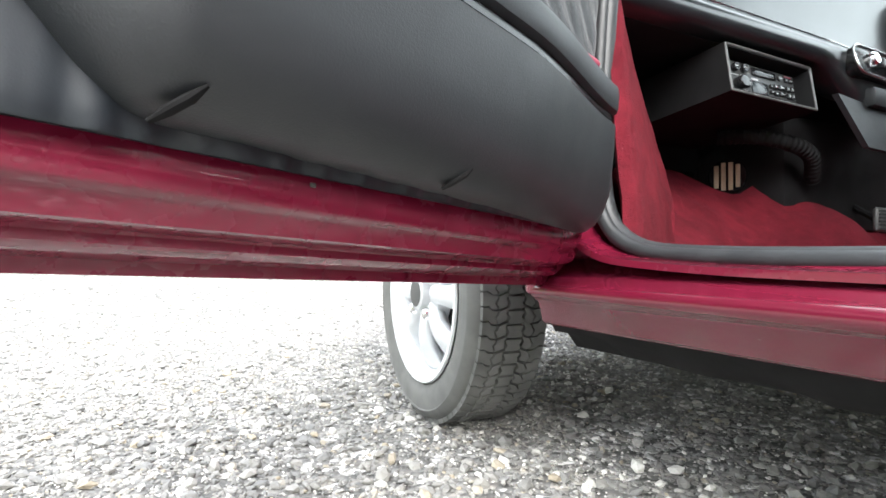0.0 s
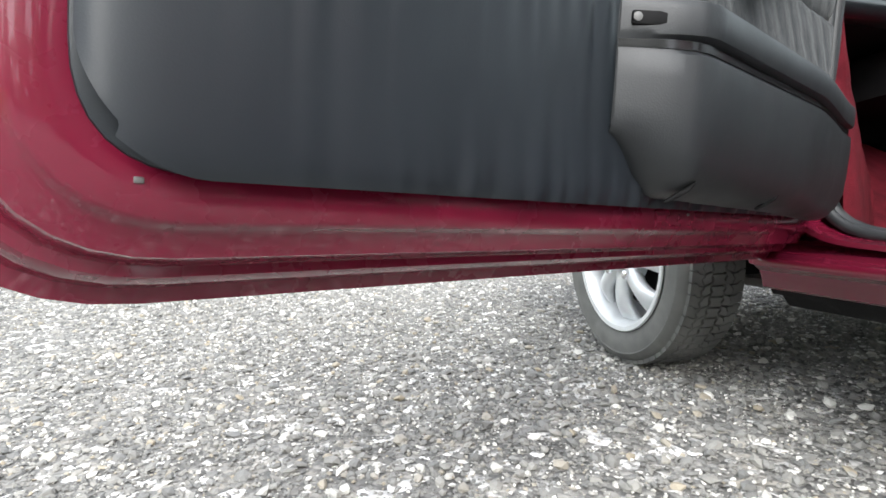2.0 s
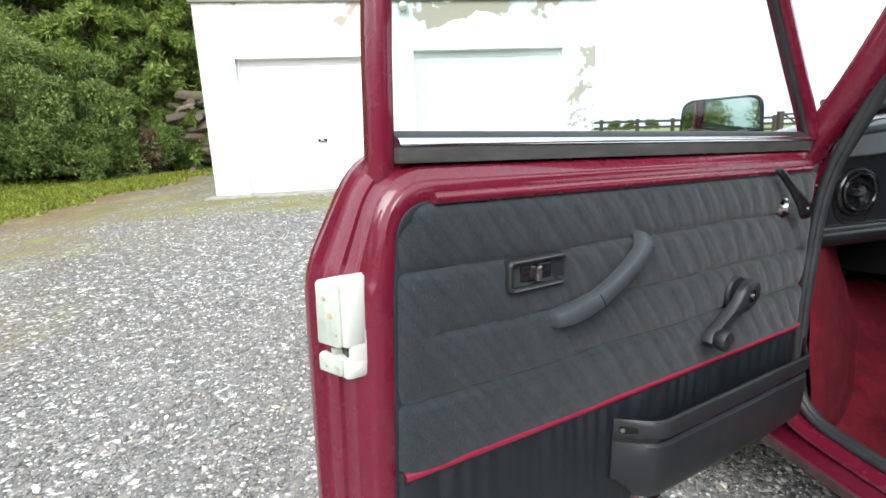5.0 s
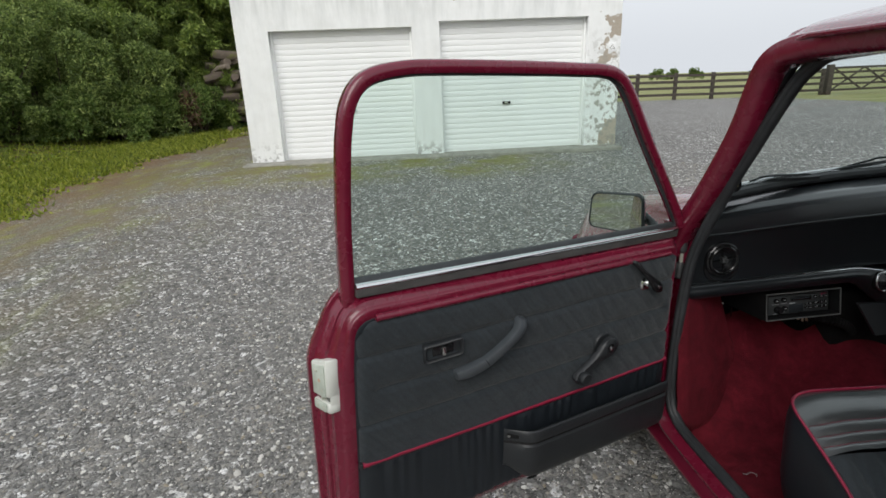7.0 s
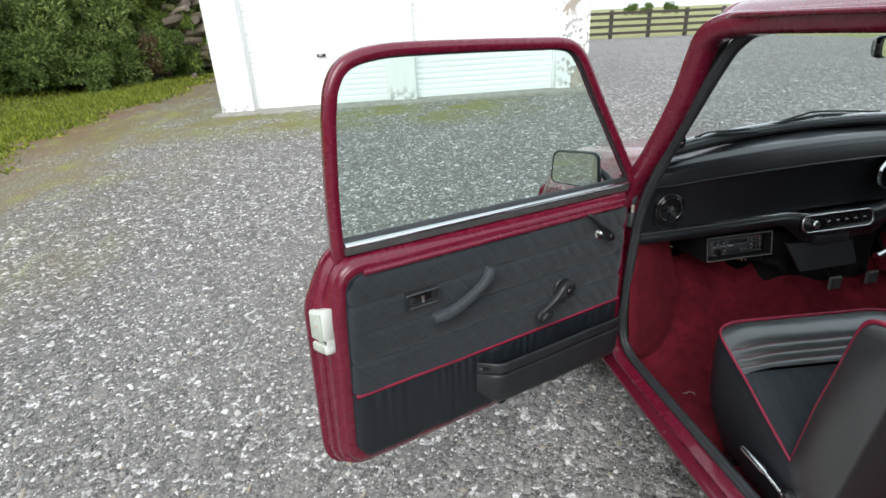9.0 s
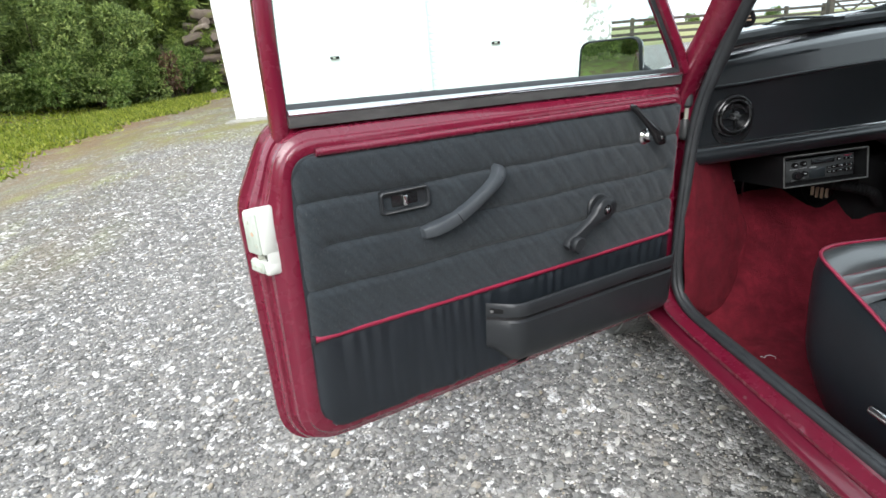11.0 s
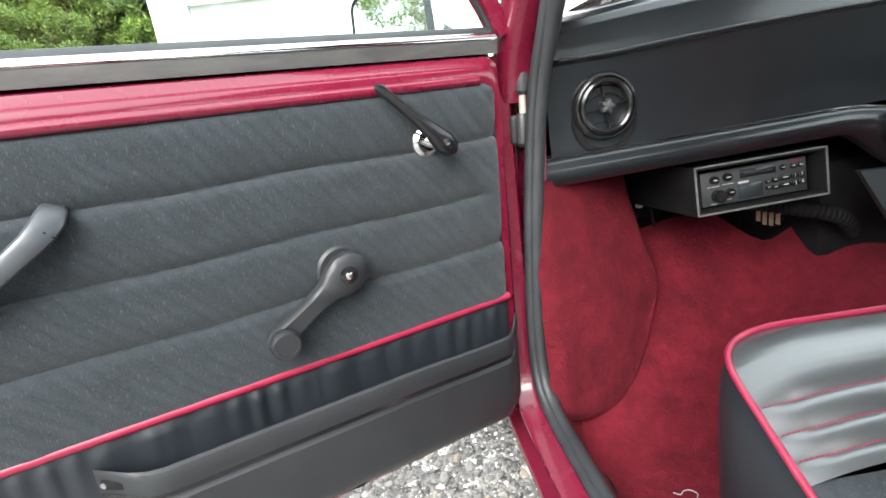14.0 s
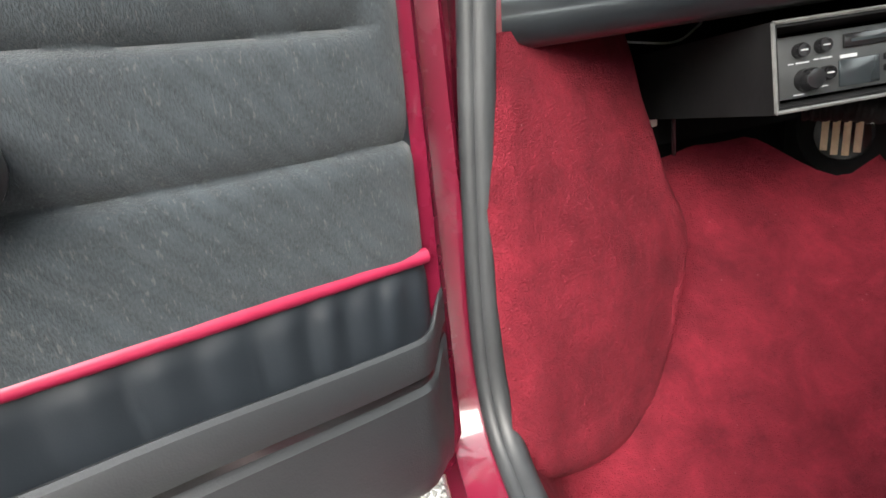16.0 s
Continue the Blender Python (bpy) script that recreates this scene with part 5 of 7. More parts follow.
    s.box((0.984, -0.004, 0.3695), (1.002, 0.012, 0.3775), 0.001)
    part("lock_pawl", s, ZINC, door, "tan worn pawl in the slot")
    s = Shape()
    s.box((0.9885, 0.006, 0.3708), (0.9925, 0.0266, 0.3832), 0.0)
    part("lock_slot", s, GLOSS, door)
    # plates over the slanted face
    face = Matrix.Translation((1.00375, 0.0125, 0.0)) @ Matrix.Rotation(radians(19.5), 4, "Z")
    for lo, hi, cut in ((0.3825, 0.4505, 0.009), (0.3515, 0.3695, 0.0)):
        s = Shape()
        s.slab(rounded([(-0.0185, lo, 0.002), (0.0175, lo + 0.0005, 0.004), (0.0175, hi, 0.003), (-0.0185, hi - cut, 0.003)], 4, 3), 0.0, 0.0028, 0, 0.0008, face)
        part("lock_plate", s, PLATE, door, "worn greenish lock plate")
    for y, z in ((-0.006, 0.4335), (0.002, 0.4155), (0.009, 0.3975), (-0.008, 0.3605), (0.009, 0.36)):
        s = Shape()
        s.lathe([(0.0036, 0), (0.0032, 0.0012), (0.0005, 0.0016)], 12, face @ pose(0.0027, y, z, 0, 90, 0))
        part("lock_screw", s, TAN if 0.41 < z < 0.42 else ZINC, door)
    # hinges between post and door
    for z in (0.09, 0.49):
        s = Shape()
        s.box((-0.012, -0.002, z - 0.058), (0.022, 0.01, z - 0.016), 0.005, 3)
        s.tube([(0.004, 0.009, z - 0.062), (0.004, 0.009, z - 0.056), (0.004, 0.009, z - 0.02), (0.004, 0.009, z - 0.014)], [0.006, 0.0105, 0.0105, 0.007], 14)
        hinge = part("hinge", s, RED if z < 0.2 else RADIO, door, "dark grey steel hinge")
        s = Shape()
        s.tube([(0.002, 0.008, z + 0.012), (0.002, 0.009, z + 0.018), (0.003, 0.01, z + 0.045), (-0.004, 0.008, z + 0.066), (-0.008, 0.006, z + 0.072)], [0.007, 0.0115, 0.012, 0.01, 0.005], 14)
        part("hinge_knuckle", s, RED if z < 0.2 else RADIO, hinge)
        s = Shape()
        s.tube([(0.003, 0.01, z - 0.016), (0.003, 0.01, z + 0.013)], 0.005, 10)
        part("hinge_pin", s, ZINC, hinge, "bright hinge pin")
        s = Shape()
        s.slab(rounded([(-0.026, z - 0.055, 0.004), (-0.002, z - 0.055, 0.004), (-0.002, z + 0.05, 0.008), (-0.026, z + 0.075, 0.012)], 4, 2), 0.002, 0.012, 1, 0.002)
        part("hinge_plate", s, RADIO if z > 0.2 else RED, door, "grey hinge plate with bolts")
        for e in (-0.035, 0.0, 0.04):
            s = Shape()
            s.lathe([(0.007, 0), (0.007, 0.005), (0.005, 0.007), (0.0005, 0.0072)], 6, pose(-0.014, 0.012, z + e, -90))
            part("hinge_bolt", s, ZINC, door, smooth=20)
    # mirror on its stalk
    s = Shape()
    s.tube(curve([(0.06, -0.028, 0.56), (0.05, -0.06, 0.575), (0.06, -0.1, 0.6), (0.08, -0.12, 0.62)], 5), 0.012, 10)
    part("mirror_arm", s, GLOSS, door, "black mirror arm", 60)


door_furniture()


def wing_mirror():
    """Chrome-backed mirror on the door, its glass looking to the rear."""
    face = pose(-0.818, -0.43, 0.928, -1, 0, -45)
    m = (CAR @ DOOR).inverted() @ face
    ring = rounded([(-0.076, -0.046, 0.02), (0.077, -0.049, 0.018), (0.07, 0.058, 0.024), (-0.07, 0.052, 0.026)], 7, 4)
    s = Shape()
    s.rings([[(x * k, y, z * k) for x, z in ring] for k, y in ((0.93, -0.002), (0.97, -0.006), (1.0, -0.004), (1.02, 0.006))], True, False, False, m)
    part("mirror_rim", s, RUBBER, door, "black mirror rim", 60)
    s = Shape()
    s.rings([[(x * k, y, z * k) for x, z in ring] for k, y in ((1.0, 0.006), (0.96, 0.025), (0.82, 0.045), (0.5, 0.06), (0.1, 0.064))], True, True, False, m)
    part("mirror_shell", s, CHROME, door, "chrome mirror shell", 60)
    s = Shape()
    s.slab([(x * 0.94, z * 0.93) for x, z in ring], -0.003, 0.001, 1, 0, m)
    part("mirror_glass", s, MIRROR, door, "rear-view glass", 0)


wing_mirror()

# ---- inside the car ----
def dashboard():
    def top(x):
        return 0.915 - 0.022 * (abs(x) / 0.55) ** 2

    def seam(x):
        """Where the crash roll turns under."""
        return 0.854 - 0.013 * min(1.0, abs(x) / 0.5) ** 2

    def padded(u, v):
        x = -0.6 + 1.2 * u
        bow = 0.1 * (1 - (x / 0.6) ** 2)
        h = top(x)
        prof = [(-0.39 + bow, h + 0.01), (-0.42 + 0.6 * bow, h + 0.013), (-0.448 + 0.15 * bow, h + 0.007), (-0.46 + 0.04 * bow, h - 0.002), (-0.467, h - 0.014), (-0.472, seam(x) + 0.014), (-0.474, seam(x)), (-0.466, seam(x) - 0.009), (-0.464, seam(x) - 0.045), (-0.463, 0.74), (-0.465, 0.70), (-0.44, 0.695)]
        k = v * (len(prof) - 1)
        i = min(int(k), len(prof) - 2)
        a, b = prof[i], prof[i + 1]
        f = k - i
        return (x, a[0] + (b[0] - a[0]) * f, a[1] + (b[1] - a[1]) * f)
    dash = part("dashboard", Shape().grid(padded, 40, 55), DASH, car, "padded black dashboard", 30)
    # parcel shelf lip, dipping round the switch panel
    path = []
    for k in range(61):
        x = -0.625 + 1.25 * k / 60
        dip = smooth01(-0.12, -0.02, x) * (1 - smooth01(0.2, 0.3, x))
        path.append((x, -0.478 - 0.012 * dip, 0.679 - 0.012 * dip))
    s = Shape()
    rings = []
    for x, y, z in path:
        dip = smooth01(-0.13, -0.03, x) * (1 - smooth01(0.2, 0.3, x))
        rings.append([(x, y + 0.05, z + 0.02), (x, y + 0.004, z + 0.022), (x, y - 0.008, z + 0.016), (x, y - 0.013, z), (x, y - 0.008, z - 0.016 - 0.05 * dip), (x, y + 0.004, z - 0.022 - 0.055 * dip), (x, y + 0.05, z - 0.02 - 0.03 * dip)])
    s.rings(rings)
    part("shelf_lip", s, DASH, dash, "padded black shelf edge", 60)
    s = Shape()
    s.tube([(x, y - 0.001, z + 0.0225) for x, y, z in path if x < -0.03], 0.0016, 6)
    part("shelf_bead", s, CHROME, dash)
    # Shelf coloured near-black for the shade under the dash.
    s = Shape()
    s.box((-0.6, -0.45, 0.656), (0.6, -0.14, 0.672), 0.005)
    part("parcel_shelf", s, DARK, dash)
    # turned edge below the crash roll
    s = Shape()
    s.tube([(x, -0.4755, seam(x) - 0.002) for x in (-0.58 + 1.16 * k / 40 for k in range(41))], 0.0035, 8)
    part("roll_edge", s, DASH, dash, "", 60)
    # round air vent
    at = pose(-0.513, -0.46, 0.765, 90, 0, 0)
    s = Shape()
    s.lathe([(0.036, 0.0), (0.05, 0.0), (0.051, 0.008), (0.048, 0.014), (0.044, 0.016), (0.0435, 0.011), (0.041, 0.011), (0.0405, 0.018), (0.037, 0.02), (0.034, 0.018), (0.033, 0.004)], 40, at, False)
    vent = part("air_vent", s, GLOSS, car, "round black swivelling air vent", 40)
    s = Shape()
    s.lathe([(0.034, 0.003), (0.0005, 0.0031)], 32, at)
    part("vent_throat", s, DARK, vent)
    for k in range(4):
        s = Shape()
        s.box((0.006, -0.0008, 0.006), (0.0345, 0.0008, 0.014), m=at @ pose(0, 0, 0, 0, 0, 8 + 90 * k))
        part("vane", s, GLOSS, vent)
    s = Shape()
    lobes = [(0.0098 + 0.0022 * math.cos(5 * a), a) for a in (2 * math.pi * k / 30 for k in range(30))]
    s.rings([[(r * q * math.cos(a), r * q * math.sin(a), h) for r, a in lobes] for q, h in ((0.85, 0.004), (1.0, 0.016), (1.0, 0.02), (0.85, 0.0235), (0.4, 0.0255))], m=at)
    part("vent_hub", s, RADIO, vent)
    s = Shape()
    s.lathe([(0.046, -0.004), (0.052, 0.0), (0.05, 0.006), (0.04, 0.006)], 36, pose(-0.513, -0.462, 0.744, 90, 0, 0), False)
    part("vent_collar", s, GLOSS, vent)


dashboard()


def radio():
    tilt = pose(-0.263, -0.481, 0.6075, -9, 0.6, 0)
    s = Shape()
    w, h = 0.1145, 0.0395
    rings = []
    for k, l, y in ((1.0, 1.0, 0.24), (1.0, 1.0, 0.004), (0.995, 0.985, 0.0), (0.95, 0.86, 0.0), (0.94, 0.84, 0.004), (0.9, 0.78, 0.03)):
        rings.append([(sx * w * k, y, sz * h * l + (0.0 if y < 0.1 else 0.012)) for sx, sz in ((-1, -1), (1, -1), (1, 1), (-1, 1))])
    s.rings(rings, True, False, False, tilt)
    box = part("radio_console", s, DARK, car, "black box for the radio under the shelf", 20)
    s = Shape()
    for sx, sz, ex, ez in ((-1, -1, 1, -1), (1, -1, 1, 1), (1, 1, -1, 1), (-1, 1, -1, -1)):
        s.tube([(sx * w * 0.985, -0.0002, sz * h * 0.965), (ex * w * 0.985, -0.0002, ez * h * 0.965)], 0.0019, 6, m=tilt)
    part("console_edge", s, WORNGLINT, box, "worn grey edge of the console")
    # the set itself, at its standard size, sunk into the box
    tilt = tilt @ pose(-0.001, 0.006, -0.001) @ Matrix.Diagonal((0.85, 1, 0.78, 1))
    s = Shape()
    s.box((-0.109, 0.012, -0.0355), (0.109, 0.03, 0.0355), 0.002, m=tilt)
    part("radio_face", s, RADIO, box, "black cassette radio with knobs and keys")
    s = Shape()
    s.box((-0.036, 0.0105, -0.031), (0.015, 0.0125, 0.0), 0.001, m=tilt)
    part("display", s, DISPLAY, box, "dark display window")
    s = Shape()
    s.box((-0.03, 0.0095, 0.013), (0.044, 0.0125, 0.029), 0.001, m=tilt)
    part("cassette_slot", s, GLOSS, box, "cassette slot")
    s = Shape()
    s.box((-0.022, 0.0088, 0.019), (0.036, 0.0096, 0.0225), m=tilt)
    part("cassette_flap", s, DISPLAY, box)
    for x, z, r, d in ((-0.084, 0.018, 0.0086, 0.008), (-0.057, 0.02, 0.0086, 0.008), (-0.053, -0.012, 0.0085, 0.008), (0.058, 0.021, 0.006, 0.004)):
        s = Shape()
        s.lathe([(r, 0.0), (r, d * 0.75), (r * 0.85, d), (r * 0.7, d), (r * 0.66, d * 0.85), (0.0005, d * 0.85)], 20, tilt @ pose(x, 0.0125, z, 90, 0, 0))
        part("knob", s, GLOSS, box)
        s = Shape()
        s.box((x - 0.0035, 0.0125 - d - 0.0003, z - 0.0008), (x + 0.0035, 0.0125 - d * 0.84, z + 0.0008), m=tilt)
        part("knob_mark", s, PRINT, box)
    s = Shape()
    s.lathe([(0.0135, 0.0), (0.013, 0.012), (0.011, 0.0145), (0.0005, 0.015)], 22, tilt @ pose(-0.0777, 0.0125, -0.016, 90, 0, 0))
    part("volume_knob", s, GLOSS, box, "large round volume knob")
    keys = [(0.025, -0.0035, 0.009, 0.008), (0.025, -0.0165, 0.009, 0.008), (0.04, -0.002, 0.013, 0.011), (0.04, -0.0175, 0.013, 0.009), (0.061, -0.0005, 0.024, 0.011), (0.061, -0.016, 0.024, 0.009),
            (0.0815, 0.0, 0.0125, 0.012), (0.0955, 0.0005, 0.0125, 0.012), (0.0815, -0.016, 0.0125, 0.012), (0.0955, -0.0155, 0.0125, 0.012), (0.08, 0.0205, 0.012, 0.01), (0.0945, 0.0205, 0.012, 0.01)]
    for k, (x, z, kw, kh) in enumerate(keys):
        s = Shape()
        s.box((x - kw / 2, 0.0088, z - kh / 2), (x + kw / 2, 0.0125, z + kh / 2), 0.0014, m=tilt)
        key = part("key", s, GLOSS, box)
        if 6 <= k <= 9:
            digit = bpy.data.curves.new("key_digit", "FONT")
            digit.body, digit.size, digit.align_x, digit.extrude = str(k - 5), 0.009, "CENTER", 0.0002
            digit.materials.append(PRINT)
            ob = new("key_digit", digit)
            ob.parent, ob.matrix_basis = key, tilt @ pose(x, 0.0085, z - 0.003, 90, 0, 0)
        else:
            s = Shape()
            s.box((x - kw * 0.22, 0.0082, z - 0.0008), (x + kw * 0.22, 0.009, z + 0.0008), m=tilt)
            part("key_mark", s, PRINT, box)
    for x, z, l, h in ((-0.097, 0.0035, 0.006, 0.0014), (-0.088, 0.0035, 0.016, 0.0016), (-0.066, 0.005, 0.006, 0.0014), (-0.058, 0.005, 0.014, 0.0016), (-0.092, -0.0325, 0.012, 0.0014), (-0.034, 0.002, 0.021, 0.004), (-0.06, -0.027, 0.01, 0.0014)):
        s = Shape()
        s.box((x, 0.0112, z), (x + l, 0.0122, z + h), m=tilt)
        part("print_bar", s, PRINT, box)
    s = Shape()
    s.box((0.077, 0.0112, 0.0285), (0.099, 0.0122, 0.0315), m=tilt)
    part("print_bar", s, PIPING, box, "small red printed strip")


radio()


def centre_controls():
    tilt = pose(0.05, -0.506, 0.664, -12, 0.5, 0)
    s = Shape()
    ring = rounded([(-0.125, -0.027, 0.026), (0.125, -0.027, 0.026), (0.125, 0.027, 0.026), (-0.125, 0.027, 0.026)], 6, 3)
    s.slab(ring, 0.03, -0.004, 1, 0.004, tilt)
    panel = part("switch_panel", s, GLOSS, car, "oval black switch panel with a chrome rim", 40)
    s = Shape()
    s.tube([(x, -0.0045, z) for x, z in ring], 0.0032, 8, True, m=tilt)
    part("rim", s, CHROME, panel, "chrome rim", 60)
    s = Shape()
    s.lathe([(0.013, 0.0), (0.013, 0.012), (0.01, 0.016), (0.0005, 0.016)], 20, tilt @ pose(-0.085, -0.004, -0.002, 90))
    part("knob", s, CHROME, panel)
    for k in range(5):
        s = Shape()
        s.box((-0.05 + 0.032 * k, -0.014, -0.01), (-0.034 + 0.032 * k, -0.003, 0.01), 0.003, m=tilt)
        part("toggle", s, GLOSS, panel)
        s = Shape()
        s.box((-0.047 + 0.032 * k, -0.0146, 0.003), (-0.037 + 0.032 * k, -0.0138, 0.0055), m=tilt)
        part("toggle_mark", s, PRINT, panel)
    # bracket and flap below
    s = Shape()
    s.add([(-0.11, -0.5, 0.6), (0.13, -0.5, 0.585), (0.145, -0.52, 0.505), (-0.065, -0.525, 0.507), (-0.11, -0.49, 0.6), (0.13, -0.49, 0.585), (0.145, -0.51, 0.505), (-0.065, -0.515, 0.507)],
          [(0, 1, 2, 3), (7, 6, 5, 4), (0, 4, 5, 1), (1, 5, 6, 2), (2, 6, 7, 3), (3, 7, 4, 0)])
    part("lower_flap", s, PLASTIC, car, "black flap under the switches")
    s = Shape()
    s.box((-0.02, -0.515, 0.588), (0.1, -0.46, 0.622), 0.004)
    part("flap_bracket", s, PLASTIC, car)
    # heater with its hose and striped outlet
    # The box reaches down low to stand for deep shade over the tunnel.
    s = Shape()
    s.box((-0.09, -0.4, 0.37), (0.34, -0.16, 0.6), 0.025)
    heater = part("heater", s, DARK, car, "black heater box behind the flap, its low part standing for deep shade")
    s = Shape()
    path = curve([(-0.22, -0.35, 0.54), (-0.185, -0.4, 0.536), (-0.13, -0.433, 0.523), (-0.08, -0.44, 0.503), (-0.04, -0.42, 0.465)], 24)
    s.tube(path, [0.0125 + 0.0018 * (k % 4 < 2) for k in range(len(path))], 16)
    part("heater_hose", s, DARK, heater, "ribbed black air hose", 20)
    s = Shape()
    at = Matrix(((0.36, 0, -0.93, -0.103), (-0.93, 0, -0.36, -0.29), (0, 1, 0, 0.484), (0, 0, 0, 1))) @ Matrix.Scale(0.75, 4)
    s.lathe([(0.03, -0.06), (0.05, -0.01), (0.05, 0.0), (0.046, 0.004), (0.0005, 0.004)], 30, at)
    part("heater_outlet", s, GLOSS, heater, "round outlet")
    s = Shape()
    s.lathe([(0.0005, -0.2), (0.09, -0.19), (0.105, -0.15), (0.105, -0.05), (0.09, -0.03), (0.05, -0.02), (0.0005, -0.02)], 28, at)
    part("blower_drum", s, DARK, heater, "round black blower housing")
    for k in range(4):
        s = Shape()
        x = -0.027 + 0.018 * k
        l = math.sqrt(0.045 ** 2 - x * x) * 0.86
        s.box((x - 0.0058, -l, 0.003), (x + 0.0058, l, 0.0068), 0.0012, m=at)
        part("grille_bar", s, TAN, car, "tan bar across the round outlet")
    for px in (0.155, 0.3, 0.42):
        s = Shape()
        s.box((px - 0.024, -0.452, 0.37), (px + 0.024, -0.44, 0.42), 0.007, 3)
        pedal = part("pedal", s, WORNGLINT, car, "worn grey ribbed pedal pad")
        s = Shape()
        s.tube([(px, -0.44, 0.395), (px, -0.36, 0.45), (px - 0.01, -0.2, 0.62)], 0.007, 8)
        part("pedal_arm", s, DARK, pedal)
        for k in range(6):
            s = Shape()
            s.box((px - 0.02, -0.4545, 0.3745 + 0.0072 * k), (px + 0.02, -0.451, 0.378 + 0.0072 * k))
            part("pedal_rib", s, RUBBER, pedal)
    s = Shape()
    s.box((-0.372, -0.27, 0.535), (-0.36, -0.258, 0.562), 0.002)
    part("wire_connector", s, LATCH, car, "cream wiring connector")
    s = Shape()
    s.tube(curve([(-0.44, -0.22, 0.655), (-0.38, -0.26, 0.64), (-0.34, -0.28, 0.635), (-0.28, -0.24, 0.65)], 8), 0.0015, 6)
    part("loose_wire", s, PRINT, car)
    s = Shape()
    s.tube(curve([(-0.36, -0.3, 0.62), (-0.365, -0.315, 0.58), (-0.37, -0.32, 0.55), (-0.35, -0.29, 0.5)], 8), 0.003, 6)
    part("cable", s, GLOSS, car)
    # instrument bezel in front of the driver
    s = Shape()
    s.lathe([(0.052, 0), (0.058, 0.012), (0.05, 0.02), (0.047, 0.012), (0.0005, 0.011)], 36, pose(0.235, -0.478, 0.795, 90))
    gauge = part("gauge", s, GLOSS, car, "round instrument with a chrome bezel")
    s = Shape()
    s.lathe([(0.054, 0.012), (0.058, 0.013), (0.055, 0.0215), (0.05, 0.0205)], 36, pose(0.235, -0.478, 0.795, 90), False)
    part("bezel", s, CHROME, gauge)
    # column stalk
    s = Shape()
    s.tube([(0.36, -0.53, 0.6), (0.22, -0.55, 0.555), (0.175, -0.555, 0.54)], [0.008, 0.009, 0.013], 10)
    part("column_stalk", s, CHROME, car)
    # rear-view mirror at the header
    s = Shape()
    m = pose(-0.052, -0.69, 1.212, -2, 0, 18)
    ring = rounded([(-0.115, -0.026, 0.02), (0.115, -0.026, 0.02), (0.115, 0.026, 0.02), (-0.115, 0.026, 0.02)], 6, 3)
    s.rings([[(x * k, y, z * k) for x, z in ring] for k, y in ((0.95, -0.004), (1.0, -0.003), (1.03, 0.006), (0.9, 0.022), (0.4, 0.03))], True, True, False, m)
    mirror = part("rear_mirror", s, GLOSS, car, "interior mirror in a black shell", 50)
    s = Shape()
    s.slab([(x * 0.94, z * 0.92) for x, z in ring], -0.0055, -0.003, 1, 0, m)
    part("mirror_glass", s, MIRROR, mirror, "", 0)
    s = Shape()
    s.tube([(-0.05, -0.665, 1.222), (-0.03, -0.69, 1.295)], 0.007, 8)
    part("mirror_stem", s, CHROME, mirror)
    # wipers lying on the screen base
    for (x0, z0), (x1, z1), (x2, z2), y in (((-0.43, 0.946), (-0.34, 0.964), (-0.19, 0.957), -0.385), ((-0.055, 0.962), (0.084, 0.976), (0.34, 0.95), -0.325)):
        s = Shape()
        s.tube(curve([(x0 - 0.02, y, z0 - 0.004), (0.5 * (x0 + x1), y - 0.002, 0.5 * (z0 + z1) + 0.006), (x1, y, z1 + 0.004), (x2, y + 0.03, z2)], 6), [0.0035] * 19, 8)
        wiper = part("wiper", s, GLOSS, car, "black wiper arm", 60)
        s = Shape()
        s.rings([[(x, y + a - 0.006, z + b) for a, b in ((-0.002, -0.005), (0.002, -0.005), (0.003, 0.004), (-0.003, 0.004))] for x, z in ((x0 - 0.06, z0 - 0.006), (x0 + 0.06, z0 + 0.003), (x1, z1 - 0.006), (x2, z2 - 0.004))])
        part("blade", s, RUBBER, wiper)
    s = Shape()
    s.lathe([(0.027, 0), (0.027, 0.0008), (0.0005, 0.0009)], 28, pose(-0.527, -0.5, 0.985, 60, 0, 0))
    disc = part("screen_sticker", s, GLOSS, car, "round black sticker with pale print inside the screen")
    for k in range(3):
        s = Shape()
        s.box((-0.015, -0.012 + 0.009 * k, 0.001), (0.015, -0.008 + 0.009 * k, 0.0014), m=pose(-0.527, -0.5, 0.985, 60, 0, 0))
        part("print_bar", s, TAN, disc)


centre_controls()


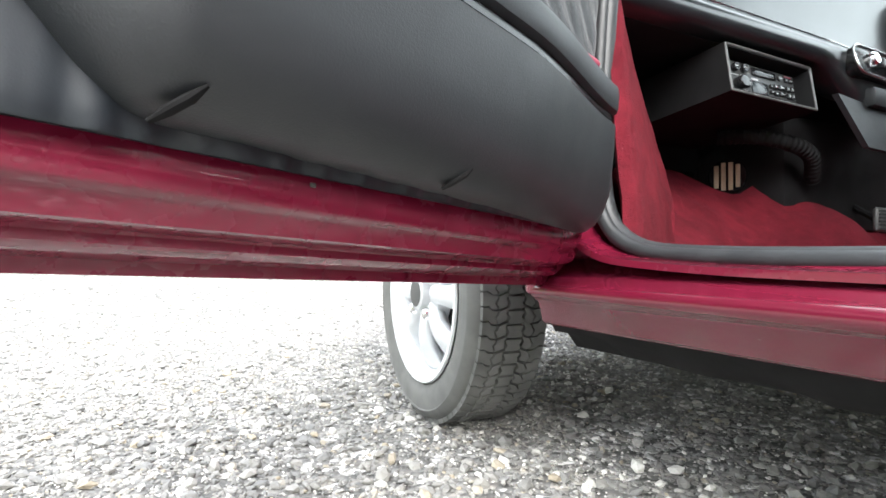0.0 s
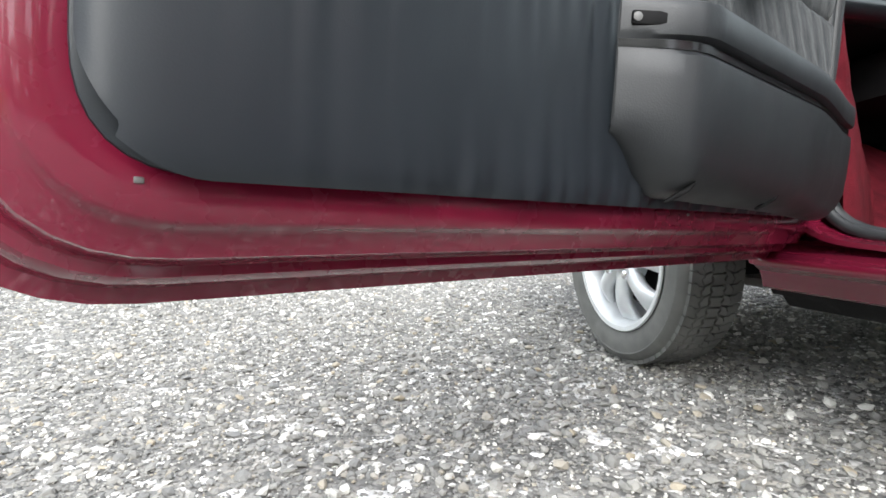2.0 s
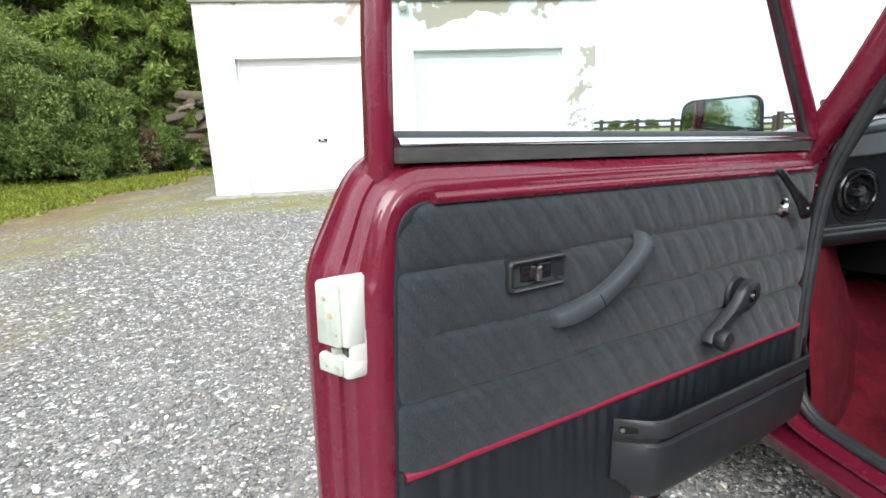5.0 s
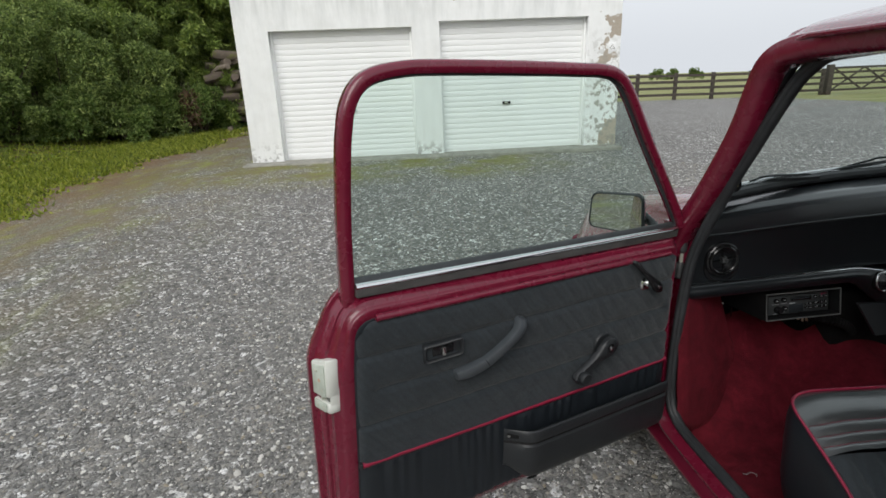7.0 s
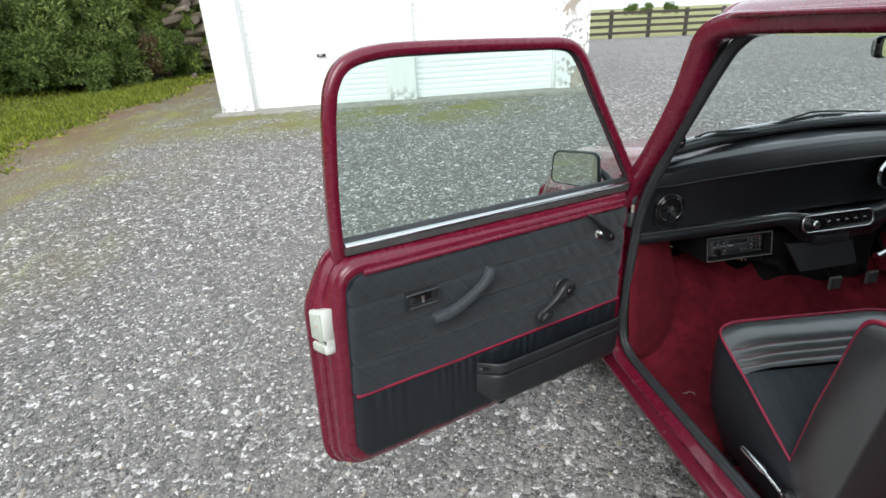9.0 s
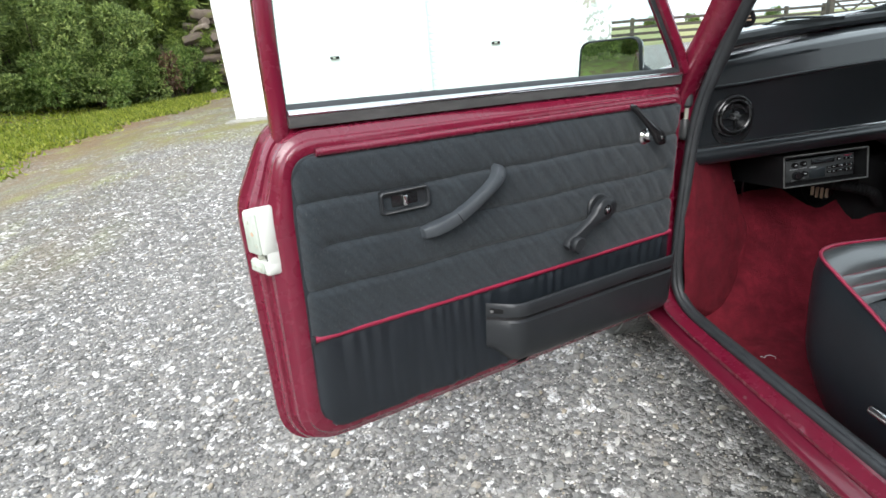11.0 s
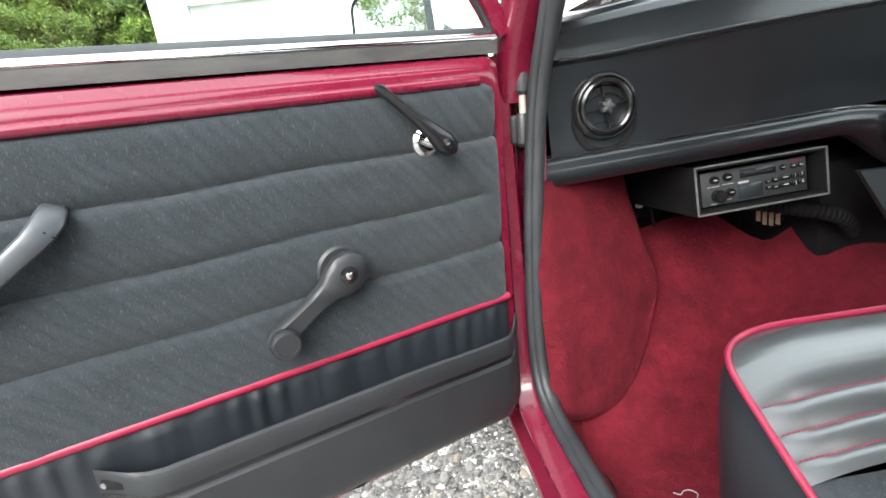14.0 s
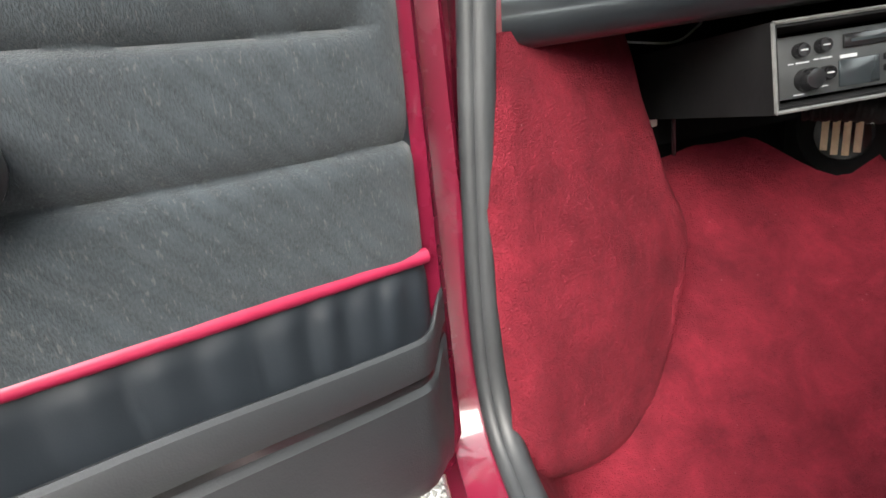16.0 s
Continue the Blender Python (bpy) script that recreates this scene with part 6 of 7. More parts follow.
def front_seat():
    seat = new("front_seat")
    seat.parent = car
    tagged(seat, "black vinyl and cloth front seat with red piping")
    # the seat stands a little askew, turned about its front door-side corner
    skew = Matrix.Translation((-0.579, -0.865, 0)) @ Matrix.Rotation(radians(-6.6), 4, "Z") @ Matrix.Translation((0.579, 0.865, 0))

    def piece(name, shape, mat, label="", smooth=35):
        shape.v = [tuple(skew @ Vector(p)) for p in shape.v]
        return part(name, shape, mat, seat, label, smooth)

    def along(rows, y):
        """A height taken off a line of (y, z) pairs that runs from front to back."""
        for (a, p), (b, q) in zip(rows, rows[1:]):
            if y >= b:
                return p + (q - p) * max(0.0, (a - y) / (a - b))
        return rows[-1][1]
    x0, x1, yf, yb = -0.579, -0.06, -0.789, -1.2

    def lid(y):
        """Height of the piped edge: high in front, falling to the back."""
        rows = [(-0.78, 0.5485), (-0.84, 0.5485), (-0.87, 0.5455), (-0.9, 0.537), (-0.94, 0.523), (-0.97, 0.5145), (-1.015, 0.4985), (-1.06, 0.479), (-1.17, 0.44), (-1.25, 0.41)]
        return sum(along(rows, y + d) for d in (-0.015, 0.0, 0.015)) / 3
    base = rounded([(x0, yb, 0.03), (x1, yb, 0.03), (x1, yf, 0.1), (x0, yf, 0.102)], 14, 16)
    cx, cy0 = (x0 + x1) / 2, -1.02

    def ring(kx, ky, h):
        return [(cx + (p[0] - cx) * kx, cy0 + (p[1] - cy0) * (ky if p[1] > cy0 else 1.0), h(p[1])) for p in base]
    s = Shape()
    s.rings([ring(0.93, 0.8, lambda y: 0.245), ring(0.97, 0.9, lambda y: 0.285), ring(0.998, 0.985, lambda y: 0.325), ring(1.012, 1.025, lambda y: 0.365), ring(1.018, 1.035, lambda y: 0.55 * 0.365 + 0.45 * lid(y)),
             ring(1.016, 1.03, lambda y: 0.2 * 0.365 + 0.8 * lid(y)), ring(1.006, 1.012, lambda y: lid(y) - 0.01), ring(0.994, 0.992, lambda y: lid(y) - 0.002), ring(0.98, 0.98, lambda y: lid(y) - 0.004)], True, False)
    piece("cushion_side", s, VINYL, "black vinyl cushion border", 60)
    s = Shape()
    s.tube(ring(0.996, 0.996, lambda y: lid(y) + 0.001), 0.0034, 8, True)
    piece("piping", s, PIPING, "red piping round the cushion", 70)

    def reach(y):
        """The left and right edge of the cushion's plan at a place along it."""
        cross = []
        for (a, p), (b, q) in zip(base, base[1:] + base[:1]):
            if (p - y) * (q - y) <= 0 and p != q:
                cross.append(a + (b - a) * (y - p) / (q - p))
        return min(cross), max(cross)
    ridge = [(-0.78, 0.551), (-0.81, 0.56), (-0.845, 0.564), (-0.875, 0.56), (-0.9, 0.552), (-0.927, 0.544), (-0.949, 0.537), (-0.968, 0.531), (-1.03, 0.5), (-1.13, 0.462), (-1.26, 0.42)]
    pleats = (-0.9, -0.9265, -0.949)

    def wave(x):
        return 0.0016 * math.sin(x * 13) + 0.0007 * math.sin(x * 41 + 1)

    def stuffed(x, y, side_, low):
        """The cushion's top, rising from its piped edge and pulled down along the pleats."""
        k = 1 - max(0.0, 1 - side_ / 0.085) ** 2
        ends = min(abs(y - yf), 1.0)
        front = smooth01(0.0, 0.03, ends)
        top = sum(along(ridge, y + d) for d in (-0.008, 0.0, 0.008)) / 3
        z = lid(y) + (top - low - lid(y)) * k * front - 0.001
        z += 0.0008 * noise.noise((x * 26, y * 26, 0)) + 0.0022 * noise.noise((x * 7, y * 10, 4)) * k
        if low == 0.0:
            hold = min(1.0, side_ / 0.03)
            for d in pleats:
                gap = abs(y - d - wave(x))
                z -= 0.0048 * hold * math.exp(-(gap / 0.0052) ** 1.3)
                z -= 0.0012 * hold * math.exp(-gap / 0.011) * max(0.0, noise.noise((x * 34, d * 90, y * 12)))
        return z

    def pad(cut0, cut1, mat, name, label, nu, nv, low):
        def f(u, v):
            y = cut0 + (cut1 - cut0) * v
            xa, xb = reach(y)
            # closer rows of points along the two ends, where the stuffing turns down
            w = u + 0.09 * math.sin(2 * math.pi * u) * -1
            x = xa + 0.004 + (xb - xa - 0.008) * w
            side_ = min(w, 1 - w) * (xb - xa - 0.008)
            flute = 0.0 if low == 0.0 else 0.0028 * abs(math.cos(math.pi * (x - x0) / 0.052)) ** 8 * smooth01(cut0, cut0 - 0.02, y)
            return (x, y, stuffed(x, y, side_, low) - flute)
        piece(name, Shape().grid(f, nu, nv), mat, label, 80)
    pad(yf - 0.0025, -0.969, LEATHER, "front_roll", "pleated black vinyl front roll", 100, 150, 0.0)
    pad(-0.967, yb, FABRIC, "cushion_cloth", "charcoal fluted cloth cushion centre", 120, 30, 0.011)
    for y in pleats:
        s = Shape()
        x = x0 + 0.008
        while x < x1 - 0.012:
            pts = []
            for q in range(3):
                xx = x + 0.0016 * q
                yy = y + wave(xx) + 0.0004 * (q - 1)
                pts.append((xx, yy, stuffed(xx, yy, min(xx - x0, x1 - xx) - 0.004, 0.0) + 0.0005))
            s.tube(pts, [0.0004, 0.00058, 0.0004], 5)
            x += 0.0041
        piece("stitching", s, PIPING, "red stitching")
    # backrest, reclined
    side = rounded([(-1.15, 0.3, 0.03), (-1.165, 0.42, 0.4), (-1.2, 0.6, 0.4), (-1.262, 0.84, 0.05), (-1.37, 0.86, 0.05), (-1.33, 0.65, 0.4), (-1.265, 0.3, 0.03)], 6, 5)
    s = Shape()
    cy = [sum(p[i] for p in side) / len(side) for i in (0, 1)]

    def cut(k, x):
        return [(x, cy[0] + (p[0] - cy[0]) * k, cy[1] + (p[1] - cy[1]) * k) for p in side]
    s.rings([cut(0.9, x0 - 0.002), cut(0.975, x0 + 0.002), cut(1.0, x0 + 0.012), cut(1.01, -0.4), cut(1.01, -0.25), cut(1.0, x1 - 0.016), cut(0.96, x1)])
    piece("backrest", s, LEATHER, "black vinyl backrest", 60)
    s = Shape()
    s.tube([(x0 + 0.008, p[0] + 0.002, p[1]) for p in side if p[1] > 0.4 and p[0] > -1.15 - (p[1] - 0.3) * 0.3 - 0.06], 0.0048, 8)
    piece("back_piping", s, PIPING, "red piping down the backrest", 70)
    # tipping lever and pivot
    s = Shape()
    s.tube([(-0.598, -1.2, 0.372), (-0.6, -1.14, 0.374), (-0.6, -1.13, 0.374), (-0.6, -1.05, 0.364)], [0.005, 0.0045, 0.009, 0.0085], 12)
    piece("tilt_lever", s, CHROME, "chrome tipping lever")
    s = Shape()
    s.lathe([(0.018, 0), (0.018, 0.02), (0.012, 0.026), (0.0005, 0.026)], 18, pose(-0.575, -1.2, 0.37, 0, -90, 0))
    piece("lever_pivot", s, GLOSS)
    for y in (-0.93, -1.17):
        s = Shape()
        s.box((-0.56, y - 0.02, 0.2), (-0.53, y + 0.02, 0.29), 0.004)
        piece("seat_bracket", s, GLOSS)


front_seat()

s = Shape()
s.tube(curve([(-0.509, -0.655, 0.2325), (-0.501, -0.661, 0.2325), (-0.494, -0.656, 0.2325), (-0.484, -0.656, 0.2325), (-0.477, -0.665, 0.2325), (-0.481, -0.672, 0.2325)], 6), 0.0008, 5)
solid("thread", s, PRINT, "short pale thread lying on the red carpet", "thread")

# ---- garage ----
GY = 6.8
GZ = 0.06


def garage():
    g = thing("garage", "white rendered double garage with flaking paint and two roller doors", "garage", pose(0, 0, GZ))
    x0, x1, back, top = -3.56, 2.17, 12.2, 2.6
    d1, d2, h1, h2 = (-3.09, -1.02), (-0.61, 1.65), 2.03, 2.09
    s = Shape()
    for a, b, lo, hi in ((x0, d1[0], 0, top), (d1[1], d2[0], 0, top), (d2[1], x1, 0, top), (d1[0], d1[1], h1, top), (d2[0], d2[1], h2, top)):
        s.box((a, GY, lo - 0.15), (b, GY + 0.24, hi))
    part("front_wall", s, RENDERED, g, "white-washed front wall with flaked patches", 10)
    s = Shape()
    s.box((x0, GY + 0.24, -0.4), (x0 + 0.22, back, top))
    s.box((x1 - 0.22, GY + 0.24, -0.4), (x1, back, top))
    s.box((x0 + 0.22, back - 0.22, -0.4), (x1 - 0.22, back, top))
    part("side_wall", s, RENDERED, g, "", 10)
    s = Shape()
    s.box((x0 - 0.04, GY - 0.05, top), (x1 + 0.05, back + 0.05, top + 0.1), 0.015)
    part("roof", s, CONCRETE, g, "flat concrete roof slab")
    for (a, b), head in ((d1, h1), (d2, h2)):
        # curtain of rolled slats
        s = Shape()
        s.box((a + 0.02, GY + 0.165, -0.06), (b - 0.02, GY + 0.18, head))
        door_ = part("roller_door", s, ROLLER, g, "closed white ribbed roller door")
        n, d = 26, (head + 0.06) / 26
        s = Shape()
        s.rings([[(x, GY + 0.165, 0.0), (x, GY + 0.158, 0.004), (x, GY + 0.154, 0.3 * d), (x, GY + 0.154, 0.7 * d), (x, GY + 0.159, 0.96 * d), (x, GY + 0.165, d)] for x in (a + 0.03, b - 0.03)])
        slat = s.mesh("slat", ROLLER, 40)
        for k in range(n):
            o = new("slat", slat)
            o.parent = door_
            o.location = (0, 0, -0.06 + k * d)
        for x in (a, b - 0.03):
            s = Shape()
            s.box((x, GY + 0.11, -0.06), (x + 0.03, GY + 0.2, head), 0.003)
            part("guide_rail", s, ROLLER, door_)
        s = Shape()
        s.box((a + 0.03, GY + 0.125, -0.08), (b - 0.03, GY + 0.165, -0.02), 0.004)
        part("bottom_bar", s, ROLLER, door_)
        s = Shape()
        mid = 0.42 if a > -1 else -2.0
        s.box((mid - 0.065, GY + 0.118, 0.71), (mid + 0.065, GY + 0.14, 0.75), 0.004)
        part("lock", s, GLOSS, door_, "small black lock plate")
        s = Shape()
        s.box((mid - 0.03, GY + 0.112, 0.718), (mid + 0.02, GY + 0.119, 0.742), 0.003)
        part("lock_handle", s, ZINC, door_)
    s = Shape()
    s.box((x0 - 0.1, GY - 0.28, -0.3), (x1 + 0.02, GY + 0.02, 0.012), 0.02)
    s.box((d1[0], GY, -0.3), (d1[1], GY + 0.3, 0.008))
    s.box((d2[0], GY, -0.3), (d2[1], GY + 0.3, 0.008))
    part("threshold", s, CONCRETE, g, "mossy concrete apron", 20)
    # small lamp above the pier and notice on the corner
    s = Shape()
    s.lathe([(0.05, 0), (0.05, 0.03), (0.07, 0.05), (0.06, 0.12), (0.02, 0.14), (0.0005, 0.14)], 16, pose(-0.73, GY, 2.52, 90))
    part("bulkhead_lamp", s, ZINC, g)
    s = Shape()
    s.box((1.98, GY - 0.006, 1.42), (2.1, GY + 0.001, 1.56), 0.002)
    sign = part("notice", s, ROLLER, g, "small white notice with a triangle")
    s = Shape()
    s.tube([(2.0, GY - 0.008, 1.46), (2.08, GY - 0.008, 1.46), (2.04, GY - 0.008, 1.53)], 0.004, 5, True)
    part("triangle", s, FENCE, sign)


garage()


# ---- fence and gate ----
def fence():
    y0 = 22.0
    f = thing("fence", "dark wooden post and rail fence beyond the yard", "fence")
    xs = [0.75 + 1.72 * k for k in range(11)]
    for x in xs:
        z = lie(x, y0)
        s = Shape()
        s.box((x - 0.07, y0 - 0.06, z - 0.2), (x + 0.07, y0 + 0.06, z + 1.14), 0.01)
        part("post", s, FENCE, f)
    for a, b in zip(xs, xs[1:]):
        for h in (0.22, 0.5, 0.76, 1.02):
            za, zb = lie(a, y0) + h, lie(b, y0) + h
            s = Shape()
            s.rings([[(x, y0 - 0.1, z - 0.055), (x, y0 - 0.062, z - 0.055), (x, y0 - 0.062, z + 0.055), (x, y0 - 0.1, z + 0.055)] for x, z in ((a, za), (b, zb))])
            part("rail", s, FENCE, f, "", 20)
    g = thing("field_gate", "dark wooden five-bar gate with crossed braces", "gate")
    a, b = xs[-1] + 0.3, xs[-1] + 3.6
    z = lie(a, y0)
    for x in (a, b):
        s = Shape()
        s.box((x - 0.12, y0 - 0.12, z - 0.3), (x + 0.12, y0 + 0.12, z + 1.3), 0.02)
        part("gate_post", s, FENCE, g)
    for h in (0.2, 0.45, 0.7, 0.95, 1.15):
        s = Shape()
        s.box((a + 0.13, y0 - 0.03, z + h - 0.045), (b - 0.13, y0 + 0.03, z + h + 0.045))
        part("bar", s, FENCE, g)
    for p, q in (((a + 0.15, 0.2), (a + 1.6, 1.15)), ((a + 0.15, 1.15), (a + 1.6, 0.2)), ((a + 1.6, 0.2), (b - 0.15, 1.15)), ((a + 1.6, 1.15), (b - 0.15, 0.2))):
        s = Shape()
        s.rings([[(x, y, z + h + e) for y, e in ((y0 - 0.06, -0.045), (y0 - 0.031, -0.045), (y0 - 0.031, 0.045), (y0 - 0.06, 0.045))] for x, h in (p, q)])
        part("brace", s, FENCE, g, "", 20)


fence()


# ---- hedge, conifers, logs and grass ----
def leaf_cloud(rng, count, place, size, droop=0.0, slim=0.42):
    """Small folded leaves; place(rng) gives a point and an outward direction."""
    v, f = [], []
    for k in range(count):
        p, d = place(rng)
        d = (Vector(d) + 0.7 * Vector(rng.normal(size=3))).normalized()
        d.z -= droop
        d.normalize()
        a = d.cross(Vector((rng.normal(), rng.normal(), rng.normal()))).normalized()
        l = size * rng.uniform(0.6, 1.4)
        w = l * slim
        p = Vector(p)
        i = len(v)
        n = d.cross(a) * (0.15 * l)
        v += [p[:], (p + d * l * 0.5 + a * w * 0.5 + n)[:], (p + d * l)[:], (p + d * l * 0.5 - a * w * 0.5 + n)[:]]
        f += [(i, i + 1, i + 2), (i, i + 2, i + 3)]
    return v, f


def foliage(name, v, f, mat, parent, label=""):
    me = bpy.data.meshes.new(name)
    me.from_pydata(v, [], f)
    me.materials.append(mat)
    ob = new(name, me)
    ob.parent = parent
    return tagged(ob, label)


def shrub(label, seed, radius, height, leaves, at, leaf=LEAF):
    rng = np.random.default_rng(seed)
    t = thing("shrub", label, "shrub", at, "hedge row")
    s = Shape()
    for k in range(7):
        a, l = rng.uniform(0, 6.28), rng.uniform(0.4, 0.75)
        s.tube(curve([(0, 0, 0), (0.2 * math.cos(a) * radius, 0.2 * math.sin(a) * radius, 0.4 * height * l), (l * math.cos(a) * radius, l * math.sin(a) * radius, height * rng.uniform(0.5, 0.9))], 4), [0.05, 0.045, 0.04, 0.034, 0.03, 0.024, 0.018, 0.012, 0.006], 6)
    part("trunk", s, BARK, t)
    lumps = []
    for k in range(26):
        a, h = rng.uniform(0, 6.28), rng.uniform(0.04, 1.0)
        r = radius * (1.0 - 0.5 * h ** 2) * rng.uniform(0.5, 1.15)
        lumps.append((r * math.cos(a), r * math.sin(a), h * height, rng.uniform(0.12, 0.4) * radius * 0.8))

    def place(r):
        c = lumps[r.integers(len(lumps))]
        d = Vector(r.normal(size=3)).normalized()
        q = c[3] * r.uniform(0.7, 1.12)
        return (c[0] + d.x * q, c[1] + d.y * q, max(0.03, c[2] + d.z * q * 0.8)), d
    v, f = leaf_cloud(rng, leaves, place, 0.078)
    foliage("crown", v, f, leaf, t, "dense green leaves")
    return t


def conifer(label, seed, radius, height, sprays, at):
    rng = np.random.default_rng(seed)
    t = thing("conifer", label, "tree", at, "conifers behind the garage")
    limbs = Shape()
    limbs.tube([(0, 0, -0.1), (0.03, 0, height * 0.5), (0, 0, height)], [0.16, 0.1, 0.02], 8)
    v, f = [], []
    for k in range(170):
        h = rng.uniform(0.0, 0.98)
        a = rng.uniform(0, 6.28)
        l = radius * (1.05 - 0.9 * h) * rng.uniform(0.7, 1.1)
        tip = Vector((l * math.cos(a), l * math.sin(a), h * height + 0.1 * l - 0.35 * l * l / radius))
        base = Vector((0, 0, h * height))
        limbs.tube([base, base.lerp(tip, 0.5) + Vector((0, 0, 0.08 * l)), tip], [0.022, 0.014, 0.004], 5)

        def place(r):
            q = r.uniform(0.3, 1.0) ** 0.7
            p = base.lerp(tip, q) + Vector((0, 0, 0.08 * l * math.sin(math.pi * q))) + Vector(r.normal(size=3)) * 0.12 * (1.2 - q) * radius * 0.6
            return p, (tip - base).normalized()
        vv, ff = leaf_cloud(rng, sprays // 170, place, 0.17, 0.35, 0.2)
        i = len(v)
        v += vv
        f += [tuple(j + i for j in x) for x in ff]
    part("trunk", limbs, BARK, t)
    foliage("crown", v, f, NEEDLE, t, "drooping bright green sprays")
    return t


def planting():
    a = shrub("broad dark green shrub at the yard's edge", 11, 2.0, 3.2, 36000, pose(-9.6, 12.2, 0.1))
    b = shrub("dark green shrub in the hedge row", 12, 1.5, 2.6, 24000, pose(-7.9, 12.9, 0.05))
    small = shrub("low leafy bush at the foot of the hedge", 13, 0.75, 1.0, 9000, pose(-6.7, 13.3, 0.0), PALELEAF)
    c = conifer("tall bushy conifer with drooping bright sprays", 21, 2.3, 7.5, 110000, pose(-7.2, 15.2, 0.0))
    for x, y, r in ((-11.4, 9.4, 20), (-12.6, 13.6, 80), (-10.9, 14.6, 200), (-12.6, 5.4, 140), (-9.0, -9.5, 60), (-4.4, -11.4, 170), (0.8, -12.0, 250), (5.6, -11.0, 10), (-12.8, -2.0, 300), (-12.0, -6.5, 40)):
        copy_thing(a, pose(x, y, lie(x, y) - 0.15, 0, 0, r))
    for x, y, r in ((-8.9, 11.6, 15), (-10.3, 9.7, 200), (-9.4, 10.6, 250), (-7.4, 14.6, 30), (-10.6, 8.0, 330), (-2.2, -10.4, 100), (-7.0, -10.6, 10), (3.2, -10.8, 300)):
        copy_thing(b, pose(x, y, lie(x, y), 0, 0, r))
    for x, y, r in ((-7.6, 11.6, 200), (-9.0, 10.0, 15), (-6.0, 13.7, 250), (-7.0, 12.3, 40), (-8.2, 10.9, 110), (-9.6, 9.2, 300), (-6.6, 14.4, 75), (-10.2, 7.2, 160), (-6.2, 12.9, 20)):
        copy_thing(small, pose(x, y, lie(x, y), 0, 0, r))
    for x, y, r in ((-7.9, 14.0, 120), (-6.4, 14.9, 20), (-4.5, 21.5, 60), (-7.4, 22.0, 170), (-10.4, 22.5, 290), (-13.4, 22.0, 15), (-15.6, 18.5, 100), (-2.4, 19.6, 330), (-10.6, 13.4, 45), (-9.0, 14.2, 215), (-12.4, 11.6, 330), (-9.2, 15.4, 70), (-5.2, 17.4, 160), (-11.0, 17.6, 250), (-7.2, 18.4, 20), (-13.5, 16.4, 310), (-3.4, 16.4, 220), (-13.8, 10.6, 100), (-6.0, -14.0, 140), (-1.0, -14.5, 30), (3.4, -14.4, 200), (-10.5, -12.0, 80), (-8.4, 17.0, 190), (-6.2, 16.2, 280), (-12.4, 19.5, 30), (-9.6, 20.5, 140)):
        copy_thing(c, pose(x, y, lie(x, y) - 0.2, 0, 0, r))
    rng = np.random.default_rng(31)
    t = thing("dead_frond_clump", "brown dead fronds hanging at the foot of the hedge", "fronds", pose(-6.3, 12.45, 0.05))
    s = Shape()
    for k in range(6):
        s.tube([(rng.normal() * 0.05, rng.normal() * 0.05, 0), (rng.normal() * 0.15, rng.normal() * 0.12, 1.1 + 0.2 * rng.random())], [0.012, 0.004], 5)
    part("trunk", s, BARK, t)
    v, f = leaf_cloud(rng, 520, lambda r: ((r.normal() * 0.11, r.normal() * 0.1, r.uniform(0.3, 1.05)), (r.normal() * 0.2, r.normal() * 0.2, -1.0)), 0.16, 0.4)
    foliage("crown", v, f, DEADLEAF, t, "limp brown fronds")
    for x, y, r in ((-16.5, -7.0, 0), (-15.8, -3.0, 90), (-16.6, 1.0, 200), (-15.6, 4.6, 300), (-17.5, -11.0, 140)):
        copy_thing(c, pose(x, y, lie(x, y) - 0.2, 0, 0, r) @ Matrix.Scale(0.62, 4))
    # bushes on the skyline past the fence
    for x, y, r in ((28.3, 59, 0), (30.5, 60, 90), (32.6, 59, 200), (43, 60, 40)):
        copy_thing(small, pose(x, y, lie(x, y) + 0.5, 0, 0, r))


planting()


def logs():
    rng = np.random.default_rng(8)
    for row in range(12):
        for col in range(4):
            r = rng.uniform(0.04, 0.13)
            s = Shape()
            n = 10
            l = rng.uniform(0.45, 0.95)
            s.rings([[(x * l, r * w * (1 + 0.12 * rng.normal()) * math.cos(a) + 0.05 * math.sin(3 * x), r * w * (1 + 0.1 * rng.normal()) * math.sin(a)) for a in (6.283 * j / n for j in range(n))] for x, w in ((-1, 0.9), (-0.97, 1.0), (-0.4, 1.08), (0.3, 0.95), (0.97, 1.02), (1, 0.9))])
            ob = solid("log", s, LOG, "weathered cut log in a rough mossy pile", "log", group="log pile")
            ob.matrix_basis = pose(-5.65 + rng.uniform(-0.4, 0.4), 13.6 + 0.4 * col + rng.uniform(-0.1, 0.1), 0.12 + 0.16 * row + rng.uniform(-0.05, 0.05), rng.uniform(0, 360), rng.uniform(-9, 9), rng.uniform(-75, 20))


logs()


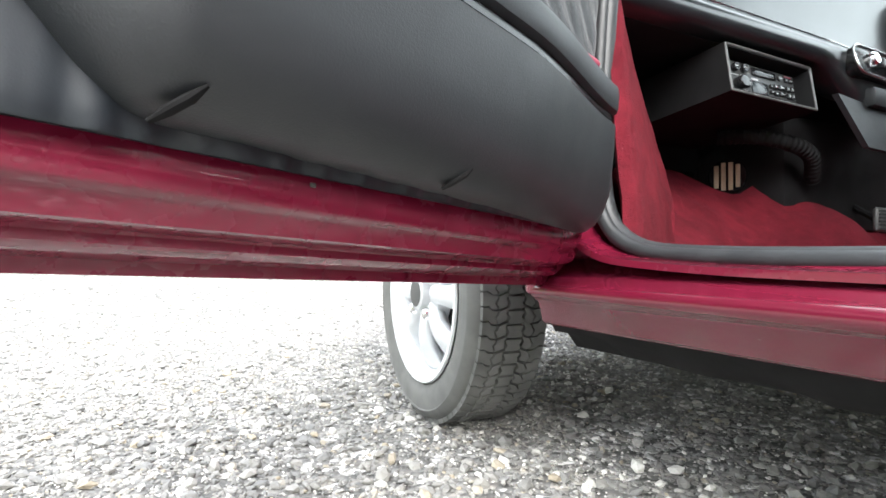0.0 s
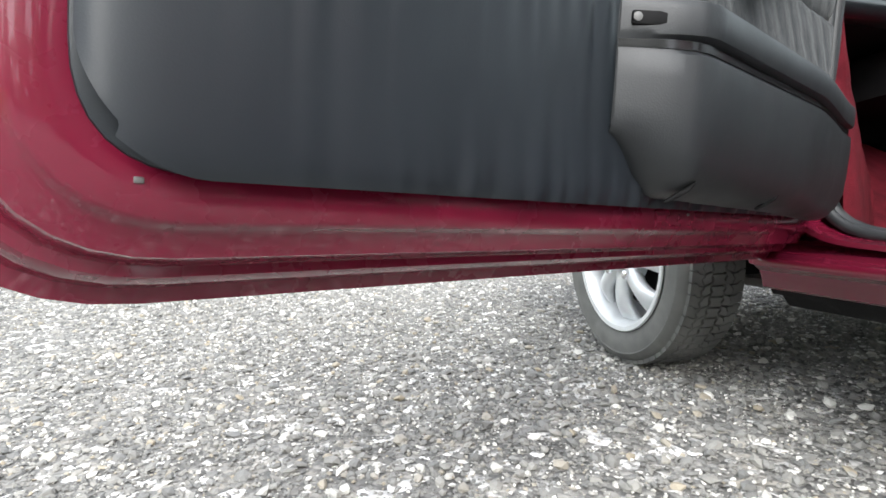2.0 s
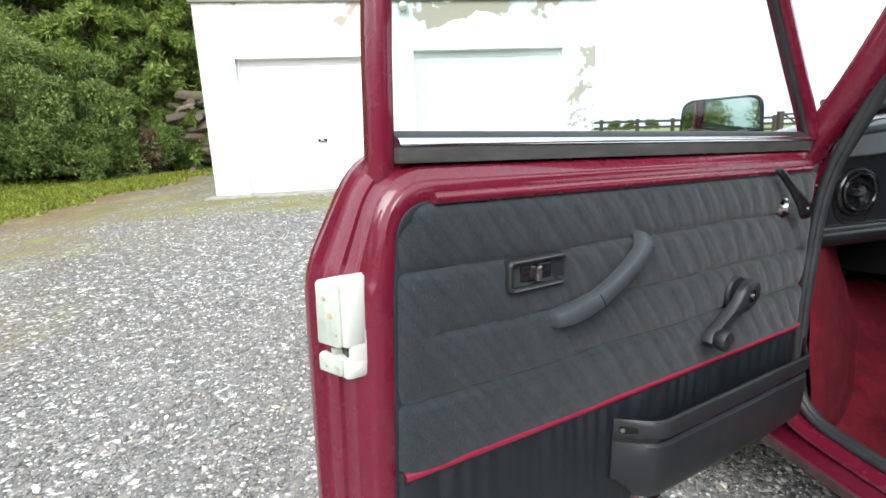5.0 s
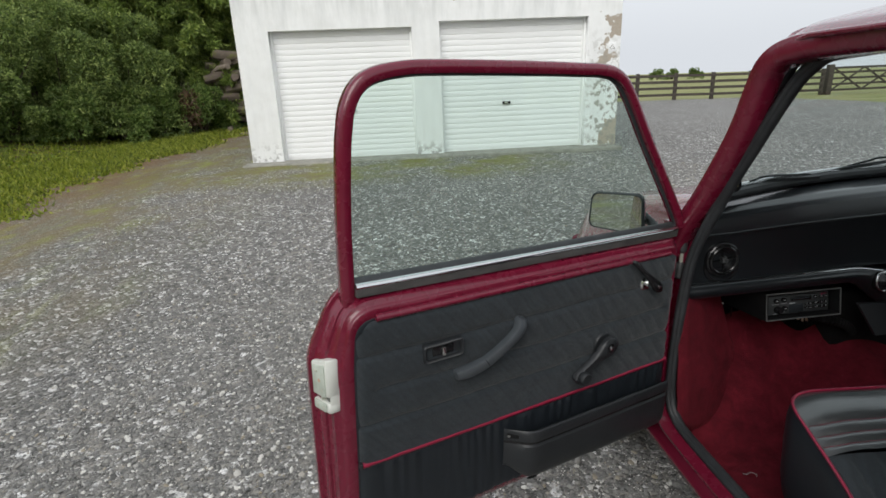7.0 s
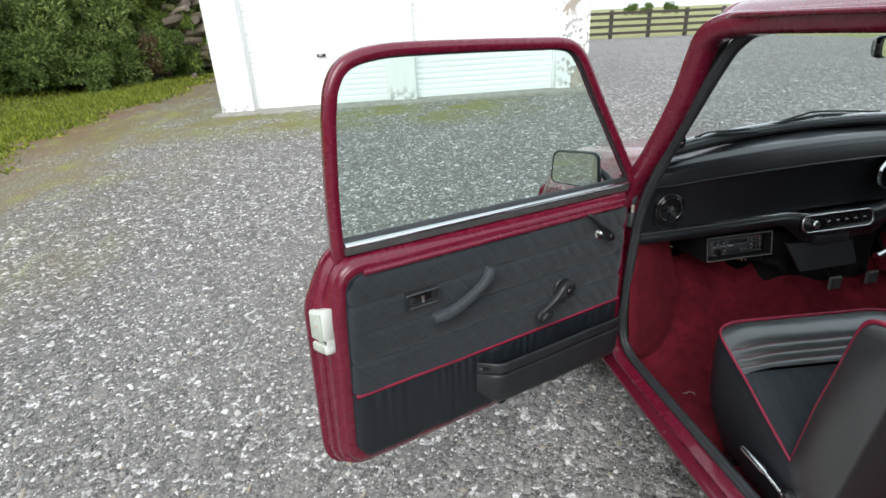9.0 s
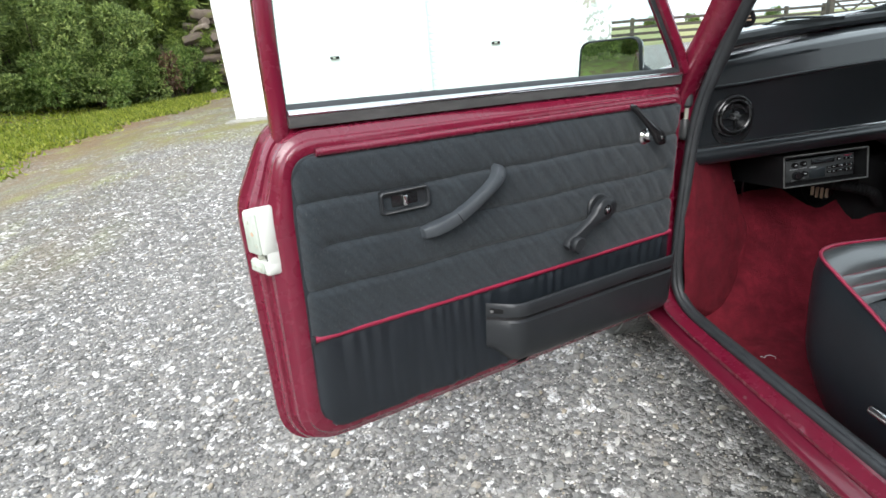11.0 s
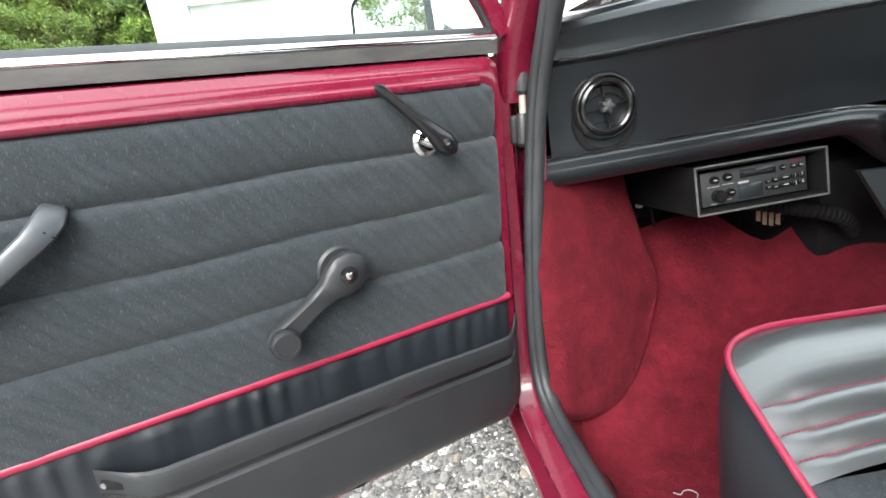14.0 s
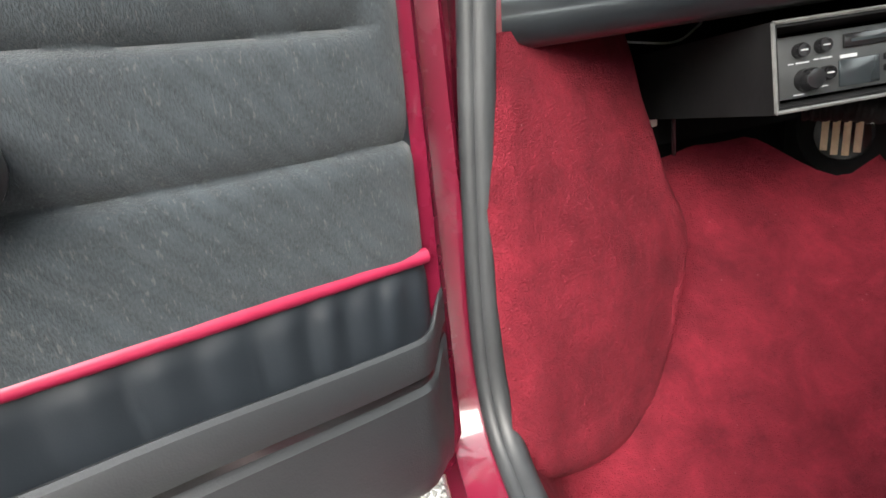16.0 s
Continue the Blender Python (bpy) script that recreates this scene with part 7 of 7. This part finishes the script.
def grass():
    rng = np.random.default_rng(3)
    v, f = [], []
    for k in range(52000):
        y = rng.uniform(2.5, 15.5)
        edge = -5.95 + 0.12 * max(0, y - 7) + 0.7 * noise.noise((y * 0.9, 1.3, 0)) + 0.3 * noise.noise((y * 3.1, 4.3, 0))
        x = edge + 0.75 - rng.gamma(3.2, 0.5)
        if x < -9.6:
            continue
        z = lie(x, y)
        h = rng.uniform(0.03, 0.09) * (1 + 1.2 * smooth01(-7.5, -9, x))
        a = rng.uniform(0, 6.28)
        w = 0.02
        lean = Vector((rng.normal() * 0.9, rng.normal() * 0.9, 1)).normalized() * h
        i = len(v)
        p = Vector((x, y, z))
        e = Vector((math.cos(a) * w, math.sin(a) * w, 0))
        v += [(p - e)[:], (p + e)[:], (p + lean)[:]]
        f.append((i, i + 1, i + 2))
    me = bpy.data.meshes.new("grass")
    me.from_pydata(v, [], f)
    me.materials.append(GRASS)
    tagged(new("grass", me), "bright green grass and weeds along the hedge", "grass", kind="stuff")


grass()
